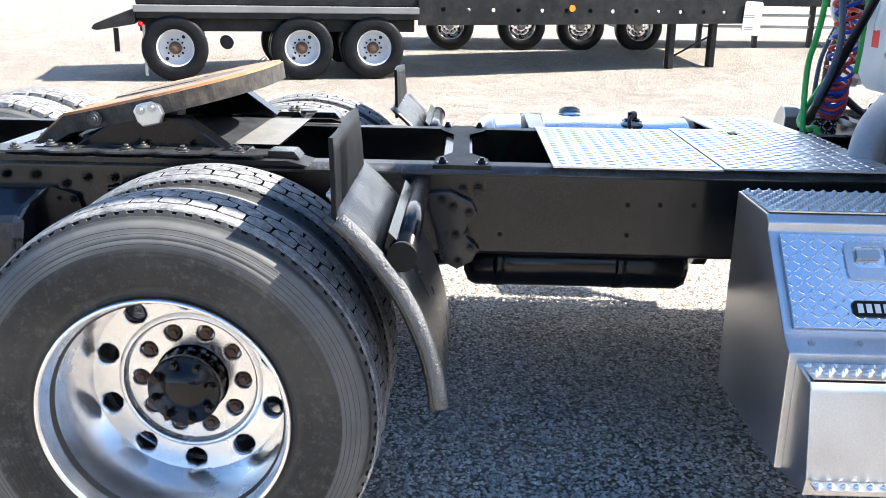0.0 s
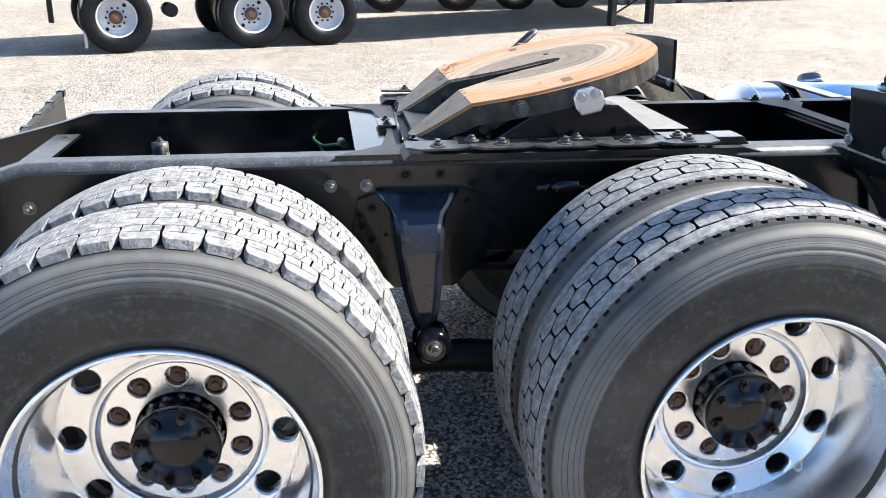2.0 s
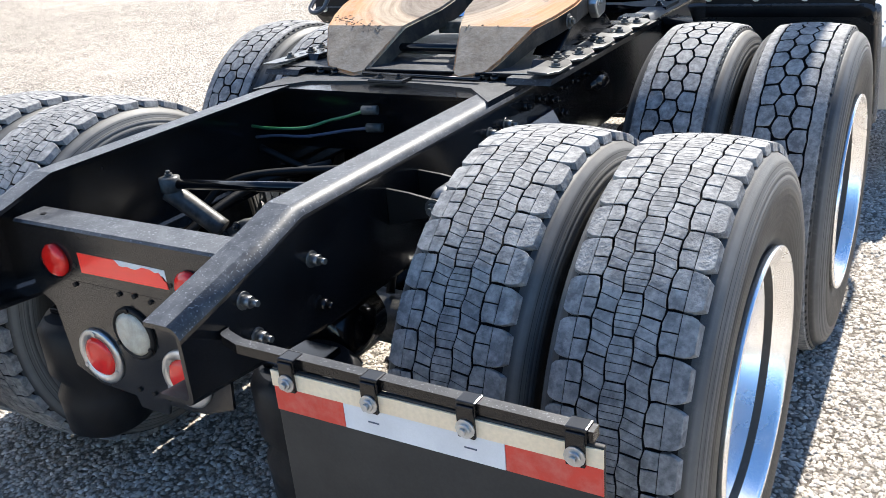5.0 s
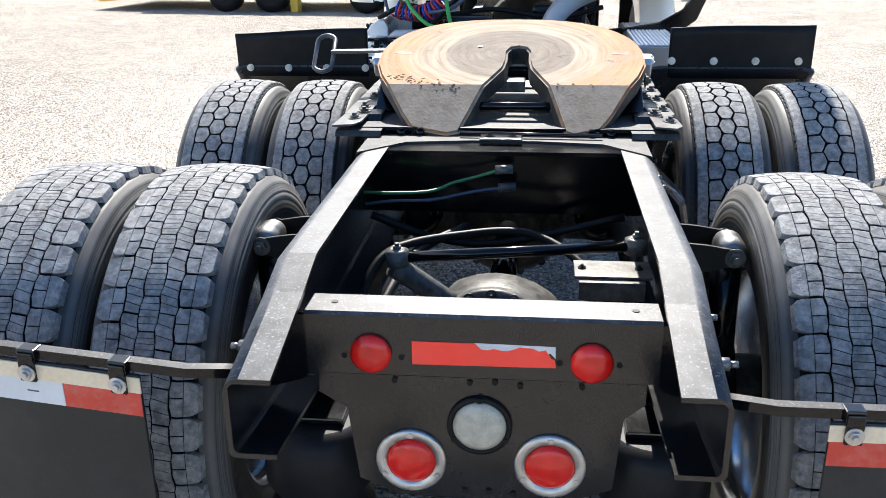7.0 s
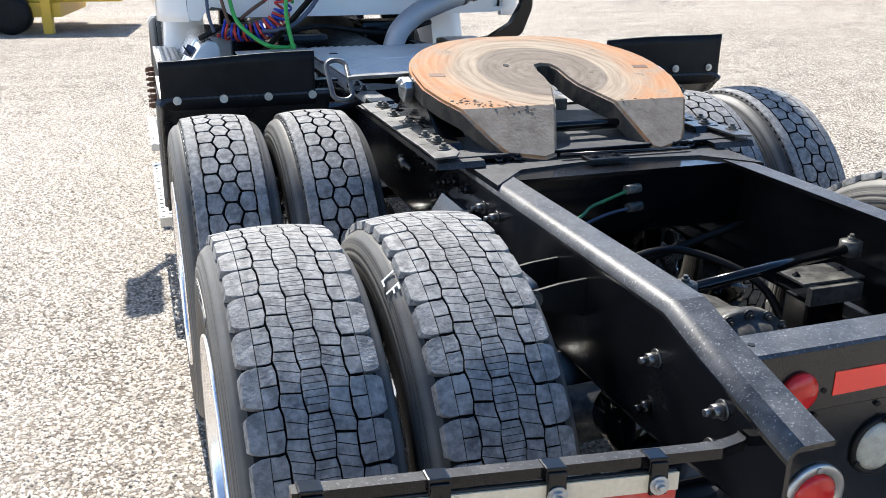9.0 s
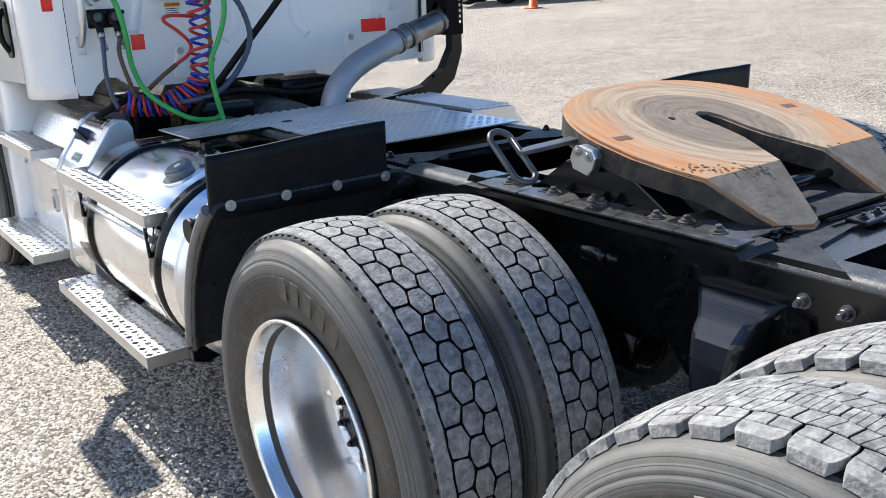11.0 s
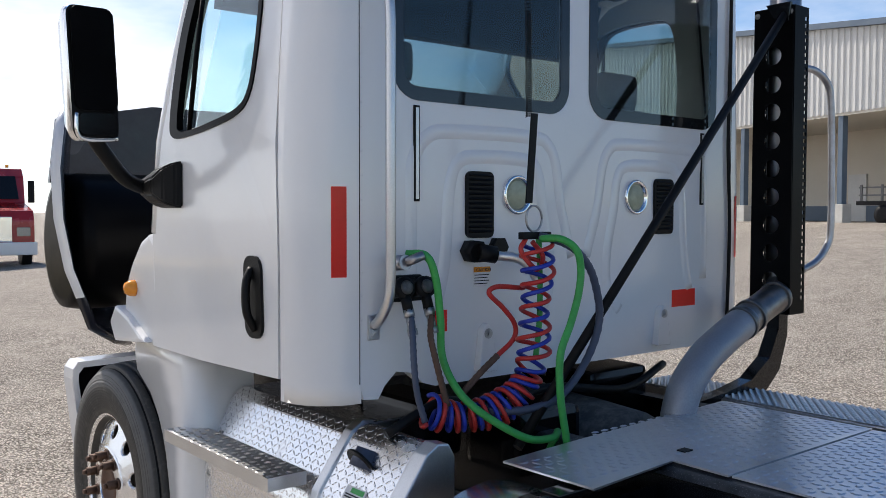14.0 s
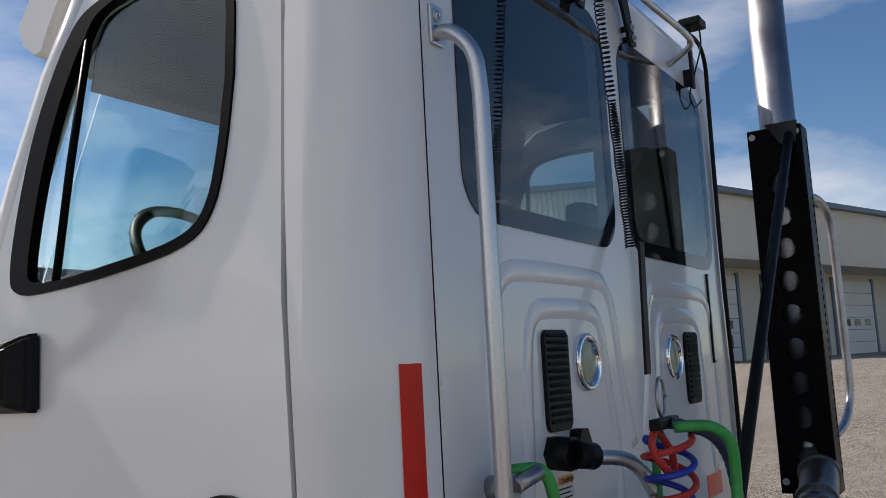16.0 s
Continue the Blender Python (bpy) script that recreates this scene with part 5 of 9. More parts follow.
# ---- fenders and front flaps ----
def quarter_fender(side):
    bm = B()
    n, cy, cz = 18, 1.32, 0.53
    rows = []
    for k in range(n + 1):
        t = radians(52 - 48 * k / n)
        r = 0.715
        for_x = [(0.585, r), (0.62, r + 0.006), (1.20, r + 0.006), (1.235, r - 0.004), (1.252, r - 0.022)]
        thin = 0.012
        outer = [bm.verts.new((side * x, cy + rr * math.cos(t), cz + rr * math.sin(t))) for x, rr in for_x]
        inner = [bm.verts.new((side * (x if x < 1.2 else x - 0.008), cy + (rr - thin) * math.cos(t), cz + (rr - thin) * math.sin(t))) for x, rr in reversed(for_x)]
        rows.append(outer + inner)
    m = len(rows[0])
    for a, b in zip(rows, rows[1:]):
        for k in range(m):
            bm.faces.new((a[k], a[(k + 1) % m], b[(k + 1) % m], b[k])).smooth = True
    bm.faces.new(rows[0]), bm.faces.new(rows[-1])
    bmesh.ops.recalc_face_normals(bm, faces=bm.faces[:])
    return bm


LIPM = pbr("pebbled_grey_lip", (0.11, 0.11, 0.113), (0.17, 0.17, 0.175), 5.0, (0.28, 0.4), relief=1.0, fine=150, dust=(0.16, 0.16, 0.16), dust_amount=0.4, dist=0.006)
FENDER = pbr("pebbled_black_plastic", (0.014, 0.0145, 0.016), (0.024, 0.0245, 0.026), 5.0, (0.24, 0.36), relief=0.5, fine=120, dust=(0.10, 0.10, 0.10), dust_amount=0.2, dist=0.004, spec=0.6)
for side in (-1, 1):
    qf = part("quarter_fender", quarter_fender(side), FENDER, truck, "pebbled black plastic quarter fender")
    bm = B()
    tube(bm, [(side * 1.245, 1.32 + 0.712 * math.cos(radians(a)), 0.53 + 0.712 * math.sin(radians(a))) for a in range(50, 3, -3)], 0.019, 12)
    part("rolled_edge", bm, LIPM, qf, "thick pebbled rolled edge")
    bm = B()
    rod(bm, (side * 0.44, 1.93, 0.985), (side * 1.235, 1.93, 0.985), 0.034, 18)
    pole = part("fender_tube", bm, GLOSS, truck, "gloss black fender mounting tube")
    bm = B()
    rod(bm, (side * 1.235, 1.93, 0.985), (side * 1.252, 1.93, 0.985), 0.037, 18)
    part("end_cap", bm, PLASTIC, pole)
    bm = B()
    prism(bm, [(1.885, 1.0), (1.895, 1.04), (1.915, 1.02), (1.915, 0.95), (1.90, 0.94)], "x", side * 0.62, side * 1.22)
    part("clamp_strip", bm, GLOSS, pole)
    bm = B()
    prism(bm, [(1.955, 0.965), (2.030, 0.972), (2.100, 0.938), (2.120, 0.900), (2.088, 0.862), (2.078, 0.830), (2.100, 0.804), (2.128, 0.780), (2.104, 0.735), (2.055, 0.708), (2.000, 0.740), (1.985, 0.820), (1.970, 0.880)], "x", side * 0.437, side * 0.466, 0.004)
    shackle = part("shackle_plate", bm, LEGM, truck, "black forged spring shackle with bolts")
    for y, z in ((2.004, 0.945), (2.040, 0.922), (2.092, 0.903), (2.050, 0.827), (2.100, 0.785), (2.060, 0.735)):
        bm = B()
        hexbolt(bm, (side * 0.466, y, z), (side, 0, 0), 0.011, 0.012)
        part("bolt", bm, GLOSS, shackle)
    # ribbed rubber flap, a little bowed
    bm = B()
    nx, nz = 44, 6
    grid = {}
    for i in range(nx + 1):
        for j in range(nz + 1):
            u, v = i / nx, j / nz
            x = 0.650 + (1.243 - 0.650) * u
            lo = 1.045 if u < 0.93 else 1.045 + (u - 0.93) * 0.2
            z = lo + ((1.256 - 0.020 * u if side < 0 else 1.258 + 0.014 * u) + 0.004 * math.sin(u * 5.0) - lo) * v
            y = 1.772 - 0.018 * v ** 2 * (0.6 + 0.4 * math.sin(u * 4.1 + side)) + (0.0013 if i % 2 else 0.0)
            for d in (0, 1):
                grid[i, j, d] = bm.verts.new((side * x, y - (0.0 if d else 0.011), z))
    for i in range(nx):
        for j in range(nz):
            for d in (0, 1):
                bm.faces.new((grid[i, j, d], grid[i + 1, j, d], grid[i + 1, j + 1, d], grid[i, j + 1, d])).smooth = True
    for j in range(nz):
        for i in (0, nx):
            bm.faces.new((grid[i, j, 0], grid[i, j + 1, 0], grid[i, j + 1, 1], grid[i, j, 1]))
    for i in range(nx):
        for j in (0, nz):
            bm.faces.new((grid[i, j, 0], grid[i + 1, j, 0], grid[i + 1, j, 1], grid[i, j, 1]))
    bmesh.ops.recalc_face_normals(bm, faces=bm.faces[:])
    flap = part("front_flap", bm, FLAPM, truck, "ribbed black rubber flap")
    for x in (0.663, 0.838, 1.010, 1.185):
        bm = B()
        zb = 1.120 if side > 0 else 1.084
        rod(bm, (side * x, 1.758, zb), (side * x, 1.750, zb), 0.016, 16)
        hexbolt(bm, (side * x, 1.751, zb), (0, -1, 0), 0.010, 0.006, False)
        part("bolt", bm, STEEL, flap, "zinc bolt with wide washer")

# ---- rear mud flaps ----
def flat_bar(bm, pts, wide, high):
    """A rectangular bar along the points, wide across y."""
    rings = [[bm.verts.new(Vector(p) + Vector((0, sy * wide / 2, sz * high / 2))) for sy, sz in ((-1, -1), (1, -1), (1, 1), (-1, 1))] for p in pts]
    for a, b in zip(rings, rings[1:]):
        for k in range(4):
            bm.faces.new((a[k], a[(k + 1) % 4], b[(k + 1) % 4], b[k]))
    bm.faces.new(rings[0]), bm.faces.new(rings[-1])
    bmesh.ops.recalc_face_normals(bm, faces=bm.faces[:])
    return bm


for side in (-1, 1):
    # the driver's side hanger is bent up towards its end
    lift, slope = (0.052, 0.104) if side < 0 else (0.014, 0.008)
    S = Matrix.Identity(4)
    S[2][0], S[2][3] = side * slope, lift - 0.642 * slope
    bm = B()
    flat_bar(bm, smooth_path([(side * 0.44, -0.74, 0.880), (side * 0.465, -0.765, 0.890), (side * 0.52, -0.787, 0.894)], 5) + [(side * 1.19, -0.795, 0.892)], 0.022, 0.019)
    bmesh.ops.transform(bm, matrix=S, verts=bm.verts[:])
    bar = part("flap_hanger", pale_top(bm), [BLACK, TOPDARK], truck, "black flat steel mud flap hanger bar")
    for x in (0.642, 0.812, 0.989, 1.165):
        bm = B()
        box(bm, side * (x - 0.017), side * (x + 0.017), -0.811, -0.780, 0.879, 0.905, 0.003)
        box(bm, side * (x - 0.015), side * (x + 0.015), -0.815, -0.808, 0.843, 0.899, 0.002)
        bmesh.ops.transform(bm, matrix=S, verts=bm.verts[:])
        part("clip", bm, BLACK, bar)
        bm = B()
        hexbolt(bm, (side * x, -0.815, 0.861), (0, -1, 0), 0.011, 0.008)
        bmesh.ops.transform(bm, matrix=S, verts=bm.verts[:])
        part("bolt", bm, STEEL, bar, "zinc bolt")
    bm = B()
    box(bm, side * 0.605, side * 1.205, -0.805, -0.797, 0.22, 0.880, 0.002)
    bmesh.ops.transform(bm, matrix=S, verts=bm.verts[:])
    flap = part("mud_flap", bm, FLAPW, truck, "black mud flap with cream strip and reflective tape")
    bm = B()
    box(bm, side * 0.603, side * 1.205, -0.8085, -0.8055, 0.845, 0.876)
    bmesh.ops.transform(bm, matrix=S, verts=bm.verts[:])
    part("top_strip", bm, CREAM, flap, "cream plastic strip")
    for x0, x1, mt in ((0.605, 0.752, SHADERED), (0.752, 1.050, TAPEW), (1.050, 1.205, SHADERED)):
        bm = B()
        box(bm, side * (x0 + 0.0005), side * (x1 - 0.0005), -0.8075, -0.8055, 0.797, 0.8445)
        bmesh.ops.transform(bm, matrix=S, verts=bm.verts[:])
        part("reflective_tape", bm, mt, flap, "dusty red reflective tape painted darker for shade" if mt is SHADERED else "silver white reflective tape")
    for x in (0.80, 0.98):
        bm = B()
        box(bm, side * x, side * (x + 0.022), -0.8080, -0.8076, 0.819, 0.822)
        bmesh.ops.transform(bm, matrix=S, verts=bm.verts[:])
        part("print_mark", bm, GREYHOSE, flap)


def lettering(text, size, m, material, parent, name="writing"):
    cu = bpy.data.curves.new(name, "FONT")
    cu.body, cu.size, cu.align_x, cu.extrude = text, size, "CENTER", 0.0008
    ob = new(name, cu)
    bpy.context.view_layer.update()
    me = bpy.data.meshes.new_from_object(ob.evaluated_get(bpy.context.evaluated_depsgraph_get()))
    bpy.data.objects.remove(ob)
    bpy.data.curves.remove(cu)
    me.materials.clear()
    me.materials.append(material)
    o = new(name, me)
    o.parent, o.matrix_local = parent, m
    return o


for ob in [o for o in truck.children if o.name.startswith("mud_flap")]:
    cx = sum((ob.matrix_world @ Vector(c)).x for c in ob.bound_box) / 8
    for z, w in ((0.570, 0.47), (0.510, 0.51)):
        bm = B()
        n = 9
        for k in range(n):
            x = cx - w / 2 + w * (k + 0.5) / n
            box(bm, x - w / n * 0.36, x + w / n * 0.36, -0.8065, -0.8055, z - 0.021, z + 0.021)
        part("print_bar", bm, WRITING, ob, "white printed lettering shapes")


# raised and chalked marks on the driver's side tyres
def on_sidewall(x, y, z, hub_y):
    """Upright text facing -x, standing radially on the tyre side."""
    a = math.atan2(y - hub_y, z - 0.535)
    return Matrix.Translation((x, y, z)) @ Matrix.Rotation(-a, 4, "X") @ Matrix(((0, 0, -1, 0), (-1, 0, 0, 0), (0, 1, 0, 0), (0, 0, 0, 1)))


EMBOSS = pbr("raised_tyre_lettering", (0.17, 0.168, 0.160), (0.24, 0.235, 0.225), 30.0, (0.5, 0.6), relief=0.2)
CHALK = pbr("white_tyre_chalk", (0.74, 0.74, 0.73), (0.80, 0.80, 0.79), 60.0, (0.8, 0.9), relief=0.1)
bpy.context.view_layer.update()
left_tyres = {}
for ob in truck.children:
    if ob.name.startswith("wheel") and ob.matrix_local.translation.x < -0.7:
        c = ob.matrix_local.translation
        left_tyres[round(c.x, 1), round(c.y, 1)] = ob


def mark(text, size, x, y, z, hub_y, key, material):
    host = left_tyres[key]
    o = lettering(text, size, host.matrix_local.inverted() @ on_sidewall(x, y, z, hub_y), material, host, "tyre_mark")
    return o


for ch, deg in (("11", 13.6), ("R", 9.6), ("24.5", 3.2)):
    a = radians(deg)
    mark(ch, 0.029, -1.2462, -0.022 + 0.428 * math.sin(a), 0.541 + 0.428 * math.cos(a), -0.022, (-1.1, 0.0), EMBOSS)
# thin moulded ridges round the size panel and a boxed mark beside it
host = left_tyres[-1.1, 0.0]
for r, a0, a1, x in ((0.452, 18.0, -15.0, -1.2440), (0.406, 18.0, -15.0, -1.2430), (0.440, -5.0, -12.0, -1.2450), (0.418, -5.0, -12.0, -1.2442)):
    bm = B()
    tube(bm, [(x, -0.022 + r * math.sin(radians(a0 + (a1 - a0) * k / 16)), 0.541 + r * math.cos(radians(a0 + (a1 - a0) * k / 16))) for k in range(17)], 0.0016, 6)
    part("moulded_ridge", bm, EMBOSS, host, "thin moulded ridge", host.matrix_local.inverted())
for deg in (-5.0, -7.3, -9.6, -12.0):
    a = radians(deg)
    bm = B()
    rod(bm, (-1.2445, -0.022 + 0.418 * math.sin(a), 0.541 + 0.418 * math.cos(a)), (-1.2450, -0.022 + 0.440 * math.sin(a), 0.541 + 0.440 * math.cos(a)), 0.0016, 6)
    part("moulded_ridge", bm, EMBOSS, host, "thin moulded ridge", host.matrix_local.inverted())
inner = left_tyres[-0.7, 0.0]
lettering("L F", 0.050, inner.matrix_local.inverted() @ on_sidewall(-0.8950, -0.183, 1.018, -0.022) @ Matrix.Rotation(radians(-42.0), 4, "X"), CHALK, inner, "tyre_mark")
host = left_tyres[-1.1, 1.3]
for k in range(5):
    a = radians(-30.0 + k * 8.5)
    bm = B()
    box(bm, -0.019, 0.019, -0.028, 0.028, 0.0, 0.0015, 0.0006)
    part("raised_bar", bm, RUBBER, host, "raised moulded lettering shape", host.matrix_local.inverted() @ on_sidewall(-1.2436, 1.325 + 0.415 * math.sin(a), 0.541 + 0.415 * math.cos(a), 1.325))

# small warning sticker on the driver's side rail
bm = B()
box(bm, -0.4395, -0.4365, 2.862, 2.914, 0.966, 1.004)
sticker = part("sticker", bm, WRITING, truck, "small white warning sticker on the frame rail")
for k in range(4):
    bm = B()
    box(bm, -0.4395, -0.4365, 2.810, 2.856, 0.970 + 0.009 * k, 0.974 + 0.009 * k)
    part("print_bar", bm, PALEPLATE, sticker)
bm = B()
prism(bm, [(2.872, 0.972), (2.904, 0.972), (2.888, 0.998)], "x", -0.4400, -0.4390)
part("print_bar", bm, BLUETRIM, sticker)


# ---- cab ----
def fill(bm, outer, holes, place, thick):
    """A sheet with openings: flat outline and holes, set in space by place(u, v, depth)."""
    loops = []
    for poly in [outer] + holes:
        vs = [bm.verts.new((u, v, 0)) for u, v in poly]
        loops.append([bm.edges.new((vs[k], vs[(k + 1) % len(vs)])) for k in range(len(vs))])
    es = [e for l in loops for e in l]
    bmesh.ops.triangle_fill(bm, edges=es, use_beauty=True, use_dissolve=False)
    faces = bm.faces[:]
    r = bmesh.ops.extrude_face_region(bm, geom=faces)
    for e in r["geom"]:
        if isinstance(e, bmesh.types.BMVert):
            e.co.z = thick
    for v in bm.verts:
        v.co = Vector(place(v.co.x, v.co.y, v.co.z))
    bmesh.ops.recalc_face_normals(bm, faces=bm.faces[:])
    return bm


def rounded(x0, x1, z0, z1, r, n=6):
    pts = []
    for cx, cz, a in ((x1 - r, z1 - r, 0), (x0 + r, z1 - r, 90), (x0 + r, z0 + r, 180), (x1 - r, z0 + r, 270)):
        for k in range(n + 1):
            t = radians(a + 90 * k / n)
            pts.append((cx + r * math.cos(t), cz + r * math.sin(t)))
    return pts


def grown(poly, d):
    """The polygon moved outwards by d."""
    n = len(poly)
    area = sum(poly[k][0] * poly[(k + 1) % n][1] - poly[(k + 1) % n][0] * poly[k][1] for k in range(n))
    s = 1 if area > 0 else -1
    out = []
    for k in range(n):
        p, q, r = Vector(poly[k - 1]), Vector(poly[k]), Vector(poly[(k + 1) % n])
        a, b = (q - p), (r - q)
        if a.length < 1e-6 or b.length < 1e-6:
            out.append(tuple(q))
            continue
        na, nb = Vector((a.y, -a.x)).normalized() * s, Vector((b.y, -b.x)).normalized() * s
        m = (na + nb)
        m = m.normalized() if m.length > 1e-6 else na
        out.append(tuple(q + m * (d / max(0.5, m.dot(na)))))
    return out


def soften(poly, n=4):
    return [(p.x, p.y) for p in smooth_path([(u, v, 0) for u, v in poly] + [(poly[0][0], poly[0][1], 0)], n)[:-1]]


CAB_Y, CAB_X = 3.82, 1.17


def side_x(z):
    """The doors lean in above the belt line."""
    return CAB_X - max(0.0, z - 1.95) ** 1.4 * 0.085


DARKTRIM = pbr("dark_cab_trim", (0.03, 0.03, 0.031), (0.05, 0.05, 0.05), 6.0, (0.7, 0.85), relief=0.2, spec=0.2)
FRIT = pbr("glossy_black_glass_border", (0.010, 0.011, 0.012), (0.014, 0.015, 0.016), 6.0, (0.03, 0.06), relief=0.0, spec=0.6, grain=0.1)
# back wall
win = {-1: rounded(-0.874, -0.066, 2.148, 2.800, 0.10), 1: rounded(0.050, 0.877, 2.147, 2.794, 0.10)}
bm = B()
outer = [(-1.0, 1.25), (-0.985, 1.20), (-0.93, 1.195), (-0.905, 1.235), (-0.86, 1.275), (-0.80, 1.265), (-0.75, 1.225), (-0.70, 1.21), (0.80, 1.21), (1.0, 1.215), (1.0, 2.93), (-1.0, 2.93)]
fill(bm, outer, [win[-1], win[1]], lambda u, v, d: (u, CAB_Y + d, v), 0.05)
back = part("cab_back", bm, WHITE, truck, "white painted cab rear wall")
for side in (-1, 1):
    bm = B()
    fill(bm, grown(win[side], 0.003), [grown(win[side], -0.042)], lambda u, v, d: (u, CAB_Y - 0.003 + d, v), 0.010)
    frame_w = part("rear_window", bm, FRIT, truck, "tinted rear cab window with black border")
    bm = B()
    fill(bm, grown(win[side], -0.041), [], lambda u, v, d: (u, CAB_Y - 0.0025 + d, v), 0.005)
    part("pane", bm, TINT, frame_w, "dark tinted glass pane").visible_shadow = False
    # embossed swages round the lamp and vent
    for pts in ([(0.80, 1.50), (0.80, 1.86), (0.785, 1.97), (0.72, 2.04), (0.60, 2.055), (0.25, 2.055), (0.17, 2.03), (0.13, 1.96), (0.10, 1.80), (0.04, 1.62)],
                [(0.70, 1.46), (0.66, 1.62), (0.64, 1.86), (0.60, 1.955), (0.50, 1.975), (0.28, 1.97), (0.22, 1.92), (0.20, 1.80), (0.16, 1.62), (0.17, 1.48), (0.24, 1.40)]):
        bm = B()
        tube(bm, [Vector((side * x, CAB_Y + 0.0765, z)) for x, _, z in smooth_path([(x, 0, z) for x, z in pts], 6)], 0.0805, 56)
        part("swage", bm, WHITE, back)
    # vent, lamp, trim strip
    x0, x1 = sorted((side * 0.447, side * 0.572))
    bm = B()
    fill(bm, rounded(x0, x1, 1.698, 1.925, 0.022, 4), [], lambda u, v, d: (u, CAB_Y - 0.010 + d, v), 0.014)
    vent = part("air_vent", bm, PLASTIC, truck, "black plastic louvred cab vent")
    for k in range(13):
        z = 1.716 + k * 0.016
        bm = B()
        prism(bm, [(CAB_Y - 0.010, z), (CAB_Y - 0.016, z + 0.003), (CAB_Y - 0.010, z + 0.009)], "x", x0 + 0.012, x1 - 0.012)
        part("slat", bm, PLASTIC, vent)
    bm = B()
    lathe(bm, [(CAB_Y + 0.004, 0.070), (CAB_Y - 0.010, 0.070), (CAB_Y - 0.015, 0.063), (CAB_Y - 0.008, 0.055), (CAB_Y + 0.0, 0.053)], 36, "y", (side * 0.330, 0, 1.848))
    lamp = part("work_lamp", bm, ALU, truck, "round cab work lamp with chrome bezel")
    bm = B()
    lathe(bm, [(CAB_Y - 0.002, 0.054), (CAB_Y - 0.008, 0.048), (CAB_Y - 0.011, 0.025), (CAB_Y - 0.012, 0.0)], 32, "y", (side * 0.330, 0, 1.848))
    part("lens", bm, LENSG, lamp, "clear greenish lens")
    bm = B()
    box(bm, side * 0.768, side * 0.792, CAB_Y - 0.006, CAB_Y + 0.004, 1.82, 2.13, 0.003)
    edge_strip = part("trim_strip", bm, PLASTIC, truck, "narrow grey strip with black edge")
    bm = B()
    box(bm, side * 0.774, side * 0.786, CAB_Y - 0.008, CAB_Y - 0.005, 1.828, 2.122)
    part("insert", bm, SATIN, edge_strip)
    # mount ears at the lower edge
    bm = B()
    prism(bm, [(side * 0.49 - 0.04, 1.24), (side * 0.49 + 0.05, 1.235), (side * 0.49 + 0.022, 1.385), (side * 0.49, 1.405), (side * 0.49 - 0.022, 1.385)], "y", CAB_Y - 0.03, CAB_Y + 0.002, 0.005)
    ear = part("mount_ear", bm, WHITE, truck, "white cab mount ear")
    bm = B()
    hexbolt(bm, (side * 0.49, CAB_Y - 0.03, 1.37), (0, -1, 0), 0.012, 0.006)
    part("bolt", bm, STEEL, ear)
    # rounded corner pillar
    bm = B()
    rows = []
    zs = [1.19, 1.25, 1.6, 1.95, 2.2, 2.45, 2.7, 2.93]
    for z in zs:
        sx = side_x(z)
        r = sx - 1.0
        row = [bm.verts.new((side * 0.995, CAB_Y - 0.001, z))]
        for k in range(9):
            t = radians(90 * k / 8)
            row.append(bm.verts.new((side * (1.0 + r * math.sin(t)), CAB_Y + 0.17 * (1 - math.cos(t)), z)))
        seam = 4.012 + 0.042 * max(0.0, (z - 1.66) / 1.1)
        row += [bm.verts.new((side * sx, seam, z)), bm.verts.new((side * (sx - 0.03), seam, z)), bm.verts.new((side * 0.995, CAB_Y + 0.05, z))]
        rows.append(row)
    m = len(rows[0])
    for a, b in zip(rows, rows[1:]):
        for k in range(m):
            bm.faces.new((a[k], a[(k + 1) % m], b[(k + 1) % m], b[k])).smooth = 0 < k < 9
    bm.faces.new(rows[0]), bm.faces.new(rows[-1])
    bmesh.ops.recalc_face_normals(bm, faces=bm.faces[:])
    pillar = part("corner_pillar", bm, WHITE, truck, "white rounded cab corner")
    for z in [1.45 + 0.075 * k for k in range(17)]:
        bm = B()
        lathe(bm, [(CAB_Y - 0.0015, 0.0), (CAB_Y - 0.0015, 0.003), (CAB_Y + 0.001, 0.005)], 8, "y", (side * 0.992, 0, z))
        part("rivet", bm, WHITE, pillar)
    bm = B()
    tube(bm, [(side * 1.0, CAB_Y - 0.0005, z) for z in (1.25, 2.0, 2.92)], 0.0015, 6)
    part("seam", bm, PLASTIC, pillar)
    # red tape round the corner
    bm = B()
    ring = []
    for z in (1.585, 1.863):
        r = side_x(z) - 1.0
        ring.append([bm.verts.new((side * (1.0 + (r + 0.0016) * math.sin(radians(15 + 16 * k / 3))), CAB_Y + 0.17 - 0.1716 * math.cos(radians(15 + 16 * k / 3)), z)) for k in range(4)])
    for k in range(3):
        bm.faces.new((ring[0][k], ring[0][k + 1], ring[1][k + 1], ring[1][k]))
    bmesh.ops.solidify(bm, geom=bm.faces[:], thickness=-0.001)
    bmesh.ops.recalc_face_normals(bm, faces=bm.faces[:])
    part("reflective_tape", bm, RED, pillar, "vertical red reflective tape")
for x0, x1, mt in ((-0.715, -0.650, RED), (0.580, 0.742, RED), (0.742, 0.905, WHITE)):
    bm = B()
    box(bm, x0, x1, CAB_Y - 0.0015, CAB_Y, 1.388, 1.460)
    part("reflective_tape", bm, mt, truck, "red reflective tape" if mt is RED else "white reflective tape")

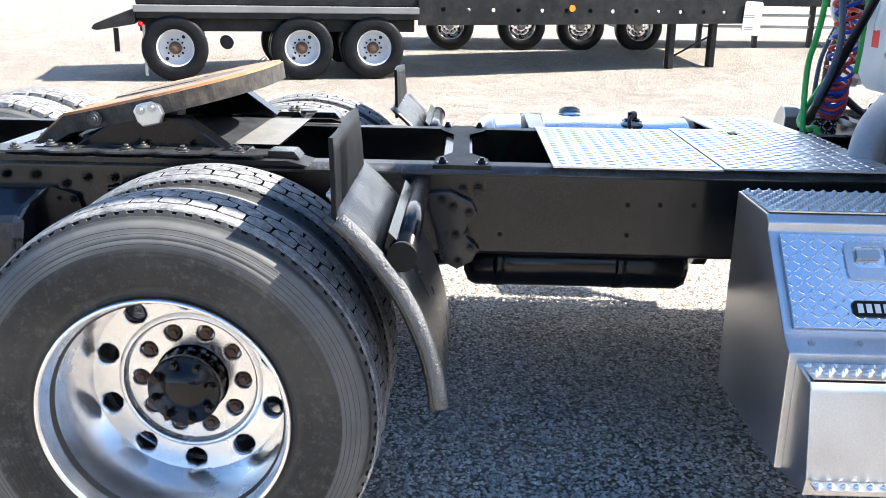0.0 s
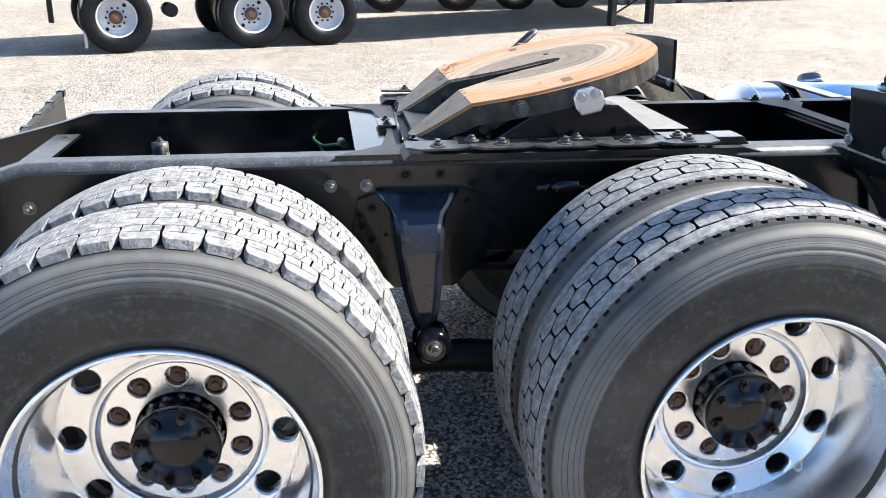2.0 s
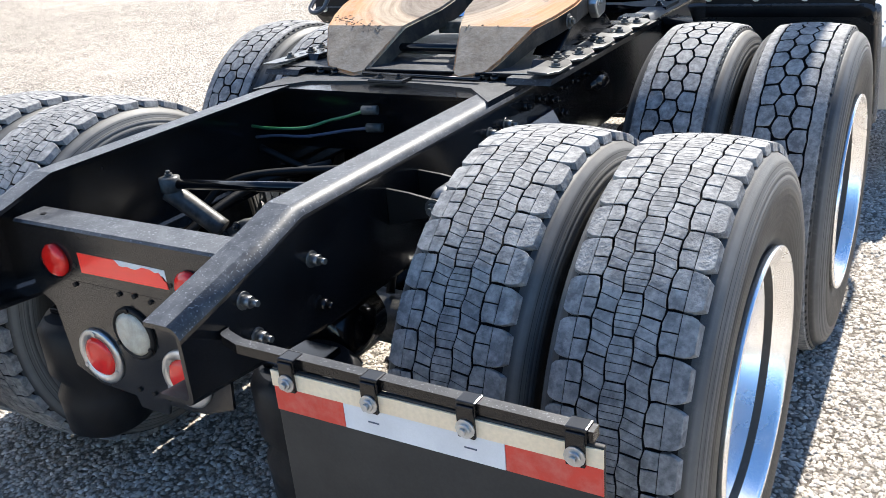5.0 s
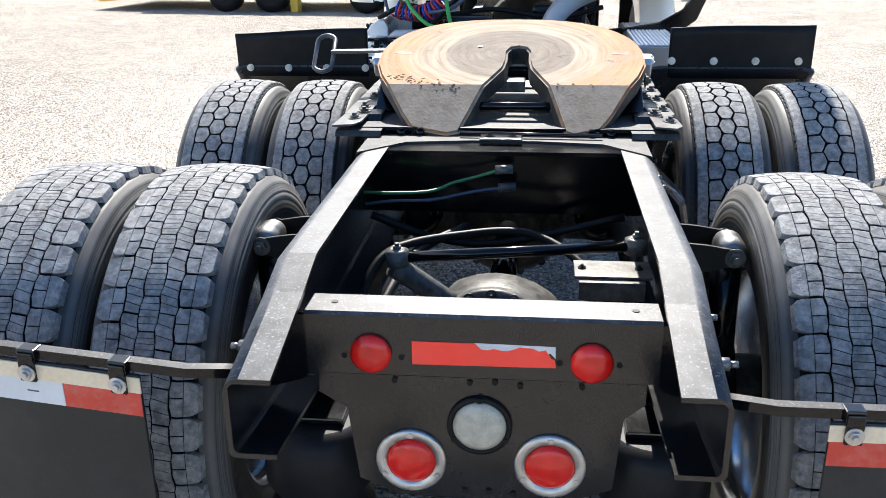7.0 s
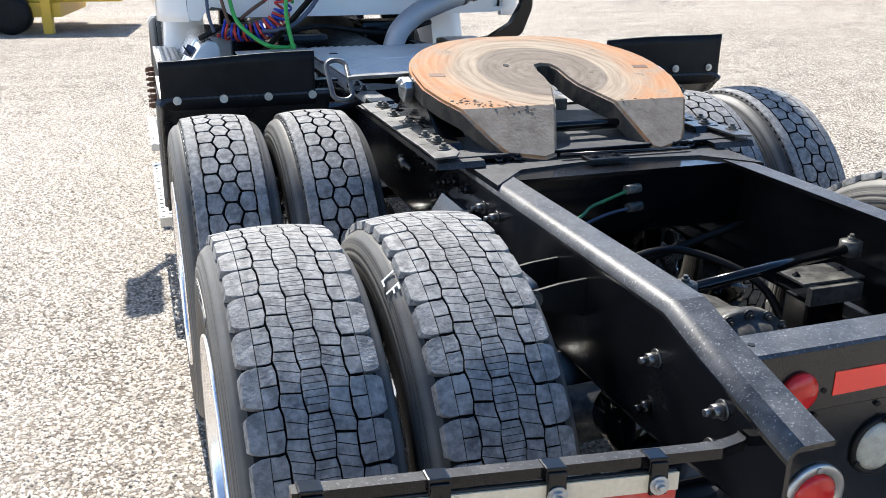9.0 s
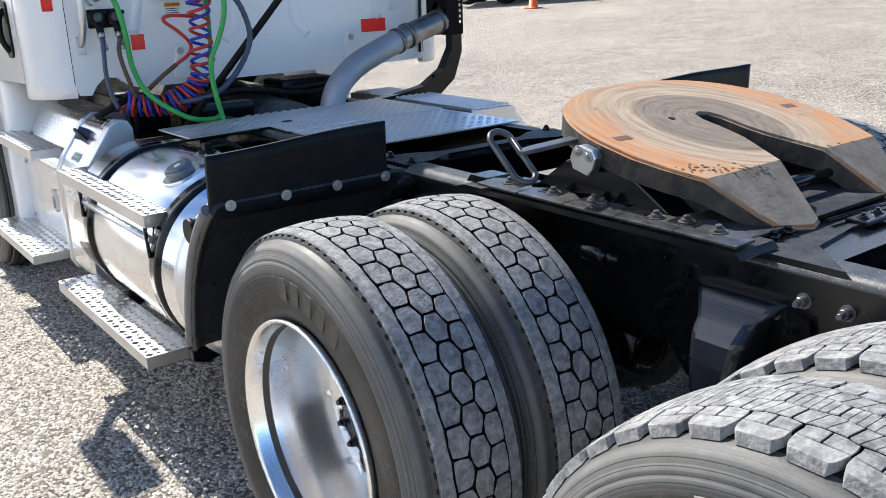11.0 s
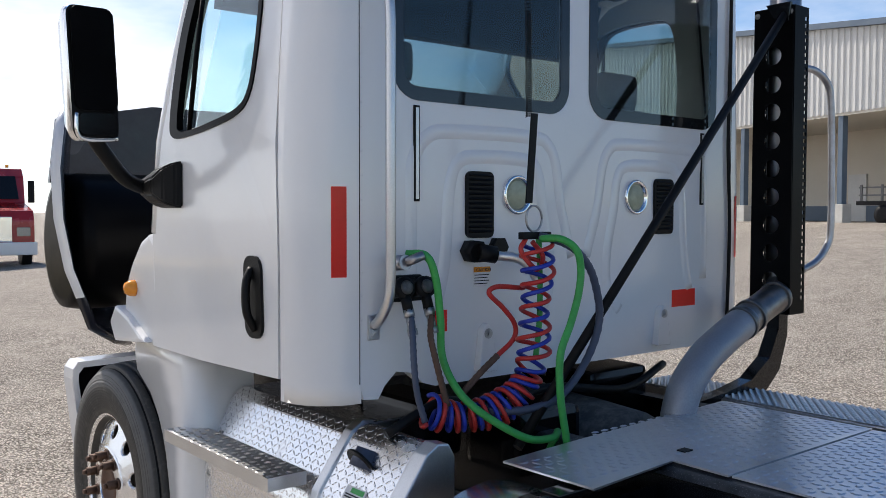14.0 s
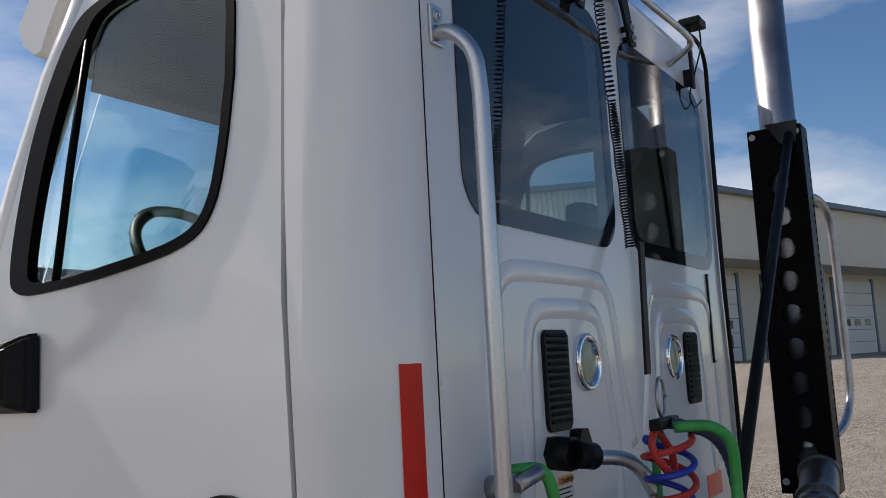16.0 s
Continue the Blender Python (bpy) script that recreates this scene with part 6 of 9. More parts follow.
# doors
door_out = [(4.024, 1.258), (4.024, 1.66), (4.037, 2.0), (4.067, 2.78), (4.12, 2.86), (4.36, 2.87), (4.58, 2.835), (4.70, 2.75), (4.80, 2.58), (4.90, 2.32), (4.985, 2.06), (5.03, 1.86), (5.05, 1.66), (5.03, 1.52), (5.05, 1.36), (5.06, 1.245), (4.6, 1.243)]
pane_poly = soften([(4.182, 2.45), (4.192, 2.62), (4.225, 2.705), (4.30, 2.732), (4.48, 2.736), (4.60, 2.722), (4.672, 2.698), (4.712, 2.655), (4.752, 2.585), (4.805, 2.45), (4.842, 2.28), (4.858, 2.125), (4.832, 2.082), (4.74, 2.076), (4.50, 2.095), (4.30, 2.128), (4.225, 2.185), (4.195, 2.30)], 4)
for side in (-1, 1):
    def place(u, v, d, side=side):
        return (side * (side_x(v) + 0.002 - d), u, v)
    bm = B()
    fill(bm, door_out, [pane_poly], place, 0.045)
    door = part("cab_door", bm, WHITE, truck, "white cab door with side window")
    bm = B()
    # the rubber is narrow behind and below and broad along the windscreen pillar
    sight = [(u - 0.045 * max(0.0, min(1.0, (u - 4.55) / 0.15)), v) for u, v in grown(pane_poly, -0.010)]
    fill(bm, grown(pane_poly, 0.013), [sight], lambda u, v, d, side=side: (side * (side_x(v) + 0.008 - d), u, v), 0.028)
    part("window_seal", bm, SEAL, door, "thick black rubber window seal")
    bm = B()
    fill(bm, grown(pane_poly, -0.018), [], lambda u, v, d, side=side: (side * (side_x(v) - 0.012 - d), u, v), 0.004)
    part("pane", bm, SIDEGLASS, door, "blue green tinted side glass").visible_shadow = False
    bm = B()
    tube(bm, [(side * (side_x(z) - 0.006), y, z) for y, z in ((4.715, 2.08), (4.690, 2.35), (4.660, 2.67))], 0.010, 8)
    part("divider_bar", bm, SEAL, door)
    bm = B()
    rows = []
    for z in (1.25, 1.66, 2.0, 2.3, 2.6, 2.85):
        q = 4.018 + 0.042 * max(0.0, (z - 1.66) / 1.1)
        rows.append([bm.verts.new((side * (side_x(z) - d), q + w, z)) for d, w in ((0.016, -0.012), (0.016, 0.012), (0.030, 0.012), (0.030, -0.012))])
    for a, b in zip(rows, rows[1:]):
        for k in range(4):
            bm.faces.new((a[k], a[(k + 1) % 4], b[(k + 1) % 4], b[k]))
    bm.faces.new(rows[0]), bm.faces.new(rows[-1])
    bmesh.ops.recalc_face_normals(bm, faces=bm.faces[:])
    part("door_gap", bm, PLASTIC, truck)
    # recessed pull handle
    bm = B()
    fill(bm, soften(rounded(4.118, 4.235, 1.372, 1.642, 0.045, 4), 1), [], lambda u, v, d, side=side: (side * (CAB_X + 0.012 - d), u + (v - 1.5) * 0.05, v), 0.014)
    hd = part("door_handle", bm, PLASTIC, door, "black door pull handle")
    bm = B()
    tube(bm, smooth_path([(side * (CAB_X + 0.010), 4.185, 1.60), (side * (CAB_X + 0.035), 4.175, 1.55), (side * (CAB_X + 0.038), 4.165, 1.46), (side * (CAB_X + 0.012), 4.160, 1.40)], 5), 0.014, 8)
    part("grip", bm, PLASTIC, hd)
    # lower cowl ahead of the door, with marker
    bm = B()
    prism(bm, [(5.07, 1.245), (5.045, 1.40), (5.06, 1.66), (5.12, 1.70), (5.22, 1.66), (5.33, 1.56), (5.40, 1.46), (5.42, 1.33), (5.40, 1.25)], "x", side * 0.86, side * 1.160, 0.02)
    part("cowl_panel", bm, WHITE, truck, "white cab cowl panel")
    bm = B()
    lathe(bm, [(side * 1.155, 0.036), (side * 1.180, 0.034), (side * 1.200, 0.023), (side * 1.207, 0.0)], 20, "x", (0, 5.29, 1.462))
    part("side_marker", bm, AMBER, truck, "amber side marker lamp")
    bm = B()
    prism(bm, [(5.10, 1.25), (5.46, 1.22), (5.52, 1.30), (5.45, 1.38), (5.30, 1.34)], "x", side * 0.95, side * 1.19, 0.015)
    part("cowl_lip", bm, WHITE, truck, "white lower cowl lip")
    # grip box with louvre behind the mirror arm
    bm = B()
    box(bm, side * 1.02, side * 1.13, 4.99, 5.11, 1.86, 2.00, 0.012)
    part("cowl_vent", bm, WHITE, truck)

# roof, sun visor, windscreen, floor
bm = B()
rows = []
for z, sx, y0, y1, r in ((2.925, 1.098, 3.820, 4.66, 0.17), (2.965, 1.085, 3.830, 4.67, 0.18), (3.0, 1.05, 3.86, 4.66, 0.2), (3.025, 0.98, 3.93, 4.60, 0.2), (3.04, 0.80, 4.08, 4.48, 0.15)):
    rows.append([bm.verts.new((x, y, z)) for x, y in rounded(-sx, sx, y0, y1, r, 6)])
m = len(rows[0])
for a, b in zip(rows, rows[1:]):
    for k in range(m):
        bm.faces.new((a[k], a[(k + 1) % m], b[(k + 1) % m], b[k])).smooth = True
bm.faces.new(rows[-1]), bm.faces.new(rows[0])
bmesh.ops.recalc_face_normals(bm, faces=bm.faces[:])
part("cab_roof", bm, WHITE, truck, "white rounded cab roof")
for side in (-1, 1):
    bm = B()
    prism(bm, [(4.0, 2.84), (4.10, 2.875), (4.36, 2.885), (4.60, 2.85), (4.72, 2.765), (4.76, 2.80), (4.66, 2.94), (4.0, 2.94)], "x", side * 0.98, side * 1.096)
    part("roof_rail", bm, WHITE, truck)
    bm = B()
    tube(bm, [(side * (side_x(z) - 0.035), y, z) for y, z in ((5.04, 1.70), (4.985, 2.06), (4.90, 2.32), (4.80, 2.58), (4.70, 2.77))], 0.045, 10)
    part("windscreen_pillar", bm, WHITE, truck, "white windscreen pillar")
bm = B()
edge = [(4.66, 2.955), (4.72, 2.915), (4.77, 2.895), (4.80, 2.880), (4.889, 2.826), (4.932, 2.762), (4.955, 2.714), (4.985, 2.708), (5.035, 2.745), (5.053, 2.800), (5.022, 2.845), (4.962, 2.920), (4.900, 2.968), (4.850, 3.030), (4.832, 3.034), (4.848, 2.990), (4.80, 2.978), (4.70, 2.985)]
rows = []
for k in range(17):
    u = -1 + k / 8
    # bowed forward in the middle
    bow = 0.16 * (1 - u * u)
    rows.append([bm.verts.new((1.04 * u, y + bow, z)) for y, z in edge])
for a, b in zip(rows, rows[1:]):
    for k in range(len(edge)):
        bm.faces.new((a[k], a[(k + 1) % len(edge)], b[(k + 1) % len(edge)], b[k])).smooth = True
bm.faces.new(rows[0]), bm.faces.new(rows[-1])
bmesh.ops.recalc_face_normals(bm, faces=bm.faces[:])
part("sun_visor", bm, WHITE, truck, "white external sun visor")
bm = B()
fill(bm, [(-1.03, 0.0), (1.03, 0.0), (0.98, 1.0), (-0.98, 1.0)], [], lambda u, v, d: (u, 5.0 - 0.30 * v - d, 2.03 + 0.74 * v), 0.006)
part("windscreen", bm, SIDEGLASS, truck, "tinted windscreen").visible_shadow = False
bm = B()
box(bm, -1.10, 1.10, 4.93, 5.03, 1.24, 2.03, 0.02)
part("firewall", bm, WHITE, truck, "white cab front panel")
bm = B()
box(bm, -1.06, 1.06, 3.875, 4.72, 2.86, 2.92, 0.01)
part("headliner", bm, DARKTRIM, truck, "dark grey cab headliner")
bm = B()
prism(bm, [(4.765, 2.565), (4.69, 2.565), (4.60, 2.88), (4.70, 2.90)], "x", -1.03, 1.03)
part("windscreen_header", bm, DARKTRIM, truck, "dark trim above the windscreen")
bm = B()
box(bm, -1.06, 1.06, 3.873, 3.885, 1.30, 2.12)
part("rear_trim", bm, DARKTRIM, truck, "dark rear cab trim")
for side in (-1, 1):
    bm = B()
    box(bm, side * 1.10, side * 1.115, 4.03, 4.98, 1.30, 1.98)
    part("door_trim", bm, DARKTRIM, truck, "dark inner door trim")
bm = B()
box(bm, -1.12, 1.12, 3.87, 4.93, 1.25, 1.30)
part("cab_floor", bm, INTERIOR, truck, "grey cab floor")
bm = B()
prism(bm, [(4.92, 1.45), (4.92, 2.02), (4.80, 2.03), (4.66, 1.96), (4.62, 1.75), (4.70, 1.50)], "x", -1.08, 1.08, 0.02)
part("dashboard", bm, INTERIOR, truck, "grey dashboard")
for x in (-0.64, 0.66):
    bm = B()
    box(bm, x - 0.24, x + 0.24, 4.22, 4.66, 1.60, 1.74, 0.05)
    seat = part("seat", bm, INTERIOR, truck, "grey high-back cab seat")
    bm = B()
    box(bm, x - 0.22, x + 0.22, 4.15, 4.27, 1.72, 2.26, 0.05, )
    part("backrest", bm, INTERIOR, seat)
    bm = B()
    box(bm, x - 0.12, x + 0.12, 4.16, 4.25, 2.26, 2.42, 0.04)
    part("headrest", bm, INTERIOR, seat)
    bm = B()
    box(bm, x - 0.15, x + 0.15, 4.28, 4.58, 1.30, 1.60, 0.02)
    part("seat_base", bm, INTERIOR, seat)
bm = B()
ring = [Matrix.Rotation(radians(50), 4, "X") @ Vector((0.22 * math.cos(k * math.pi / 18), 0.22 * math.sin(k * math.pi / 18), 0)) + Vector((-0.65, 4.77, 2.16)) for k in range(37)]
tube(bm, ring, 0.016, 8)
wheel_s = part("steering_wheel", bm, PLASTIC, truck, "black steering wheel")
bm = B()
rod(bm, (-0.65, 4.77, 2.15), (-0.65, 4.90, 2.02), 0.04, 12)
box(bm, -0.85, -0.45, 4.76, 4.78, 2.145, 2.160, 0.004)
part("steering_column", bm, PLASTIC, wheel_s)

# open hood: tilted forward, dark inside
bm = B()
sec = [(1.17, 0.0), (1.06, 0.27), (0.93, 0.52), (0.76, 0.70), (0.52, 0.80), (0.26, 0.84)]
sec = sec + [(0.0, 0.85)] + [(-x, d) for x, d in reversed(sec)]
rows = []
for z, s, lift in ((1.06, 0.70, 0.30), (1.10, 0.80, 0.14), (1.20, 0.945, 0.03), (1.36, 1.0, 0.0), (1.5, 1.045, 0.0), (1.75, 1.085, 0.0), (2.0, 1.09, 0.02), (2.22, 1.05, 0.10), (2.36, 0.96, 0.30)):
    rows.append([bm.verts.new((x * s, 6.05 + lift + d * (1.25 - lift), z)) for x, d in sec])
for a, b in zip(rows, rows[1:]):
    for k in range(12):
        bm.faces.new((a[k], a[k + 1], b[k + 1], b[k])).smooth = True
bmesh.ops.recalc_face_normals(bm, faces=bm.faces[:])
r = bmesh.ops.extrude_face_region(bm, geom=bm.faces[:])
inner_v = [e for e in r["geom"] if isinstance(e, bmesh.types.BMVert)]
inner_f = {e for e in r["geom"] if isinstance(e, bmesh.types.BMFace)}
for v in inner_v:
    v.co = Vector((v.co.x * 0.965, 6.05 + (v.co.y - 6.05) * 0.95 - 0.004, 1.72 + (v.co.z - 1.72) * 0.985))
for f in bm.faces:
    if f in inner_f or f.calc_center_median().z < 1.33:
        f.material_index = 1
bmesh.ops.recalc_face_normals(bm, faces=bm.faces[:])
HOODGREY = pbr("grey_hood_panel", (0.045, 0.048, 0.060), (0.075, 0.080, 0.095), 2.0, (0.16, 0.30), relief=0.02, fine=30)
LINING = pbr("gloss_navy_hood_lining", (0.020, 0.022, 0.030), (0.034, 0.037, 0.048), 3.0, (0.14, 0.26), relief=0.05, fine=30, spec=0.5)
part("hood", bm, [WHITE, LINING], truck, "open white hood with black underside")
bm = B()
fill(bm, [(-1.16, 1.94), (-0.3, 1.98), (0.3, 1.98), (1.16, 1.94), (1.12, 2.28), (0.6, 2.38), (-0.6, 2.38), (-1.12, 2.28)], [], lambda u, v, d: (u, 6.5 + d, v), 0.03)
part("hood_bulkhead", bm, HOODGREY, truck, "grey inner hood panel")
for side in (-1, 1):
    bm = B()
    lathe(bm, [(side * 1.13, 0.30), (side * 1.12, 0.345), (side * 1.05, 0.36), (side * 0.62, 0.36), (side * 0.58, 0.33)], 40, "x", (0, 6.42, 1.63))
    part("wheel_liner", bm, SEAL, truck, "black wheel arch liner in the hood")
bm = B()
box(bm, -0.62, 0.62, 6.02, 6.16, 0.62, 1.30, 0.03)
part("radiator", bm, BLACK, truck, "black radiator behind the bumper")

# front fenders, bumper ends, front wheels
for side in (-1, 1):
    bm = B()
    # a curved sheet: round the arch at its front edge, rolled inwards at its rear edge
    rows = []
    for k in range(13):
        z = 0.34 + 0.90 * k / 12
        arch = 5.58 - math.sqrt(max(0.572 ** 2 - (z - 0.54) ** 2, 0.0)) if z < 1.13 else 5.58 - 0.12
        rear = 4.800 + 0.09 * max(0.0, (z - 0.85) / 0.4) ** 1.6
        sec = [(0.86, arch), (1.115, arch), (1.130, arch - 0.012)]
        for j in range(6):
            t = radians(90 * j / 5)
            sec.append((1.130 - 0.11 * (1 - math.cos(t)), rear + 0.09 - 0.09 * math.sin(t)))
        sec += [(0.86, rear - 0.004), (0.86, rear + 0.03)]
        lean = 0.03 * max(0.0, (z - 0.7) / 0.5)
        rows.append([bm.verts.new((side * (x - lean), y, z)) for x, y in sec])
    for a, b in zip(rows, rows[1:]):
        for k in range(len(a)):
            bm.faces.new((a[k], a[(k + 1) % len(a)], b[(k + 1) % len(a)], b[k])).smooth = 0 < k < 8
    bm.faces.new(rows[0]), bm.faces.new(rows[-1])
    bmesh.ops.recalc_face_normals(bm, faces=bm.faces[:])
    part("fender_panel", bm, WHITE, truck, "white fender panel behind the steer wheel")
    bm = B()
    prism(bm, [(1.120, 0.50), (1.140, 0.52), (1.190, 0.96), (1.185, 1.01), (1.160, 1.045), (0.80, 1.05), (0.80, 1.02), (1.135, 1.015), (1.158, 0.985), (1.160, 0.95), (1.105, 0.50)], "y", 6.06, 6.20)
    bmesh.ops.scale(bm, vec=(side, 1, 1), verts=bm.verts[:])
    bmesh.ops.recalc_face_normals(bm, faces=bm.faces[:])
    end = part("bumper_end", bm, WHITE, truck, "white bumper end")
    bm = B()
    prism(bm, [(0.80, 0.45), (1.098, 0.50), (1.152, 0.95), (1.150, 0.985), (1.130, 1.010), (0.80, 1.016)], "y", 6.10, 6.16)
    bmesh.ops.scale(bm, vec=(side, 1, 1), verts=bm.verts[:])
    bmesh.ops.recalc_face_normals(bm, faces=bm.faces[:])
    part("inner_liner", bm, SEAL, end, "black liner inside the bumper end")
    bm = B()
    rod(bm, (side * 0.30, 5.59, 0.54), (side * 0.95, 5.59, 0.54), 0.06, 14)
    part("steer_axle", bm, BLACK, truck)


def steer_rim():
    """Shallow steer wheel: rolled lip, a disc coned outwards with ten round holes, flat nut flange and open bore."""
    bm = B()
    strip(bm, [(0.112, 0.318), (0.122, 0.331), (0.134, 0.335), (0.140, 0.328), (0.134, 0.317), (0.112, 0.308), (0.100, 0.304), (0.098, 0.299)], 72)
    holed_disc(bm, 0.182, 0.299, 0.146, 0.098, 0.031, 0.244)
    strip(bm, [(0.146, 0.182), (0.152, 0.176), (0.153, 0.112), (0.150, 0.109), (0.090, 0.109), (0.090, 0.02)], 64)
    return finish(bm, "wheel", WHEELM)


def rib_tread():
    """Plain dark steer tread: five smooth ribs round the tyre."""
    bm = B()
    for x in (-0.092, -0.046, 0.0, 0.046, 0.092):
        w = 0.0185
        prof = []
        for q, d in ((x - w, 0.022), (x - w + 0.001, 0.002), (x - w + 0.003, 0.0), (x + w - 0.003, 0.0), (x + w - 0.001, 0.002), (x + w, 0.022)):
            prof.append((q, TYRE_R - d - 0.012 * (q / 0.12) ** 2))
        strip(bm, prof, 72)
    return finish(bm, "tread", RUBBER)


STEER_ME, RIB_ME = steer_rim(), rib_tread()
nut_me = None
for side in (-1, 1):
    m = Matrix.Translation((side * 1.03, 5.59, 0.54)) @ Matrix.Rotation(0 if side > 0 else math.pi, 4, "Z")
    w = wheel(STEER_ME, RIB_ME, truck, m, "polished aluminium steer wheel with dusty tyre")
    bm = B()
    lathe(bm, [(0.092, 0.106), (0.140, 0.104), (0.150, 0.096), (0.152, 0.070), (0.146, 0.062), (0.144, 0.0)], 32)
    part("hub", bm, RUST, w, "rusty brown wheel hub")
    for k in range(10):
        t = (k + 0.5) * math.pi / 5
        if nut_me is None:
            bm = B()
            rod(bm, (0, 0, 0), (0.006, 0, 0), 0.026, 14)
            rod(bm, (0.006, 0, 0), (0.050, 0, 0), 0.020, 6, 0.0195)
            rod(bm, (0.050, 0, 0), (0.066, 0, 0), 0.011, 10)
            nut_me = finish(bm, "lug_nut", RUST)
        o = new("lug_nut", nut_me)
        o.parent, o.matrix_local = w, Matrix.Translation((0.153, 0.146 * math.cos(t), 0.146 * math.sin(t)))

# mirrors
for side in (-1, 1):
    M = Matrix.Translation((side * 1.468, 4.83, 2.285)) @ Matrix.Rotation(radians(-side * 12), 4, "Z") @ Matrix.Rotation(radians(side * 3), 4, "Y")
    bm = B()
    rings = []
    for y, s in ((0.0, 1.0), (0.03, 1.02), (0.08, 0.86), (0.11, 0.55)):
        rings.append([bm.verts.new((x * s, y, z * s)) for x, z in rounded(-0.092, 0.088, -0.240, 0.235, 0.035, 4)])
    m = len(rings[0])
    for a, b in zip(rings, rings[1:]):
        for k in range(m):
            bm.faces.new((a[k], a[(k + 1) % m], b[(k + 1) % m], b[k])).smooth = True
    bm.faces.new(rings[0]), bm.faces.new(rings[-1])
    bmesh.ops.recalc_face_normals(bm, faces=bm.faces[:])
    for f in bm.faces:
        if f.calc_center_median().y < 0.012:
            f.material_index = 1
    mir = part("mirror", bm, [ALU, PLASTIC], truck, "chrome backed wing mirror with black face", M)
    bm = B()
    fill(bm, rounded(-0.084 if side > 0 else -0.082, 0.084, -0.135, 0.232, 0.032, 4), [], lambda u, v, d: (u, -0.002 - d, v), 0.010)
    part("mirror_glass", bm, SEAL, mir, "dark main mirror face")
    bm = B()
    fill(bm, rounded(-0.072, 0.078, -0.222, -0.145, 0.022, 4), [], lambda u, v, d: (u, -0.002 - d, v), 0.008)
    part("convex_glass", bm, GLOSS, mir, "small convex mirror")
    bm = B()
    tube(bm, smooth_path([(-side * 0.004 - 0.082, -0.006, -0.145), (-0.080, -0.006, -0.215), (-0.055, -0.006, -0.236), (0.0, -0.006, -0.240), (0.075, -0.006, -0.238)], 5), 0.008, 8)
    part("lower_bezel", bm, ALU, mir, "bright lower bezel")
    bm = B()
    tube(bm, smooth_path([(side * 1.468, 4.875, 2.16), (side * 1.462, 4.87, 2.07), (side * 1.40, 4.88, 1.98), (side * 1.33, 4.92, 1.915), (side * 1.26, 4.95, 1.885), (side * 1.19, 4.96, 1.88)], 6), 0.028, 10)
    arm = part("mirror_arm", bm, PLASTIC, truck, "black mirror arm")
    bm = B()
    rings = []
    for x, s in ((1.165, 1.0), (1.20, 0.97), (1.235, 0.75), (1.255, 0.35)):
        rings.append([bm.verts.new((side * x, 4.90 + (y - 4.90) * s, 1.88 + (z - 1.88) * s)) for y, z in ((4.75, 1.80), (4.75, 1.977), (4.87, 1.965), (5.06, 1.915), (5.07, 1.85), (4.92, 1.80))])
    for a, b in zip(rings, rings[1:]):
        for k in range(6):
            bm.faces.new((a[k], a[(k + 1) % 6], b[(k + 1) % 6], b[k]))
    bm.faces.new(rings[0]), bm.faces.new(rings[-1])
    bmesh.ops.recalc_face_normals(bm, faces=bm.faces[:])
    bmesh.ops.bevel(bm, geom=bm.edges[:], offset=0.008, segments=2, affect="EDGES")
    part("mirror_foot", bm, PLASTIC, arm)

# grab handle, cables and fittings on the back wall
bm = B()
tube(bm, smooth_path([(-0.950, CAB_Y - 0.005, 1.43), (-0.950, 3.775, 1.46), (-0.950, 3.735, 1.52), (-0.950, 3.725, 1.60)], 4) + smooth_path([(-0.950, 3.725, 2.36), (-0.950, 3.735, 2.44), (-0.950, 3.775, 2.49), (-0.950, CAB_Y - 0.005, 2.50)], 4), 0.016, 12)
grab = part("grab_handle", bm, SATIN, truck, "long satin aluminium grab handle")
for z in (1.425, 2.515):
    bm = B()
    box(bm, -0.972, -0.928, CAB_Y - 0.008, CAB_Y, z - 0.04, z + 0.04, 0.003)
    hexbolt(bm, (-0.95, CAB_Y - 0.008, z + (0.02 if z > 2 else -0.02)), (0, -1, 0), 0.010, 0.006)
    part("handle_foot", bm, SATIN, grab)
bm = B()
tube(bm, smooth_path([(0.70, 3.80, 3.0), (0.84, 3.79, 2.99), (0.93, 3.795, 2.93), (0.965, 3.805, 2.80), (0.972, 3.81, 2.5), (0.965, 3.81, 2.1), (0.985, 3.81, 1.7), (0.97, 3.81, 1.25)], 6), 0.008, 8)
part("cable", bm, PLASTIC, truck, "black cable clipped to the cab edge")
bm = B()
tube(bm, smooth_path([(-0.58, CAB_Y, 2.83), (-0.52, 3.75, 2.835), (-0.42, 3.70, 2.84), (0.0, 3.70, 2.85), (0.40, 3.70, 2.86), (0.50, 3.74, 2.855), (0.56, CAB_Y, 2.84)], 6), 0.010, 10)
part("hose_rail", bm, SATIN, truck, "slim satin hose tender rail")
# A-shaped aerial bracket with two bolted feet
bm = B()
fill(bm, [(-0.278, 2.775), (-0.238, 2.775), (-0.205, 2.895), (0.050, 2.895), (0.108, 2.770), (0.152, 2.780), (0.098, 2.930), (0.045, 3.100), (0.015, 3.260), (-0.100, 3.260), (-0.185, 3.034), (-0.243, 2.914)],
     [[(-0.118, 2.958), (-0.016, 2.958), (-0.055, 3.085), (-0.078, 3.085)]], lambda u, v, d: (u, CAB_Y - 0.030 + d, v), 0.010)
arm = part("aerial_bracket", bm, PLASTIC, truck, "black A-shaped steel roof bracket")
bm = B()
box(bm, -0.20, 0.05, CAB_Y - 0.036, CAB_Y + 0.004, 2.905, 2.917, 0.002)
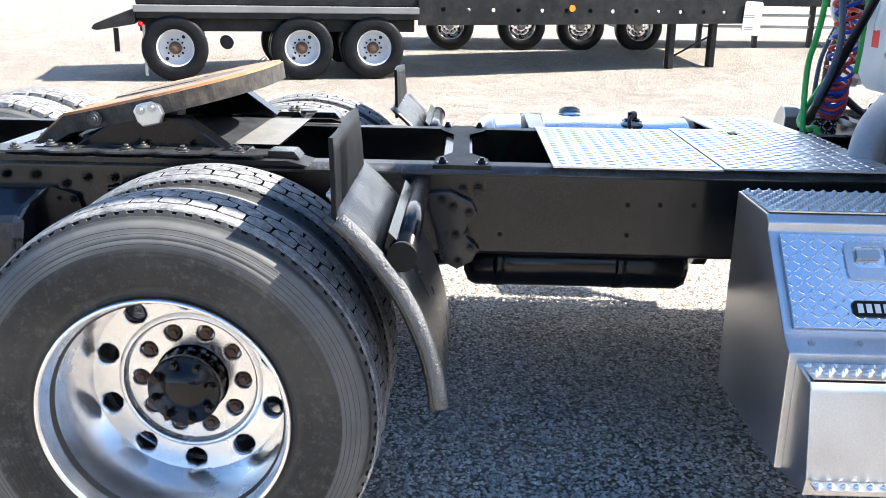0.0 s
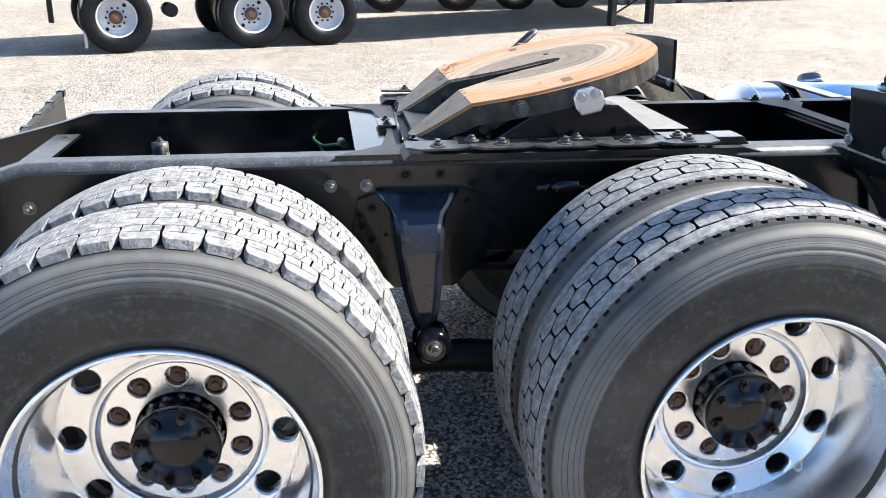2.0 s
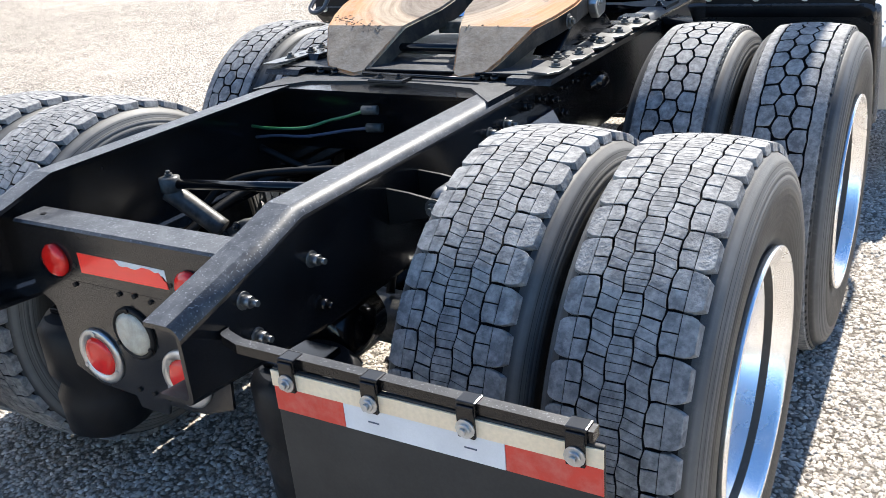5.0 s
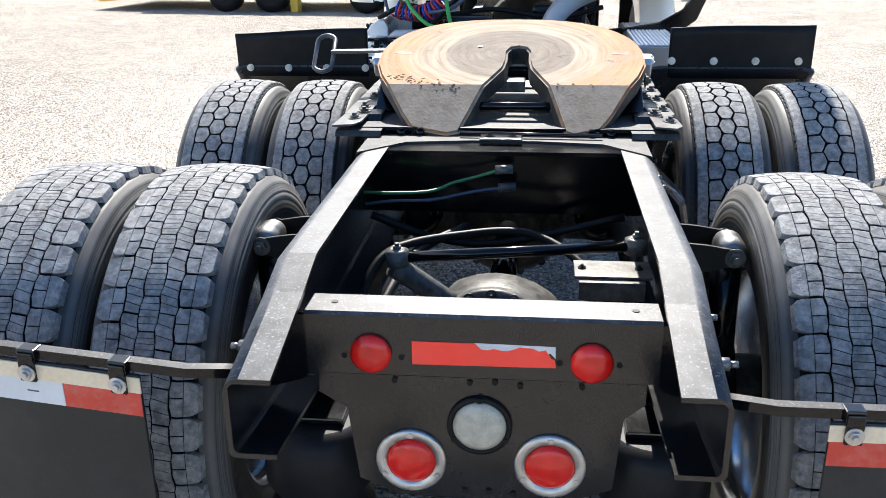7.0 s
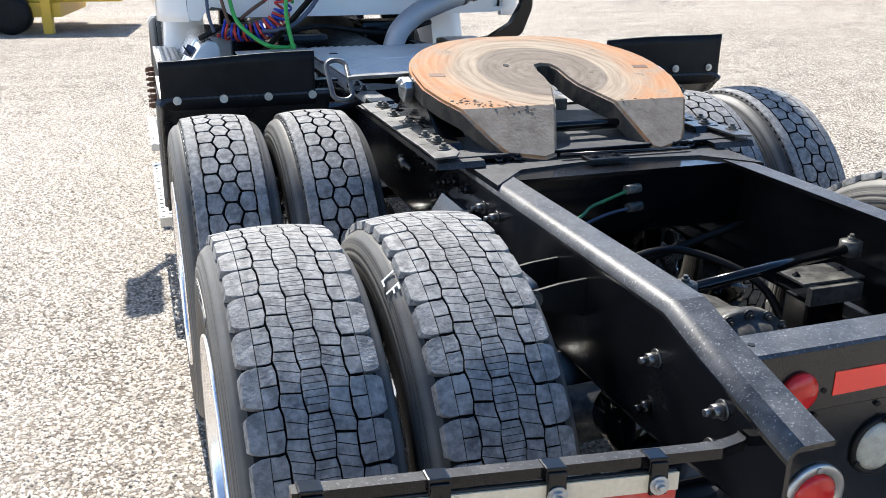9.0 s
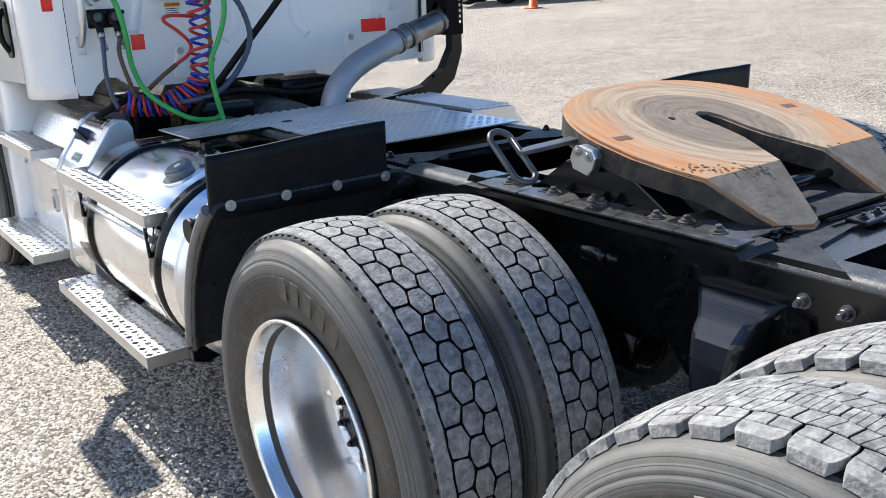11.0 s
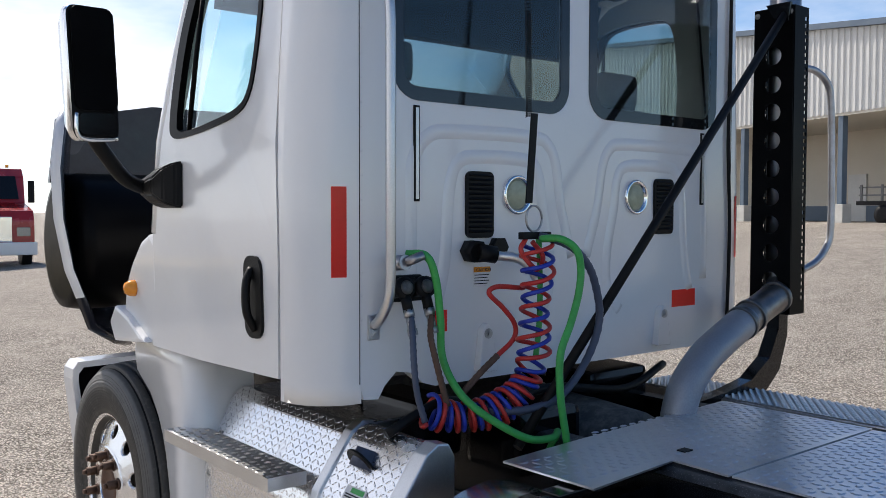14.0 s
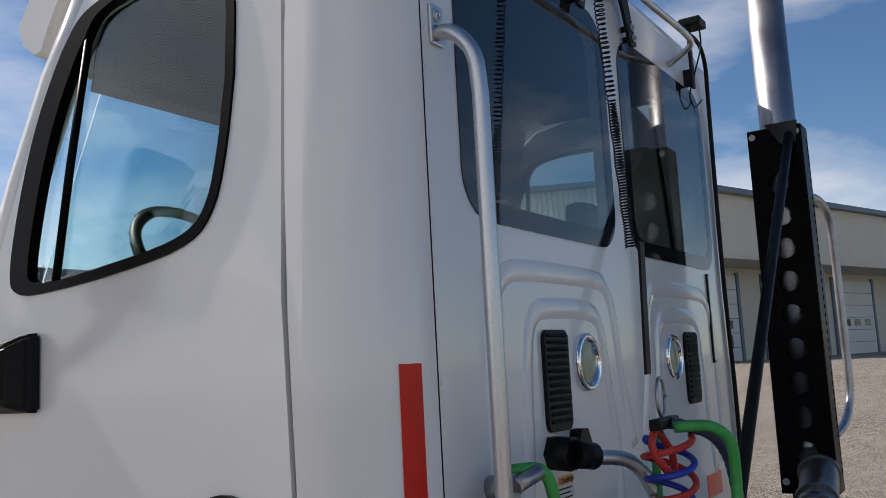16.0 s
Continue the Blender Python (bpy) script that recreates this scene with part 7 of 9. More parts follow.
part("bracket_ledge", bm, GLOSS, arm)
for x, z in ((-0.256, 2.800), (0.128, 2.800), (0.118, 2.830), (-0.248, 2.830)):
    bm = B()
    hexbolt(bm, (x, CAB_Y - 0.030, z), (0, -1, 0), 0.008, 0.006)
    part("bolt", bm, STEEL, arm)
    bm = B()
    rod(bm, (x, CAB_Y - 0.020, z), (x, CAB_Y, z), 0.009, 10)
    part("spacer", bm, PLASTIC, arm)
bm = B()
box(bm, 0.712, 0.742, 3.785, 3.795, 2.79, 3.02, 0.003)
box(bm, 0.716, 0.738, 3.795, CAB_Y, 2.80, 2.86, 0.002)
cam_arm = part("camera_bracket", bm, PLASTIC, truck, "small black camera on a slotted bracket")
bm = B()
box(bm, 0.700, 0.790, 3.74, 3.82, 3.015, 3.045, 0.008)
part("camera_head", bm, PLASTIC, cam_arm)
bm = B()
tube(bm, smooth_path([(0.765, 3.76, 3.015), (0.755, 3.76, 2.94), (0.73, 3.79, 2.82), (0.71, 3.80, 2.76), (0.76, 3.80, 2.73), (0.86, 3.80, 2.78)], 6), 0.003, 6)
part("wire", bm, PLASTIC, cam_arm)


def coil(centre, r, turns, phase=0.0, per=18):
    """A helix round a smooth centre line."""
    line = smooth_path(centre, 40)
    n = len(line)
    L = [0.0]
    for a, b in zip(line, line[1:]):
        L.append(L[-1] + (b - a).length)
    out, ref = [], None
    total = turns * per
    for i in range(total + 1):
        s = L[-1] * i / total
        k = max(0, min(n - 2, int(np.searchsorted(L, s)) - 1))
        f = (s - L[k]) / max(1e-9, L[k + 1] - L[k])
        p = line[k].lerp(line[k + 1], f)
        d = (line[k + 1] - line[k]).normalized()
        if ref is None:
            ref = frame_of(d)[1]
        ref = (ref - d * ref.dot(d)).normalized()
        u = d.cross(ref)
        f2 = i / total
        g = 0.72 * f2 if f2 < 0.5 else 0.36 + 1.28 * (f2 - 0.5)
        t = 2 * math.pi * turns * g + phase + 0.5 * math.sin(i * 0.11 + phase)
        rr = r * (1 + 0.10 * math.sin(i * 0.071 + phase * 2))
        out.append(p + (ref * math.cos(t) + u * math.sin(t)) * rr)
    return out


# tender spring, strap, ring and hanger for the lines
TOP, MID, RING = (-0.41, 3.690, 2.80), (-0.448, 3.640, 2.10), (-0.472, 3.59, 1.765)
bm = B()
tube(bm, coil([TOP, tuple((a + b) / 2 for a, b in zip(TOP, MID)), MID], 0.0105, 80, per=8), 0.0018, 5)
part("tender_spring", bm, PLASTIC, truck, "long thin black tender spring")
bm = B()
prism(bm, [(MID[0] - 0.014, MID[2] + 0.01), (MID[0] + 0.014, MID[2] + 0.01), (RING[0] + 0.014, RING[2] + 0.05), (RING[0] - 0.014, RING[2] + 0.05)], "y", 3.612, 3.618)
part("strap", bm, PLASTIC, truck, "black webbing strap")
bm = B()
tube(bm, [(RING[0] + 0.042 * math.cos(k * math.pi / 12), RING[1] + 0.006 * math.cos(k * math.pi / 12), RING[2] + 0.042 * math.sin(k * math.pi / 12)) for k in range(25)], 0.004, 8)
part("hanger_ring", bm, STEEL, truck, "steel hanger ring")
bm = B()
box(bm, -0.535, -0.405, 3.575, 3.600, 1.698, 1.722, 0.004)
part("line_hanger", bm, PLASTIC, truck, "black three hole line hanger")
CO = [(-0.462, 3.585, 1.68), (-0.455, 3.59, 1.58), (-0.456, 3.60, 1.48), (-0.460, 3.60, 1.38), (-0.468, 3.60, 1.29), (-0.510, 3.61, 1.205), (-0.590, 3.63, 1.152), (-0.68, 3.66, 1.135), (-0.76, 3.69, 1.140), (-0.82, 3.71, 1.165)]
bm = B()
tube(bm, coil(CO, 0.050, 13, 0.0, 22), 0.0076, 8)
part("coiled_air_line", bm, REDHOSE, truck, "red coiled air line")
bm = B()
tube(bm, coil(CO, 0.047, 13, math.pi, 22), 0.0076, 8)
part("coiled_air_line", bm, BLUEHOSE, truck, "blue coiled air line")
for pts, mt, r, ringed, label in (
        ([(-0.865, 3.76, 1.655), (-0.825, 3.71, 1.650), (-0.795, 3.70, 1.58), (-0.776, 3.70, 1.458), (-0.762, 3.70, 1.313), (-0.727, 3.62, 1.191), (-0.60, 3.51, 1.085), (-0.48, 3.50, 1.062), (-0.43, 3.52, 1.07), (-0.44, 3.56, 0.98)], GREENHOSE, 0.0125, 0, "bright green electric cord"),
        ([(-0.46, 3.57, 1.70), (-0.44, 3.50, 1.70), (-0.40, 3.47, 1.665), (-0.379, 3.47, 1.60), (-0.390, 3.47, 1.52), (-0.425, 3.47, 1.43), (-0.472, 3.47, 1.332), (-0.470, 3.47, 1.20), (-0.440, 3.47, 1.053), (-0.42, 3.48, 0.98)], GREENHOSE, 0.0125, 0, "bright green electric cord"),
        ([(-0.41, 3.63, 1.70), (-0.394, 3.64, 1.607), (-0.393, 3.64, 1.436), (-0.41, 3.64, 1.30)], GREENHOSE, 0.010, 0, "bright green electric cord"),
        ([(-0.46, 3.58, 1.71), (-0.40, 3.52, 1.685), (-0.34, 3.50, 1.64), (-0.280, 3.50, 1.563), (-0.251, 3.50, 1.427), (-0.316, 3.50, 1.295), (-0.43, 3.51, 1.19), (-0.54, 3.55, 1.155), (-0.64, 3.62, 1.15)], GREYHOSE, 0.0125, 0.0015, "ribbed dark blue hose"),
        ([(-0.45, 3.66, 1.533), (-0.569, 3.66, 1.543), (-0.605, 3.66, 1.523), (-0.544, 3.66, 1.473), (-0.490, 3.66, 1.415), (-0.495, 3.66, 1.366), (-0.568, 3.66, 1.317)], REDHOSE, 0.0085, 0, "red air hose"),
        ([(-0.568, 3.66, 1.317), (-0.642, 3.66, 1.269), (-0.714, 3.66, 1.215)], RUST, 0.010, 0.0015, "spring guarded hose end"),
        ([(-0.50, 3.60, 1.70), (-0.52, 3.60, 1.66), (-0.47, 3.58, 1.60), (-0.43, 3.59, 1.64), (-0.47, 3.60, 1.69)], REDHOSE, 0.0085, 0, "red air hose loop"),
        ([(-0.876, 3.72, 1.46), (-0.885, 3.70, 1.40), (-0.895, 3.68, 1.316), (-0.890, 3.67, 1.228), (-0.868, 3.66, 1.143)], GREYHOSE, 0.0095, 0.0015, "spring guarded blue hose end"),
        ([(-0.795, 3.72, 1.46), (-0.815, 3.70, 1.40), (-0.815, 3.68, 1.341), (-0.800, 3.67, 1.268), (-0.778, 3.66, 1.18)], RUST, 0.0095, 0.0015, "spring guarded red hose end"),
        ([(-0.50, 3.76, 1.64), (-0.44, 3.70, 1.63), (-0.41, 3.67, 1.60), (-0.39, 3.65, 1.55)], SATIN, 0.016, 0.0015, "spring guarded plug cord")):
    bm = B()
    tube(bm, smooth_path(pts, 8), r, 9, ringed)
    part("hose", bm, mt, truck, label)
# gladhands and sockets
GLADM = pbr("grimy_grey_casting", (0.05, 0.05, 0.05), (0.13, 0.13, 0.128), 25.0, (0.4, 0.6), 0.5, 0.4, 160, dust=(0.20, 0.19, 0.175), dust_amount=0.4)
for x in (-0.876, -0.795):
    bm = B()
    # round coupling face turned out and down, with its locking tab and neck
    lathe(bm, [(-0.014, 0.020), (-0.012, 0.034), (0.006, 0.037), (0.014, 0.030), (0.018, 0.014)], 22, "y")
    box(bm, -0.016, 0.044, -0.010, 0.004, 0.012, 0.030, 0.003)
    box(bm, -0.020, 0.020, -0.002, 0.050, -0.024, 0.022, 0.006)
    rod(bm, (0.0, 0.002, -0.02), (0.0, -0.004, -0.075), 0.017, 12)
    g = part("gladhand", bm, PLASTIC, truck, "black gladhand coupling on a bracket", Matrix.Translation((x, 3.755, 1.548)) @ Matrix.Rotation(radians(-14), 4, "X"))
    bm = B()
    lathe(bm, [(-0.020, 0.010), (-0.019, 0.021), (-0.013, 0.023)], 18, "y")
    part("rubber_seal", bm, GLADM, g, "worn grey rubber seal ring")
    bm = B()
    rod(bm, (0.0, -0.004, -0.070), (0.0, -0.006, -0.092), 0.0185, 6)
    rod(bm, (0.0, -0.006, -0.092), (0.0, -0.008, -0.130), 0.0135, 12)
    rod(bm, (0.0, -0.008, -0.130), (0.0, -0.009, -0.150), 0.0175, 6)
    part("hose_swivel", bm, STEEL, g, "zinc plated swivel fitting")
bm = B()
box(bm, -0.905, -0.77, 3.80, CAB_Y, 1.50, 1.585, 0.006)
part("gladhand_bracket", bm, PLASTIC, truck, "black coupling bracket")
bm = B()
rod(bm, (-0.885, 3.79, 1.625), (-0.885, 3.735, 1.630), 0.024, 16)
rod(bm, (-0.885, 3.735, 1.630), (-0.835, 3.71, 1.652), 0.015, 14)
part("electric_plug", bm, CHROMEP, truck, "grey metal electric plug")
bm = B()
rod(bm, (-0.555, CAB_Y, 1.655), (-0.555, 3.765, 1.652), 0.040, 6)
rod(bm, (-0.56, 3.765, 1.652), (-0.50, 3.745, 1.642), 0.030, 14)
part("socket_plug", bm, PLASTIC, truck, "black trailer socket with plug")
bm = B()
rod(bm, (-0.43, CAB_Y, 1.665), (-0.43, 3.79, 1.665), 0.036, 6)
part("empty_socket", bm, PLASTIC, truck, "black empty hexagonal socket")
bm = B()
box(bm, -0.535, -0.455, CAB_Y - 0.0015, CAB_Y, 1.53, 1.60)
lab = part("warning_label", bm, WRITING, truck, "small white and yellow warning label")
bm = B()
box(bm, -0.533, -0.457, CAB_Y - 0.0025, CAB_Y - 0.0015, 1.580, 1.598)
part("label_band", bm, AMBER, lab)
lettering("CAUTION", 0.015, Matrix.Translation((-0.488, CAB_Y - 0.0027, 1.583)) @ Matrix.Rotation(math.pi / 2, 4, "X"), PLASTIC, lab)
for k in range(4):
    bm = B()
    box(bm, -0.53, -0.462 - 0.008 * (k % 2), CAB_Y - 0.0025, CAB_Y - 0.0015, 1.569 - k * 0.010, 1.572 - k * 0.010)
    part("print_bar", bm, PLASTIC, lab)

# ---- exhaust ----
bm = B()
rod(bm, (1.015, 3.575, 1.45), (1.015, 3.575, 3.25), 0.064, 28)
tube(bm, smooth_path([(1.015, 3.575, 3.25), (1.015, 3.57, 3.34), (1.005, 3.53, 3.46), (0.99, 3.46, 3.56), (0.98, 3.40, 3.62)], 6), 0.064, 28)
stack = part("stack_pipe", bm, CHROMEP, truck, "dull chrome exhaust stack")
bm = B()
tube(bm, [(1.055, 3.53, 2.6), (1.055, 3.53, 3.2)], 0.004, 6)
part("weld_seam", bm, RUST, stack)
ELB = smooth_path([(1.015, 3.575, 1.56), (1.0, 3.565, 1.485), (0.94, 3.545, 1.44), (0.83, 3.525, 1.415), (0.65, 3.505, 1.365), (0.45, 3.485, 1.300), (0.30, 3.475, 1.235), (0.19, 3.475, 1.13), (0.14, 3.48, 0.97)], 8)
STAINED = pbr("heat_stained_steel", (0.20, 0.19, 0.185), (0.34, 0.32, 0.31), 7.0, (0.30, 0.45), 0.9, 0.1, 200, dust=(0.14, 0.11, 0.09), dust_amount=0.5)
bm = B()
tube(bm, ELB[:20], 0.062, 22)
part("exhaust_elbow", bm, CHROMEP, truck, "bent stainless exhaust elbow")
bm = B()
tube(bm, smooth_path(ELB[18:35], 4), 0.060, 22, 0.0018)
part("exhaust_flex", bm, STAINED, truck, "ribbed flexible exhaust section")
bm = B()
tube(bm, ELB[33:], 0.063, 22)
PIPEM = pbr("pale_matt_exhaust_steel", (0.30, 0.315, 0.35), (0.40, 0.415, 0.45), 5.0, (0.45, 0.6), 0.5, 0.1, 160, dust=(0.30, 0.28, 0.26), dust_amount=0.25)
part("exhaust_pipe", bm, PIPEM, truck, "pale matt grey lower exhaust pipe")
for k in (19, 31, 34):
    d = (ELB[k + 1] - ELB[k - 1]).normalized()
    bm = B()
    rod(bm, ELB[k] - d * 0.012, ELB[k] + d * 0.012, 0.069, 24)
    part("exhaust_clamp", bm, BOLTM, truck, "steel band clamp")
# perforated heat guard
bm = B()
holes = []
for k in range(9):
    z = 1.50 + k * 0.118
    holes.append([(3.575 + 0.037 * math.cos(radians(a)), z + 0.037 * math.sin(radians(a))) for a in range(0, 360, 20)])
fill(bm, [(3.482, 1.36), (3.668, 1.36), (3.664, 2.645), (3.486, 2.645)], holes, lambda u, v, d: (0.925 + d, u, v), 0.006)
guard = part("heat_guard", bm, SEAL, truck, "black perforated exhaust heat guard")
for y in (3.482, 3.662):
    bm = B()
    holes = [[(1.012, 1.42 + k * 0.03), (1.030, 1.42 + k * 0.03), (1.030, 1.436 + k * 0.03), (1.012, 1.436 + k * 0.03)] for k in range(40)]
    fill(bm, [(0.931, 1.36), (1.04, 1.36), (1.04, 2.645), (0.931, 2.645)], holes, lambda u, v, d, y=y: (u, y + d, v), 0.006)
    part("guard_side", bm, SEAL, guard)
for y, z in ((3.50, 2.62), (3.65, 2.62), (3.50, 1.40), (3.65, 1.40)):
    bm = B()
    hexbolt(bm, (0.925, y, z), (-1, 0, 0), 0.008, 0.005)
    part("bolt", bm, STEEL, guard)
bm = B()
prism(bm, [(1.05, 1.40), (1.05, 1.28), (0.98, 1.16), (0.84, 1.08), (0.66, 1.05), (0.40, 1.03), (0.40, 0.98), (0.90, 0.98), (1.06, 1.10), (1.12, 1.25), (1.12, 1.40)], "y", 3.60, 3.66)
part("stack_bracket", bm, BLACK, truck, "curved black stack support bracket")
bm = B()
tube(bm, smooth_path([(1.045, 3.50, 2.40), (1.10, 3.475, 2.385), (1.16, 3.46, 2.34), (1.185, 3.455, 2.26), (1.20, 3.455, 2.0), (1.205, 3.455, 1.74), (1.19, 3.46, 1.65), (1.13, 3.475, 1.58), (1.045, 3.50, 1.54)], 5), 0.015, 12)
part("stack_handle", bm, CHROMEP, truck, "bent chrome grab handle on the stack")
bm = B()
rod(bm, (0.925, 3.522, 2.615), (-0.60, 3.532, 1.045), 0.017, 12)
strut = part("stack_strut", bm, PLASTIC, truck, "long black diagonal stack strut")
bm = B()
prism(bm, [(3.49, 2.655), (3.60, 2.655), (3.55, 2.575), (3.50, 2.575)], "x", 0.905, 0.922)
part("strut_foot", bm, BLACK, strut)

# ---- deck plates, tanks, steps ----
def button_plate(x0, x1, y0, y1, z, label, cut=None):
    """A sheet with rows of pressed oval buttons and a turned-down edge."""
    bm = B()
    poly = cut or [(x0, y0), (x1, y0), (x1, y1), (x0, y1)]
    prism(bm, poly, "z", z - 0.006, z)
    d = part("deck_plate", bm, DECKM, truck, label)
    bm = B()
    k = 0
    y = y0 + 0.035
    while y < y1 - 0.02:
        x = x0 + 0.035 + (0.0 if k % 2 else 0.024)
        while x < x1 - 0.02:
            inside = True
            if cut:
                inside = (x > -0.365) or (y > 3.11 and y < 3.37)
            if inside:
                a, b = (0.013, 0.007) if k % 2 else (0.007, 0.013)
                lo = [bm.verts.new((x + a * 1.35 * math.cos(t * math.pi / 4), y + b * 1.35 * math.sin(t * math.pi / 4), z)) for t in range(8)]
                hi = [bm.verts.new((x + a * 0.8 * math.cos(t * math.pi / 4), y + b * 0.8 * math.sin(t * math.pi / 4), z + 0.0024)) for t in range(8)]
                for t in range(8):
                    bm.faces.new((lo[t], lo[(t + 1) % 8], hi[(t + 1) % 8], hi[t]))
                bm.faces.new(hi)
            x += 0.048
        y += 0.027
        k += 1
    tagged(part("grip_button", bm, DECKM, d), "pressed grip buttons", kind="stuff")
    return d


button_plate(-0.385, 0.447, 2.360, 2.905, 1.060, "dusty aluminium deck plate with grip buttons")
button_plate(-0.785, 0.447, 2.909, 3.480, 1.064, "stepped aluminium deck plate with grip buttons",
             [(-0.40, 2.909), (0.447, 2.909), (0.447, 3.48), (-0.43, 3.43), (-0.785, 3.400), (-0.778, 3.060), (-0.39, 3.095)])
bm = B()
box(bm, -0.30, -0.26, 3.12, 3.15, 1.064, 1.068)
part("deck_slot", bm, PLASTIC, truck)


def perforated(x0, x1, y0, y1, z, parent, label, cell=0.036, hole=0.0125, lip=0.045):
    """A tread plank: top sheet with round holes, raised collars and a folded skirt."""
    nx, ny = max(1, round(abs(x1 - x0) / cell)), max(1, round(abs(y1 - y0) / cell))
    cx, cy = (x1 - x0) / nx, (y1 - y0) / ny
    bm = B()
    for i in range(nx):
        for j in range(ny):
            ox, oy = x0 + (i + 0.5) * cx, y0 + (j + 0.5) * cy
            h = hole * (1.0 if (i + j) % 2 == 0 else 0.5)
            sq = [(1, 0), (1, 1), (0, 1), (-1, 1), (-1, 0), (-1, -1), (0, -1), (1, -1)]
            o = [bm.verts.new((ox + a * cx / 2, oy + b * cy / 2, z)) for a, b in sq]
            c1 = [bm.verts.new((ox + h * 1.15 * math.cos(k * math.pi / 4) * (1 if cx > 0 else -1), oy + h * 1.15 * math.sin(k * math.pi / 4), z)) for k in range(8)]
            c2 = [bm.verts.new((ox + h * math.cos(k * math.pi / 4) * (1 if cx > 0 else -1), oy + h * math.sin(k * math.pi / 4), z + 0.0012)) for k in range(8)]
            c3 = [bm.verts.new((ox + h * math.cos(k * math.pi / 4) * (1 if cx > 0 else -1), oy + h * math.sin(k * math.pi / 4), z - 0.006)) for k in range(8)]
            for a, b in ((o, c1), (c1, c2), (c2, c3)):
                for k in range(8):
                    bm.faces.new((a[k], a[(k + 1) % 8], b[(k + 1) % 8], b[k]))
    bmesh.ops.remove_doubles(bm, verts=bm.verts, dist=1e-5)
    bmesh.ops.recalc_face_normals(bm, faces=bm.faces[:])
    st = part("step", bm, SATIN, parent, label)
    bm = B()
    t = 0.004
    xa, xb = min(x0, x1), max(x0, x1)
    fill(bm, [(xa, y0), (xb, y0), (xb, y1), (xa, y1)], [[(xa + t, y0 + t), (xb - t, y0 + t), (xb - t, y1 - t), (xa + t, y1 - t)]], lambda u, v, d: (u, v, z - lip + d), lip - 0.0005)
    part("skirt", bm, SATIN, st)
    return st


def diamond_plate(name, lean):
    """Polished tread plate: crossed raised lozenges in a checker."""
    m, nt, b, co = blank(name)
    sep = nt.nodes.new("ShaderNodeSeparateXYZ")
    nt.links.new(co, sep.inputs[0])

    def op(kind, a, c=None):
        n = nt.nodes.new("ShaderNodeMath")
        n.operation = kind
        for i, v in enumerate((a, c)):
            if v is None:
                continue
            if isinstance(v, (int, float)):
                n.inputs[i].default_value = v
            else:
                nt.links.new(v, n.inputs[i])
        return n.outputs[0]
    u = op("MULTIPLY", sep.outputs["Y"], 38.0)
    v = op("MULTIPLY", op("ADD", sep.outputs["Z"], op("MULTIPLY", sep.outputs["X"], lean)), 38.0)
    fu, fv = op("SUBTRACT", op("FRACT", u), 0.5), op("SUBTRACT", op("FRACT", v), 0.5)
    chk = op("MODULO", op("ABSOLUTE", op("ADD", op("FLOOR", u), op("FLOOR", v))), 2.0)
    p, q = op("ADD", fu, fv), op("SUBTRACT", fu, fv)
    p2, q2 = op("MULTIPLY", p, p), op("MULTIPLY", q, q)
    e1 = op("ADD", op("MULTIPLY", p2, 1.6), op("MULTIPLY", q2, 22.0))
    e2 = op("ADD", op("MULTIPLY", p2, 22.0), op("MULTIPLY", q2, 1.6))
    e = op("ADD", op("MULTIPLY", e1, chk), op("MULTIPLY", e2, op("SUBTRACT", 1.0, chk)))
    h = ramp(nt, e, 0.15, 0.75, 1.0, 0.0)
    b.inputs["Base Color"].default_value = (0.80, 0.80, 0.81, 1)
    b.inputs["Metallic"].default_value = 1.0
    nt.links.new(ramp(nt, noise_node(nt, co, 9.0), 0.3, 0.7, 0.14, 0.30), b.inputs["Roughness"])
    nt.links.new(bump(nt, h, 0.8, 0.004), b.inputs["Normal"])
    return m


DIAMOND, DIAMOND_R = diamond_plate("diamond_tread_plate", 0.7), diamond_plate("diamond_door_plate", -0.7)
# fuel tank, driver's side
CAPM = pbr("dark_grey_cap", (0.16, 0.165, 0.18), (0.22, 0.225, 0.24), 20.0, (0.4, 0.55), 0.5, 0.2, 150)
TX, TZ, TR = -0.895, 0.715, 0.322
bm = B()
lathe(bm, [(2.205, 0.0), (2.205, TR - 0.004), (2.207, TR), (3.35, TR), (3.37, 0.312), (3.395, 0.285), (3.405, 0.20), (3.41, 0.0)], 72, "y", (TX, 0, TZ))
tank = part("fuel_tank", bm, TANKM, truck, "mirror polished cylindrical fuel tank")
ENDM = pbr("smeared_tank_end_aluminium", (0.70, 0.71, 0.73), (0.80, 0.80, 0.81), 3.0, (0.26, 0.42), 1.0, 0.03, 160, dust=(0.55, 0.54, 0.53), dust_amount=0.3, grain=0.15)
bm = B()
lathe(bm, [(2.088, 0.0), (2.090, 0.10), (2.096, 0.19), (2.106, 0.235), (2.122, 0.272), (2.142, 0.298), (2.165, 0.314), (2.188, 0.3195), (2.196, 0.3200), (2.197, TR + 0.003), (2.204, TR + 0.003), (2.205, 0.0)], 72, "y", (TX, 0, TZ))
part("tank_end", bm, ENDM, tank, "domed satin tank end with a welded seam")
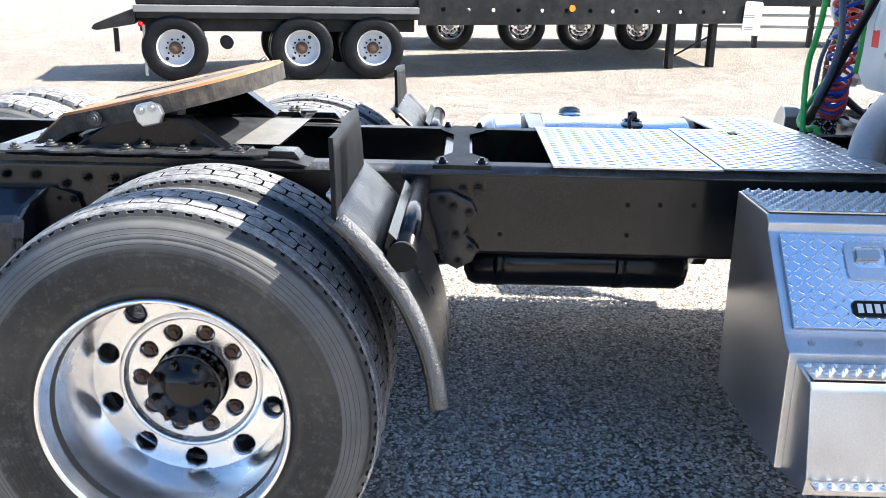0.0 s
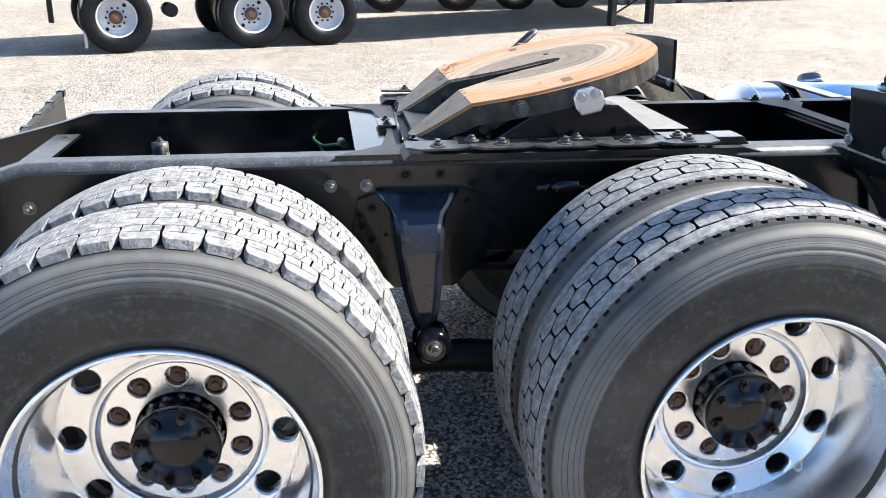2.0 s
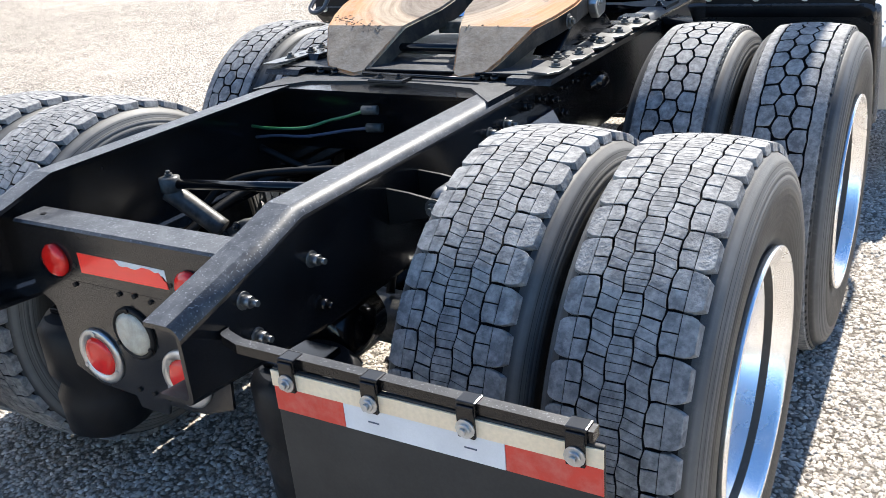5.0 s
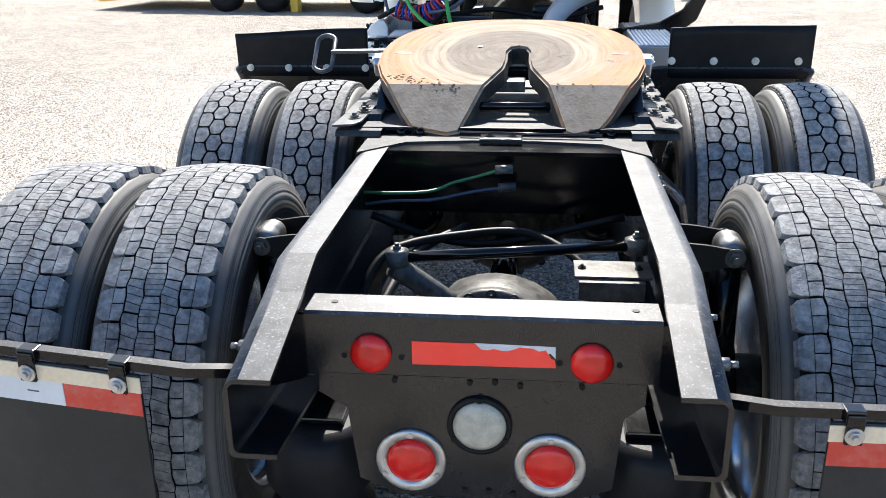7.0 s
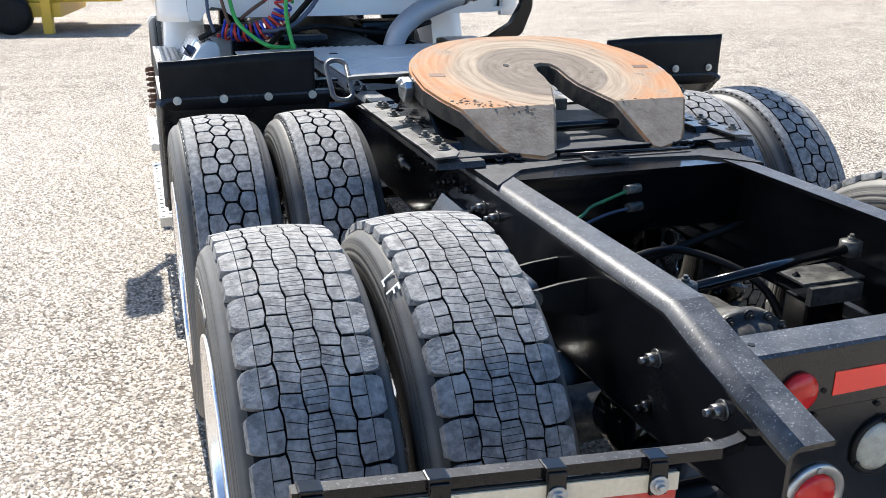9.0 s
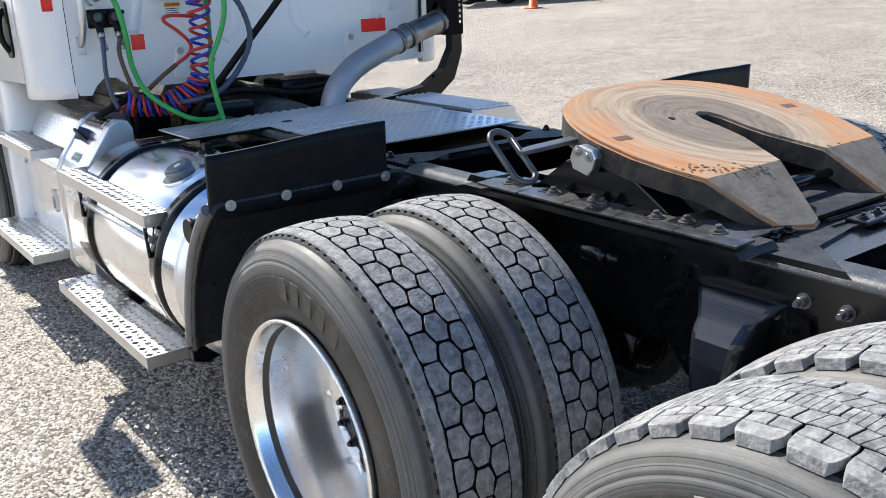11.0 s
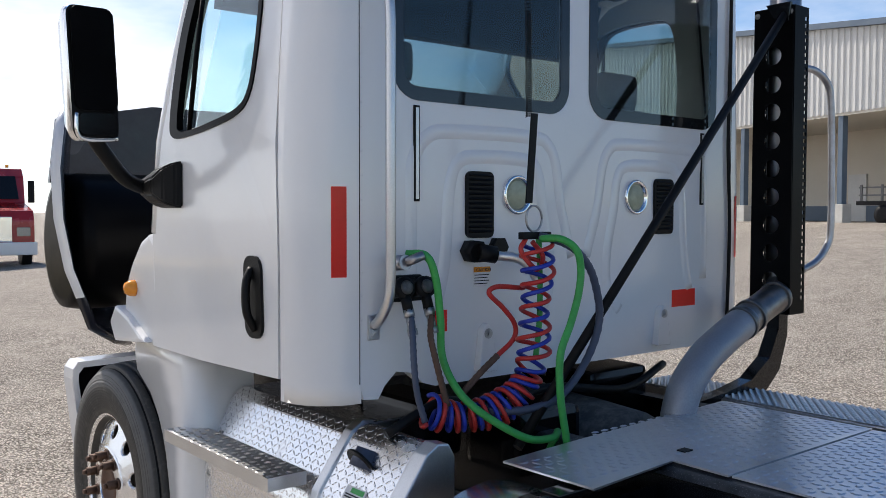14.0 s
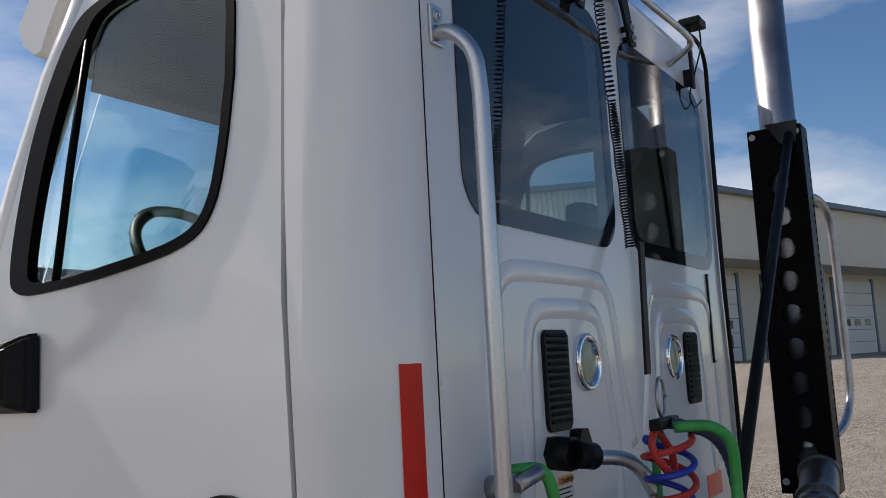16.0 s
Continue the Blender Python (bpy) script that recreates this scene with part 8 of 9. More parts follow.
for y in (2.375, 3.14):
    bm = B()
    lathe(bm, [(y - 0.050, TR), (y - 0.050, TR + 0.003), (y - 0.042, TR + 0.003), (y - 0.042, TR + 0.008), (y + 0.042, TR + 0.008), (y + 0.042, TR + 0.003), (y + 0.050, TR + 0.003), (y + 0.050, TR)], 72, "y", (TX, 0, TZ), close=True)
    part("tank_strap", bm, BLACK, tank, "wide black tank strap")
    bm = B()
    prism(bm, [(-0.44, 1.00), (-0.44, 0.60), (-0.60, 0.42), (-0.72, 0.40), (-0.62, 0.55), (-0.56, 0.72), (-0.60, 0.90), (-0.72, 1.0)], "y", y - 0.03, y + 0.03)
    part("tank_bracket", bm, BLACK, truck, "black tank bracket")
    bm = B()
    box(bm, -0.86, -0.43, y - 0.035, y + 0.035, 1.040, 1.050, 0.003)
    part("bracket_arm", bm, BLACK, truck)
    # step hangers
    bm = B()
    tube(bm, [(-1.16, y + 0.10, 0.893), (-1.205, y + 0.09, 0.875), (-1.222, y + 0.02, 0.79)], 0.007, 8)
    part("step_hanger", bm, BLACK, truck, "thin black step hanger rod")
    bm = B()
    prism(bm, [(-1.02, 0.435), (-1.135, 0.43), (-1.135, 0.39), (-1.08, 0.37), (-1.0, 0.40)], "y", y - 0.03, y + 0.03, 0.004)
    part("step_bracket", bm, BLACK, truck, "small black lower step bracket")
bm = B()
axis = Vector((-0.36, 0, 0.93)).normalized()
base = Vector((TX, 2.570, TZ)) + axis * (TR - 0.004)
rod(bm, base, base + axis * 0.012, 0.070, 32)
neck = part("filler_neck", bm, TANKM, tank, "polished filler neck")
bm = B()
rod(bm, base + axis * 0.008, base + axis * 0.040, 0.054, 14, 0.051)
rod(bm, base + axis * 0.040, base + axis * 0.049, 0.051, 14, 0.038)
part("fuel_cap", bm, CAPM, neck, "grey ribbed fuel cap")
bm = B()
rod(bm, base + axis * 0.049 + Vector((0.0, -0.01, 0)), base + axis * 0.0515 + Vector((0.0, -0.01, 0)), 0.013, 12)
part("cap_button", bm, WRITING, neck)
bm = B()
rod(bm, (-0.80, 2.83, 1.025), (-0.80, 2.83, 1.045), 0.035, 20)
box(bm, -0.815, -0.785, 2.81, 2.85, 1.044, 1.075, 0.005)
b2 = B()
rod(b2, (-0.80, 2.83, 1.018), (-0.80, 2.83, 1.033), 0.052, 24)
for k in range(6):
    t = k * math.pi / 3
    rod(b2, (-0.80 + 0.043 * math.cos(t), 2.83 + 0.043 * math.sin(t), 1.033), (-0.80 + 0.043 * math.cos(t), 2.83 + 0.043 * math.sin(t), 1.038), 0.005, 8)
part("sender_flange", b2, SATIN, tank, "bolted sender flange")
sender = part("fuel_sender", bm, PLASTIC, truck, "black fuel sender with pipes")
bm = B()
tube(bm, smooth_path([(-0.80, 2.83, 1.07), (-0.74, 2.83, 1.075), (-0.69, 2.80, 1.05), (-0.62, 2.80, 1.0), (-0.50, 2.80, 0.96)], 6), 0.010, 8)
part("fuel_pipe", bm, PLASTIC, sender)
perforated(-1.222, -1.085, 2.41, 3.46, 0.935, truck, "perforated aluminium upper tank step")
perforated(-1.285, -1.115, 2.39, 3.51, 0.435, truck, "perforated aluminium lower tank step")
perforated(-1.192, -1.050, 4.06, 4.90, 0.935, truck, "perforated aluminium upper cab step")
perforated(-1.275, -1.065, 4.00, 4.93, 0.435, truck, "perforated aluminium lower cab step")
bm = B()
tube(bm, [(-1.20, 2.42, 0.84), (-1.205, 2.9, 0.84), (-1.20, 3.42, 0.84)], 0.012, 8)
part("tank_trim_tube", bm, SATIN, truck, "satin tube under the step")
# battery and tool box with tread plate
def plain_ends(bm):
    """The faces across the truck are smooth sheet."""
    for f in bm.faces:
        f.normal_update()
        if abs(f.normal.y) > 0.7:
            f.material_index = 1
    return bm


bm = B()
prism(bm, [(-0.74, 0.42), (-1.055, 0.42), (-1.070, 0.44), (-1.070, 0.81), (-1.050, 0.865), (-0.945, 1.055), (-0.905, 1.085), (-0.74, 1.085)], "y", 3.96, 4.805, 0.006)
bat = part("battery_box", plain_ends(bm), [DIAMOND, SATIN], truck, "polished tread plate battery box")
FAIRING = [(-0.86, 0.36), (-1.085, 0.36), (-1.105, 0.40), (-1.105, 0.84), (-1.080, 0.90), (-0.955, 1.075), (-0.915, 1.10), (-0.88, 1.095), (-0.86, 1.06)]
bm = B()
prism(bm, FAIRING, "y", 3.56, 3.955, 0.02)
tool = part("step_fairing", plain_ends(bm), [DIAMOND, SATIN], truck, "rounded tread plate step fairing")
for y0, y1 in ((3.535, 3.60), (3.925, 3.968)):
    bm = B()
    prism(bm, grown(FAIRING, 0.007), "y", y0, y1, 0.005)
    part("edge_trim", bm, SATIN, tool, "wide satin edge band")
bm = B()
rod(bm, (-1.009, 3.80, 1.003), (-1.003, 3.80, 1.007), 0.062, 24)
part("filler_recess", bm, PLASTIC, tool, "dark round filler recess")
bm = B()
rod(bm, (-1.01, 3.80, 0.995), (-0.985, 3.80, 1.05), 0.040, 18, 0.034)
part("filler_cap", bm, GREYHOSE, tool, "dark blue filler cap")
bm = B()
box(bm, -0.004, 0.0, -0.05, 0.05, -0.022, 0.022)
lb = part("product_label", bm, WRITING, tool, "small white and green label", Matrix.Translation((-1.060, 3.76, 0.930)) @ Matrix.Rotation(radians(35.5), 4, "Y"))
bm = B()
box(bm, -0.0055, -0.004, -0.045, 0.02, 0.002, 0.018)
part("print_bar", bm, GREENHOSE, lb)
for k in range(2):
    bm = B()
    box(bm, -0.0055, -0.004, -0.045, 0.04, -0.015 + 0.008 * k, -0.011 + 0.008 * k)
    part("print_bar", bm, PLASTIC, lb)
bm = B()
fill(bm, rounded(4.22, 4.28, 0.58, 0.70, 0.012, 3), [], lambda u, v, d: (-1.078 + d, u, v), 0.008)
latch = part("latch", bm, SATIN, bat, "stainless paddle latch")
bm = B()
box(bm, -1.086, -1.078, 4.235, 4.265, 0.60, 0.66, 0.002)
part("paddle", bm, STEEL, latch)
for y, z in ((3.99, 0.77), (3.99, 0.47), (4.77, 0.77), (4.77, 0.47), (4.0, 0.92), (4.76, 0.92)):
    bm = B()
    hexbolt(bm, (-1.070 if z < 0.85 else -1.020, y, z), (-1, 0, 0.2), 0.008, 0.005)
    part("bolt", bm, STEEL, bat)

# step box, passenger side
bm = B()
prism(bm, [(0.62, 1.030), (0.895, 1.028), (0.916, 1.008), (0.918, 0.985), (1.126, 0.768), (1.178, 0.735), (1.178, 0.41), (0.62, 0.41)], "y", 2.905, 4.05, 0.004)
sbox = part("tool_step_box", bm, SATIN, truck, "aluminium tool box with tread steps")
bm = B()
prism(bm, [(1.179, 0.712), (1.275, 0.702), (1.288, 0.685), (1.336, 0.47), (1.325, 0.42), (1.179, 0.40)], "y", 2.925, 4.02, 0.004)
part("lower_step_box", bm, SATIN, sbox)
bm = B()
fill(bm, [(2.93, 0.015), (3.98, 0.015), (3.98, 0.285), (2.93, 0.285)], [], lambda u, v, d: (1.128 - v * 0.690 + 0.010 - d * 0.74, u, 0.770 + v * 0.722 + 0.008 - d * 0.67), 0.012)
dr = part("box_door", bm, DIAMOND_R, sbox, "tread plate box door")
bm = B()
fill(bm, rounded(3.090, 3.220, 0.150, 0.260, 0.02, 4), [rounded(3.110, 3.200, 0.185, 0.250, 0.012, 3)], lambda u, v, d: (1.128 - v * 0.690 + 0.015 - d * 0.74, u, 0.770 + v * 0.722 + 0.013 - d * 0.67), 0.006)
part("latch", bm, SATIN, dr, "recessed stainless latch")
bm = B()
fill(bm, [(3.120, 0.210), (3.180, 0.210), (3.180, 0.237), (3.120, 0.237)], [], lambda u, v, d: (1.128 - v * 0.690 + 0.018 - d * 0.74, u, 0.770 + v * 0.722 + 0.016 - d * 0.67), 0.01)
part("latch_paddle", bm, STEEL, dr)
bm = B()
fill(bm, rounded(3.085, 3.215, 0.045, 0.090, 0.012, 3), [], lambda u, v, d: (1.128 - v * 0.690 + 0.014 - d * 0.74, u, 0.770 + v * 0.722 + 0.012 - d * 0.67), 0.006)
part("badge", bm, PLASTIC, dr, "small black badge with white shapes")
for k in range(5):
    bm = B()
    fill(bm, [(3.097 + k * 0.022, 0.055), (3.111 + k * 0.022, 0.055), (3.111 + k * 0.022, 0.080), (3.097 + k * 0.022, 0.080)], [], lambda u, v, d: (1.128 - v * 0.690 + 0.0155 - d * 0.74, u, 0.770 + v * 0.722 + 0.0135 - d * 0.67), 0.002)
    part("print_bar", bm, WRITING, dr)


def grip_strut(x0, x1, y0, y1, z, parent, label):
    """Serrated diamond-opening tread: raised teeth rows over a dark channel."""
    bm = B()
    box(bm, x0, x1, y0, y1, z, z + 0.004)
    g = part("grip_tread", bm, SATIN, parent, label)
    bm = B()
    k = 0
    x = x0 + 0.018
    while x < x1 - 0.010:
        y = y0 + 0.012 + (0.016 if k % 2 else 0)
        while y < y1 - 0.012:
            v = [bm.verts.new(p) for p in ((x - 0.010, y, z + 0.004), (x, y - 0.013, z + 0.004), (x + 0.010, y, z + 0.004), (x, y + 0.013, z + 0.004))]
            t = [bm.verts.new(p) for p in ((x - 0.006, y, z + 0.013), (x, y - 0.004, z + 0.013), (x + 0.006, y, z + 0.013), (x, y + 0.004, z + 0.013))]
            for i in range(4):
                bm.faces.new((v[i], v[(i + 1) % 4], t[(i + 1) % 4], t[i]))
            bm.faces.new(t)
            y += 0.032
        x += 0.022
        k += 1
    tagged(part("tread_tooth", bm, SATIN, g), "serrated tread teeth", kind="stuff")
    return g


grip_strut(0.632, 0.890, 2.912, 4.04, 1.031, sbox, "serrated top tread")
grip_strut(1.184, 1.274, 2.935, 4.01, 0.708, sbox, "serrated middle tread")
grip_strut(1.338, 1.376, 2.935, 4.01, 0.462, sbox, "serrated lower tread")
for k in range(9):
    bm = B()
    hexbolt(bm, (1.150, 2.97 + k * 0.12, 0.754), (1, 0, 1.4), 0.006, 0.003)
    part("rivet", bm, STEEL, sbox)
# dark clutter under the cab
for x0, x1, y0, y1, z0, z1 in ((-0.50, -0.20, 3.62, 3.90, 0.90, 1.12), (0.05, 0.40, 3.80, 4.05, 0.95, 1.17), (-0.75, -0.55, 3.85, 4.2, 0.95, 1.15)):
    bm = B()
    box(bm, x0, x1, y0, y1, z0, z1, 0.03)
    part("cab_mount", bm, BLACK, truck, "black cab mount casting")
bm = B()
tube(bm, smooth_path([(-0.95, 3.75, 1.10), (-0.75, 3.72, 1.18), (-0.5, 3.75, 1.12), (-0.2, 3.78, 1.15), (0.2, 3.76, 1.10), (0.5, 3.8, 1.16)], 6), 0.016, 8)
part("wiring_loom", bm, PLASTIC, truck, "black wiring loom")


# ---- the yard: parked trailers ----
def simple_wheel(parent, m, tyre_mat, rim_mat, r=0.53, w=0.27, label="", holes=True, pair=False):
    """A parked trailer's wheel, its face towards local +x."""
    bm = B()
    h = w / 2
    s = r / 0.53
    lathe(bm, [(h * 0.72, 0.30 * s), (h * 0.95, 0.33 * s), (h, 0.40 * s), (h * 0.95, 0.47 * s), (h * 0.85, 0.515 * s), (h * 0.7, 0.53 * s), (-h * 0.7, 0.53 * s), (-h * 0.95, 0.47 * s), (-h * 0.9, 0.33 * s)], 40)
    bmesh.ops.delete(bm, geom=[f for f in bm.faces if len(f.verts) > 8], context="FACES_ONLY")
    t = part("wheel", bm, tyre_mat, parent, label, m)
    bm = B()
    lathe(bm, [(h * 0.74, 0.305 * s), (h * 0.80, 0.300 * s), (h * 0.70, 0.285 * s), (-0.02, 0.265 * s), (-0.05, 0.20 * s), (-0.03, 0.17 * s), (-0.03, 0.095 * s)], 36)
    bmesh.ops.delete(bm, geom=[f for f in bm.faces if len(f.verts) > 8], context="FACES_ONLY")
    part("rim", bm, rim_mat, t)
    bm = B()
    lathe(bm, [(-0.03, 0.105 * s), (0.06, 0.09 * s), (0.07, 0.05 * s), (0.072, 0.0)], 20)
    part("hub_cap", bm, RUST if rim_mat is not ALU else STEEL, t)
    for k in range(10):
        a = k * math.pi / 5
        bm = B()
        rod(bm, (-0.03, 0.142 * s * math.cos(a), 0.142 * s * math.sin(a)), (0.0, 0.142 * s * math.cos(a), 0.142 * s * math.sin(a)), 0.018, 6)
        part("lug_nut", bm, PLASTIC, t)
    if holes:
        for k in range(2 if rim_mat is not ALU else 5):
            a = k * (math.pi if rim_mat is not ALU else 2 * math.pi / 5) + 0.9
            bm = B()
            rod(bm, (-0.040, 0.225 * s * math.cos(a), 0.225 * s * math.sin(a)), (-0.026, 0.225 * s * math.cos(a), 0.225 * s * math.sin(a)), 0.030, 10)
            part("hand_hole", bm, PLASTIC, t)
    return t


WHITERIM = pbr("white_wheel_paint", (0.54, 0.55, 0.57), (0.60, 0.61, 0.62), 6.0, (0.35, 0.5), relief=0.02)
TRAILERB = pbr("matt_black_trailer_paint", (0.008, 0.008, 0.009), (0.014, 0.0135, 0.0135), 1.5, (0.4, 0.55), relief=0.1, dust=(0.06, 0.055, 0.05), dust_amount=0.4, spec=0.25)
GREYB = pbr("grey_deck_edge", (0.16, 0.16, 0.16), (0.24, 0.235, 0.23), 1.5, (0.6, 0.75), relief=0.2)

# trailer frame: u runs along the trailer, its near side faces +v
TR = Matrix.Translation((-12.42, -0.80, 0.0)) @ Matrix.Rotation(radians(17.0), 4, "Z")
low = thing("lowboy_trailer", "black lowboy trailer with white disc wheels", "trailer")
low.matrix_world = TR
for y in (-2.10, 0.0, 1.25):
    simple_wheel(low, Matrix.Translation((0.0, y, 0.54)), FLAPM, WHITERIM, 0.535, 0.27, "black tyre on white disc wheel")
    simple_wheel(low, Matrix.Translation((-0.34, y, 0.54)), FLAPM, WHITERIM, 0.535, 0.27, "black tyre on white disc wheel", False)
    simple_wheel(low, Matrix.Translation((-2.1, y, 0.54)) @ Matrix.Rotation(math.pi, 4, "Z"), FLAPM, WHITERIM, 0.535, 0.27, "black tyre on white disc wheel", False)
    bm = B()
    rod(bm, (-2.1, y, 0.54), (-0.1, y, 0.54), 0.06, 12)
    part("axle", bm, TRAILERB, low)
bm = B()
box(bm, -2.25, 0.10, -2.70, 2.05, 1.02, 1.16, 0.02)
part("deck", bm, TRAILERB, low, "black trailer deck")
bm = B()
box(bm, 0.10, 0.16, -2.72, 2.05, 1.12, 1.235, 0.015)
part("deck_edge", bm, GREYB, low, "grey worn deck edge")
bm = B()
box(bm, -2.1, 0.04, -2.68, 9.0, 1.235, 1.75, 0.02)
part("side_wall", bm, TRAILERB, low, "black high side beam")
bm = B()
box(bm, -1.9, -0.2, -2.65, 2.05, 0.80, 1.02, 0.02)
part("chassis_beam", bm, TRAILERB, low)
bm = B()
prism(bm, [(-2.70, 1.18), (-2.70, 0.93), (-3.30, 0.83), (-3.38, 0.86), (-3.33, 0.93)], "x", -2.2, 0.14)
part("tail_ramp", bm, TRAILERB, low, "sloping black tail")
bm = B()
box(bm, -0.12, -0.04, -3.06, -2.98, 0.48, 0.86, 0.01)
part("tail_leg", bm, TRAILERB, low)
bm = B()
lathe(bm, [(0.16, 0.045), (0.185, 0.040), (0.20, 0.0)], 14, "x", (0, -2.62, 0.93))
part("marker_lamp", bm, LENSR, low)
bm = B()
box(bm, 0.10, 0.115, -2.60, -2.555, 0.10, 0.92, 0.004)
part("tie_strap", bm, GREYB, low, "hanging grey tie strap")
bm = B()
rod(bm, (-0.5, -1.25, 0.62), (-0.1, -1.25, 0.62), 0.11, 14)
part("brake_chamber", bm, TRAILERB, low)
bm = B()
fill(bm, [(2.05, 0.93), (8.8, 1.0), (8.8, 1.42), (2.05, 1.40)],
     [[(2.5 + k * 0.47 + 0.045 * math.cos(radians(a)), 1.21 + 0.045 * math.sin(radians(a))) for a in range(0, 360, 30)] for k in range(13)],
     lambda u, v, d: (0.10 - d, u, v), 0.05)
part("gooseneck_beam", bm, TRAILERB, low, "black perforated trailer beam")
bm = B()
rod(bm, (0.10, 4.95, 1.25), (0.13, 4.95, 1.25), 0.06, 14)
part("side_reflector", bm, AMBER, low, "amber side reflector")
for y in (7.15, 8.05):
    bm = B()
    box(bm, -0.20, -0.05, y - 0.06, y + 0.06, 0.05, 1.0, 0.01)
    leg = part("landing_leg", bm, TRAILERB, low, "black landing leg with foot plate")
    bm = B()
    prism(bm, [(y - 0.20, 0.0), (y + 0.20, 0.0), (y + 0.09, 0.07), (y - 0.09, 0.07)], "x", -0.32, 0.06)
    part("foot", bm, TRAILERB, leg)
bm = B()
tube(bm, [(-0.12, 7.2, 0.35), (-0.12, 8.0, 0.75)], 0.02, 8)
part("leg_brace", bm, TRAILERB, low)

flat = thing("flatbed_trailer", "dark flatbed trailer on polished aluminium wheels", "trailer")
flat.matrix_world = Matrix.Translation((-16.6, 3.55, 0.30)) @ Matrix.Rotation(radians(8.0), 4, "Z")
for y in (-1.9, -0.35, 0.95, 2.25):
    simple_wheel(flat, Matrix.Translation((0.0, y, 0.51)), FLAPM, ALU, 0.51, 0.26, "black tyre on polished wheel")
    bm = B()
    rod(bm, (-2.1, y, 0.5), (-0.1, y, 0.5), 0.06, 10)
    part("axle", bm, TRAILERB, flat)
bm = B()
box(bm, -2.2, 0.05, -3.0, 9.5, 1.0, 1.35, 0.02)
part("deck", bm, TRAILERB, flat, "dark trailer deck")
for k in range(5):
    y = 3.7 + k * 1.3
    bm = B()
    box(bm, -0.2, -0.1, y - 0.05, y + 0.05, 0.0, 1.0)
    part("post", bm, TRAILERB, flat)
bm = B()
tube(bm, [(-0.15, 3.7, 0.55), (-0.15, 9.0, 0.55)], 0.03, 8)
part("side_rail", bm, CONCRETE, flat, "pale side rail")
bm = B()
tube(bm, [(-0.15, 3.7, 0.80), (-0.15, 9.0, 0.80)], 0.03, 8)
part("side_rail", bm, CONCRETE, flat, "pale side rail")

sign = thing("hanging_sign", "white hanging placard with small dark print", "sign", at=(0, 0, 0))
sign.matrix_world = TR @ Matrix.Translation((0.125, 8.67, -0.30))
bm = B()
fill(bm, rounded(-0.20, 0.20, 1.08, 1.72, 0.05, 4), [], lambda u, v, d: (d, u, v), 0.012)
part("placard", bm, WRITING, sign, "white plastic placard", Matrix.Rotation(radians(-3), 4, "X"))
for z, w in ((1.45, 0.12), (1.41, 0.12), (1.22, 0.10), (1.18, 0.10)):
    bm = B()
    box(bm, 0.012, 0.0135, -w, w, z, z + 0.016)
    part("print_bar", bm, GREYB, sign)
bm = B()
rod(bm, (-0.06, 0.0, 1.66), (0.016, 0.0, 1.66), 0.012, 10)
part("hook", bm, TRAILERB, sign)

# yellow equipment trailer ahead of the truck
yel = thing("yellow_ramp_trailer", "yellow steel ramp trailer on dark wheels", "trailer")
yel.matrix_world = Matrix.Translation((-4.6, 16.0, 0.0)) @ Matrix.Rotation(radians(-8), 4, "Z")
bm = B()
prism(bm, [(-4.6, 0.16), (-4.6, 0.22), (-3.0, 0.50), (2.2, 0.52), (2.2, 0.28), (-3.0, 0.26)], "y", -0.2, 2.2)
part("ramp_frame", bm, YELLOW, yel, "yellow sloping frame")
bm = B()
box(bm, -3.4, 3.2, 0.0, 2.0, 0.52, 0.95, 0.02)
part("machine_body", bm, YELLOW, yel, "yellow machine body")
for x in (-1.6, -0.6, 1.4):
    bm = B()
    lathe(bm, [(-0.18, 0.20), (-0.18, 0.30), (-0.14, 0.34), (0.14, 0.34), (0.18, 0.30), (0.18, 0.20)], 24, "y", (x, -0.22, 0.34))
    part("wheel", bm, FLAPM, yel, "black tyre")
for x in (-0.2, 1.9):
    bm = B()
    box(bm, x, x + 0.16, -0.3, -0.1, 0.0, 0.6, 0.01)
    part("leg", bm, YELLOW, yel)

# red highway truck parked far ahead
red = thing("red_semi_truck", "parked red semi truck with white lower nose", "truck")
red.matrix_world = Matrix.Translation((4.30, 32.0, 0.0)) @ Matrix.Rotation(radians(-4), 4, "Z") @ Matrix.Diagonal((1.0, 1.0, 1.14, 1.0))
bm = B()
prism(bm, [(0.0, 0.55), (0.0, 1.35), (0.15, 1.62), (1.5, 1.85), (1.7, 2.6), (2.0, 2.85), (3.6, 2.9), (3.6, 0.7)], "x", -1.15, 1.15, 0.04)
part("body", bm, REDPAINT, red, "red cab and hood")
bm = B()
fill(bm, [(-0.95, 1.95), (0.95, 1.95), (0.88, 2.62), (-0.88, 2.62)], [], lambda u, v, d: (u, 1.48 + (v - 1.95) * 0.30 - d, v), 0.04)
part("windscreen", bm, GLOSS, red, "dark windscreen")
bm = B()
box(bm, -0.48, 0.48, -0.06, 0.03, 0.75, 1.45, 0.02)
part("grille", bm, ALU, red, "chrome grille")
bm = B()
box(bm, -1.2, 1.2, -0.18, 0.04, 0.38, 0.74, 0.04)
part("bumper", bm, WHITE, red, "white bumper")
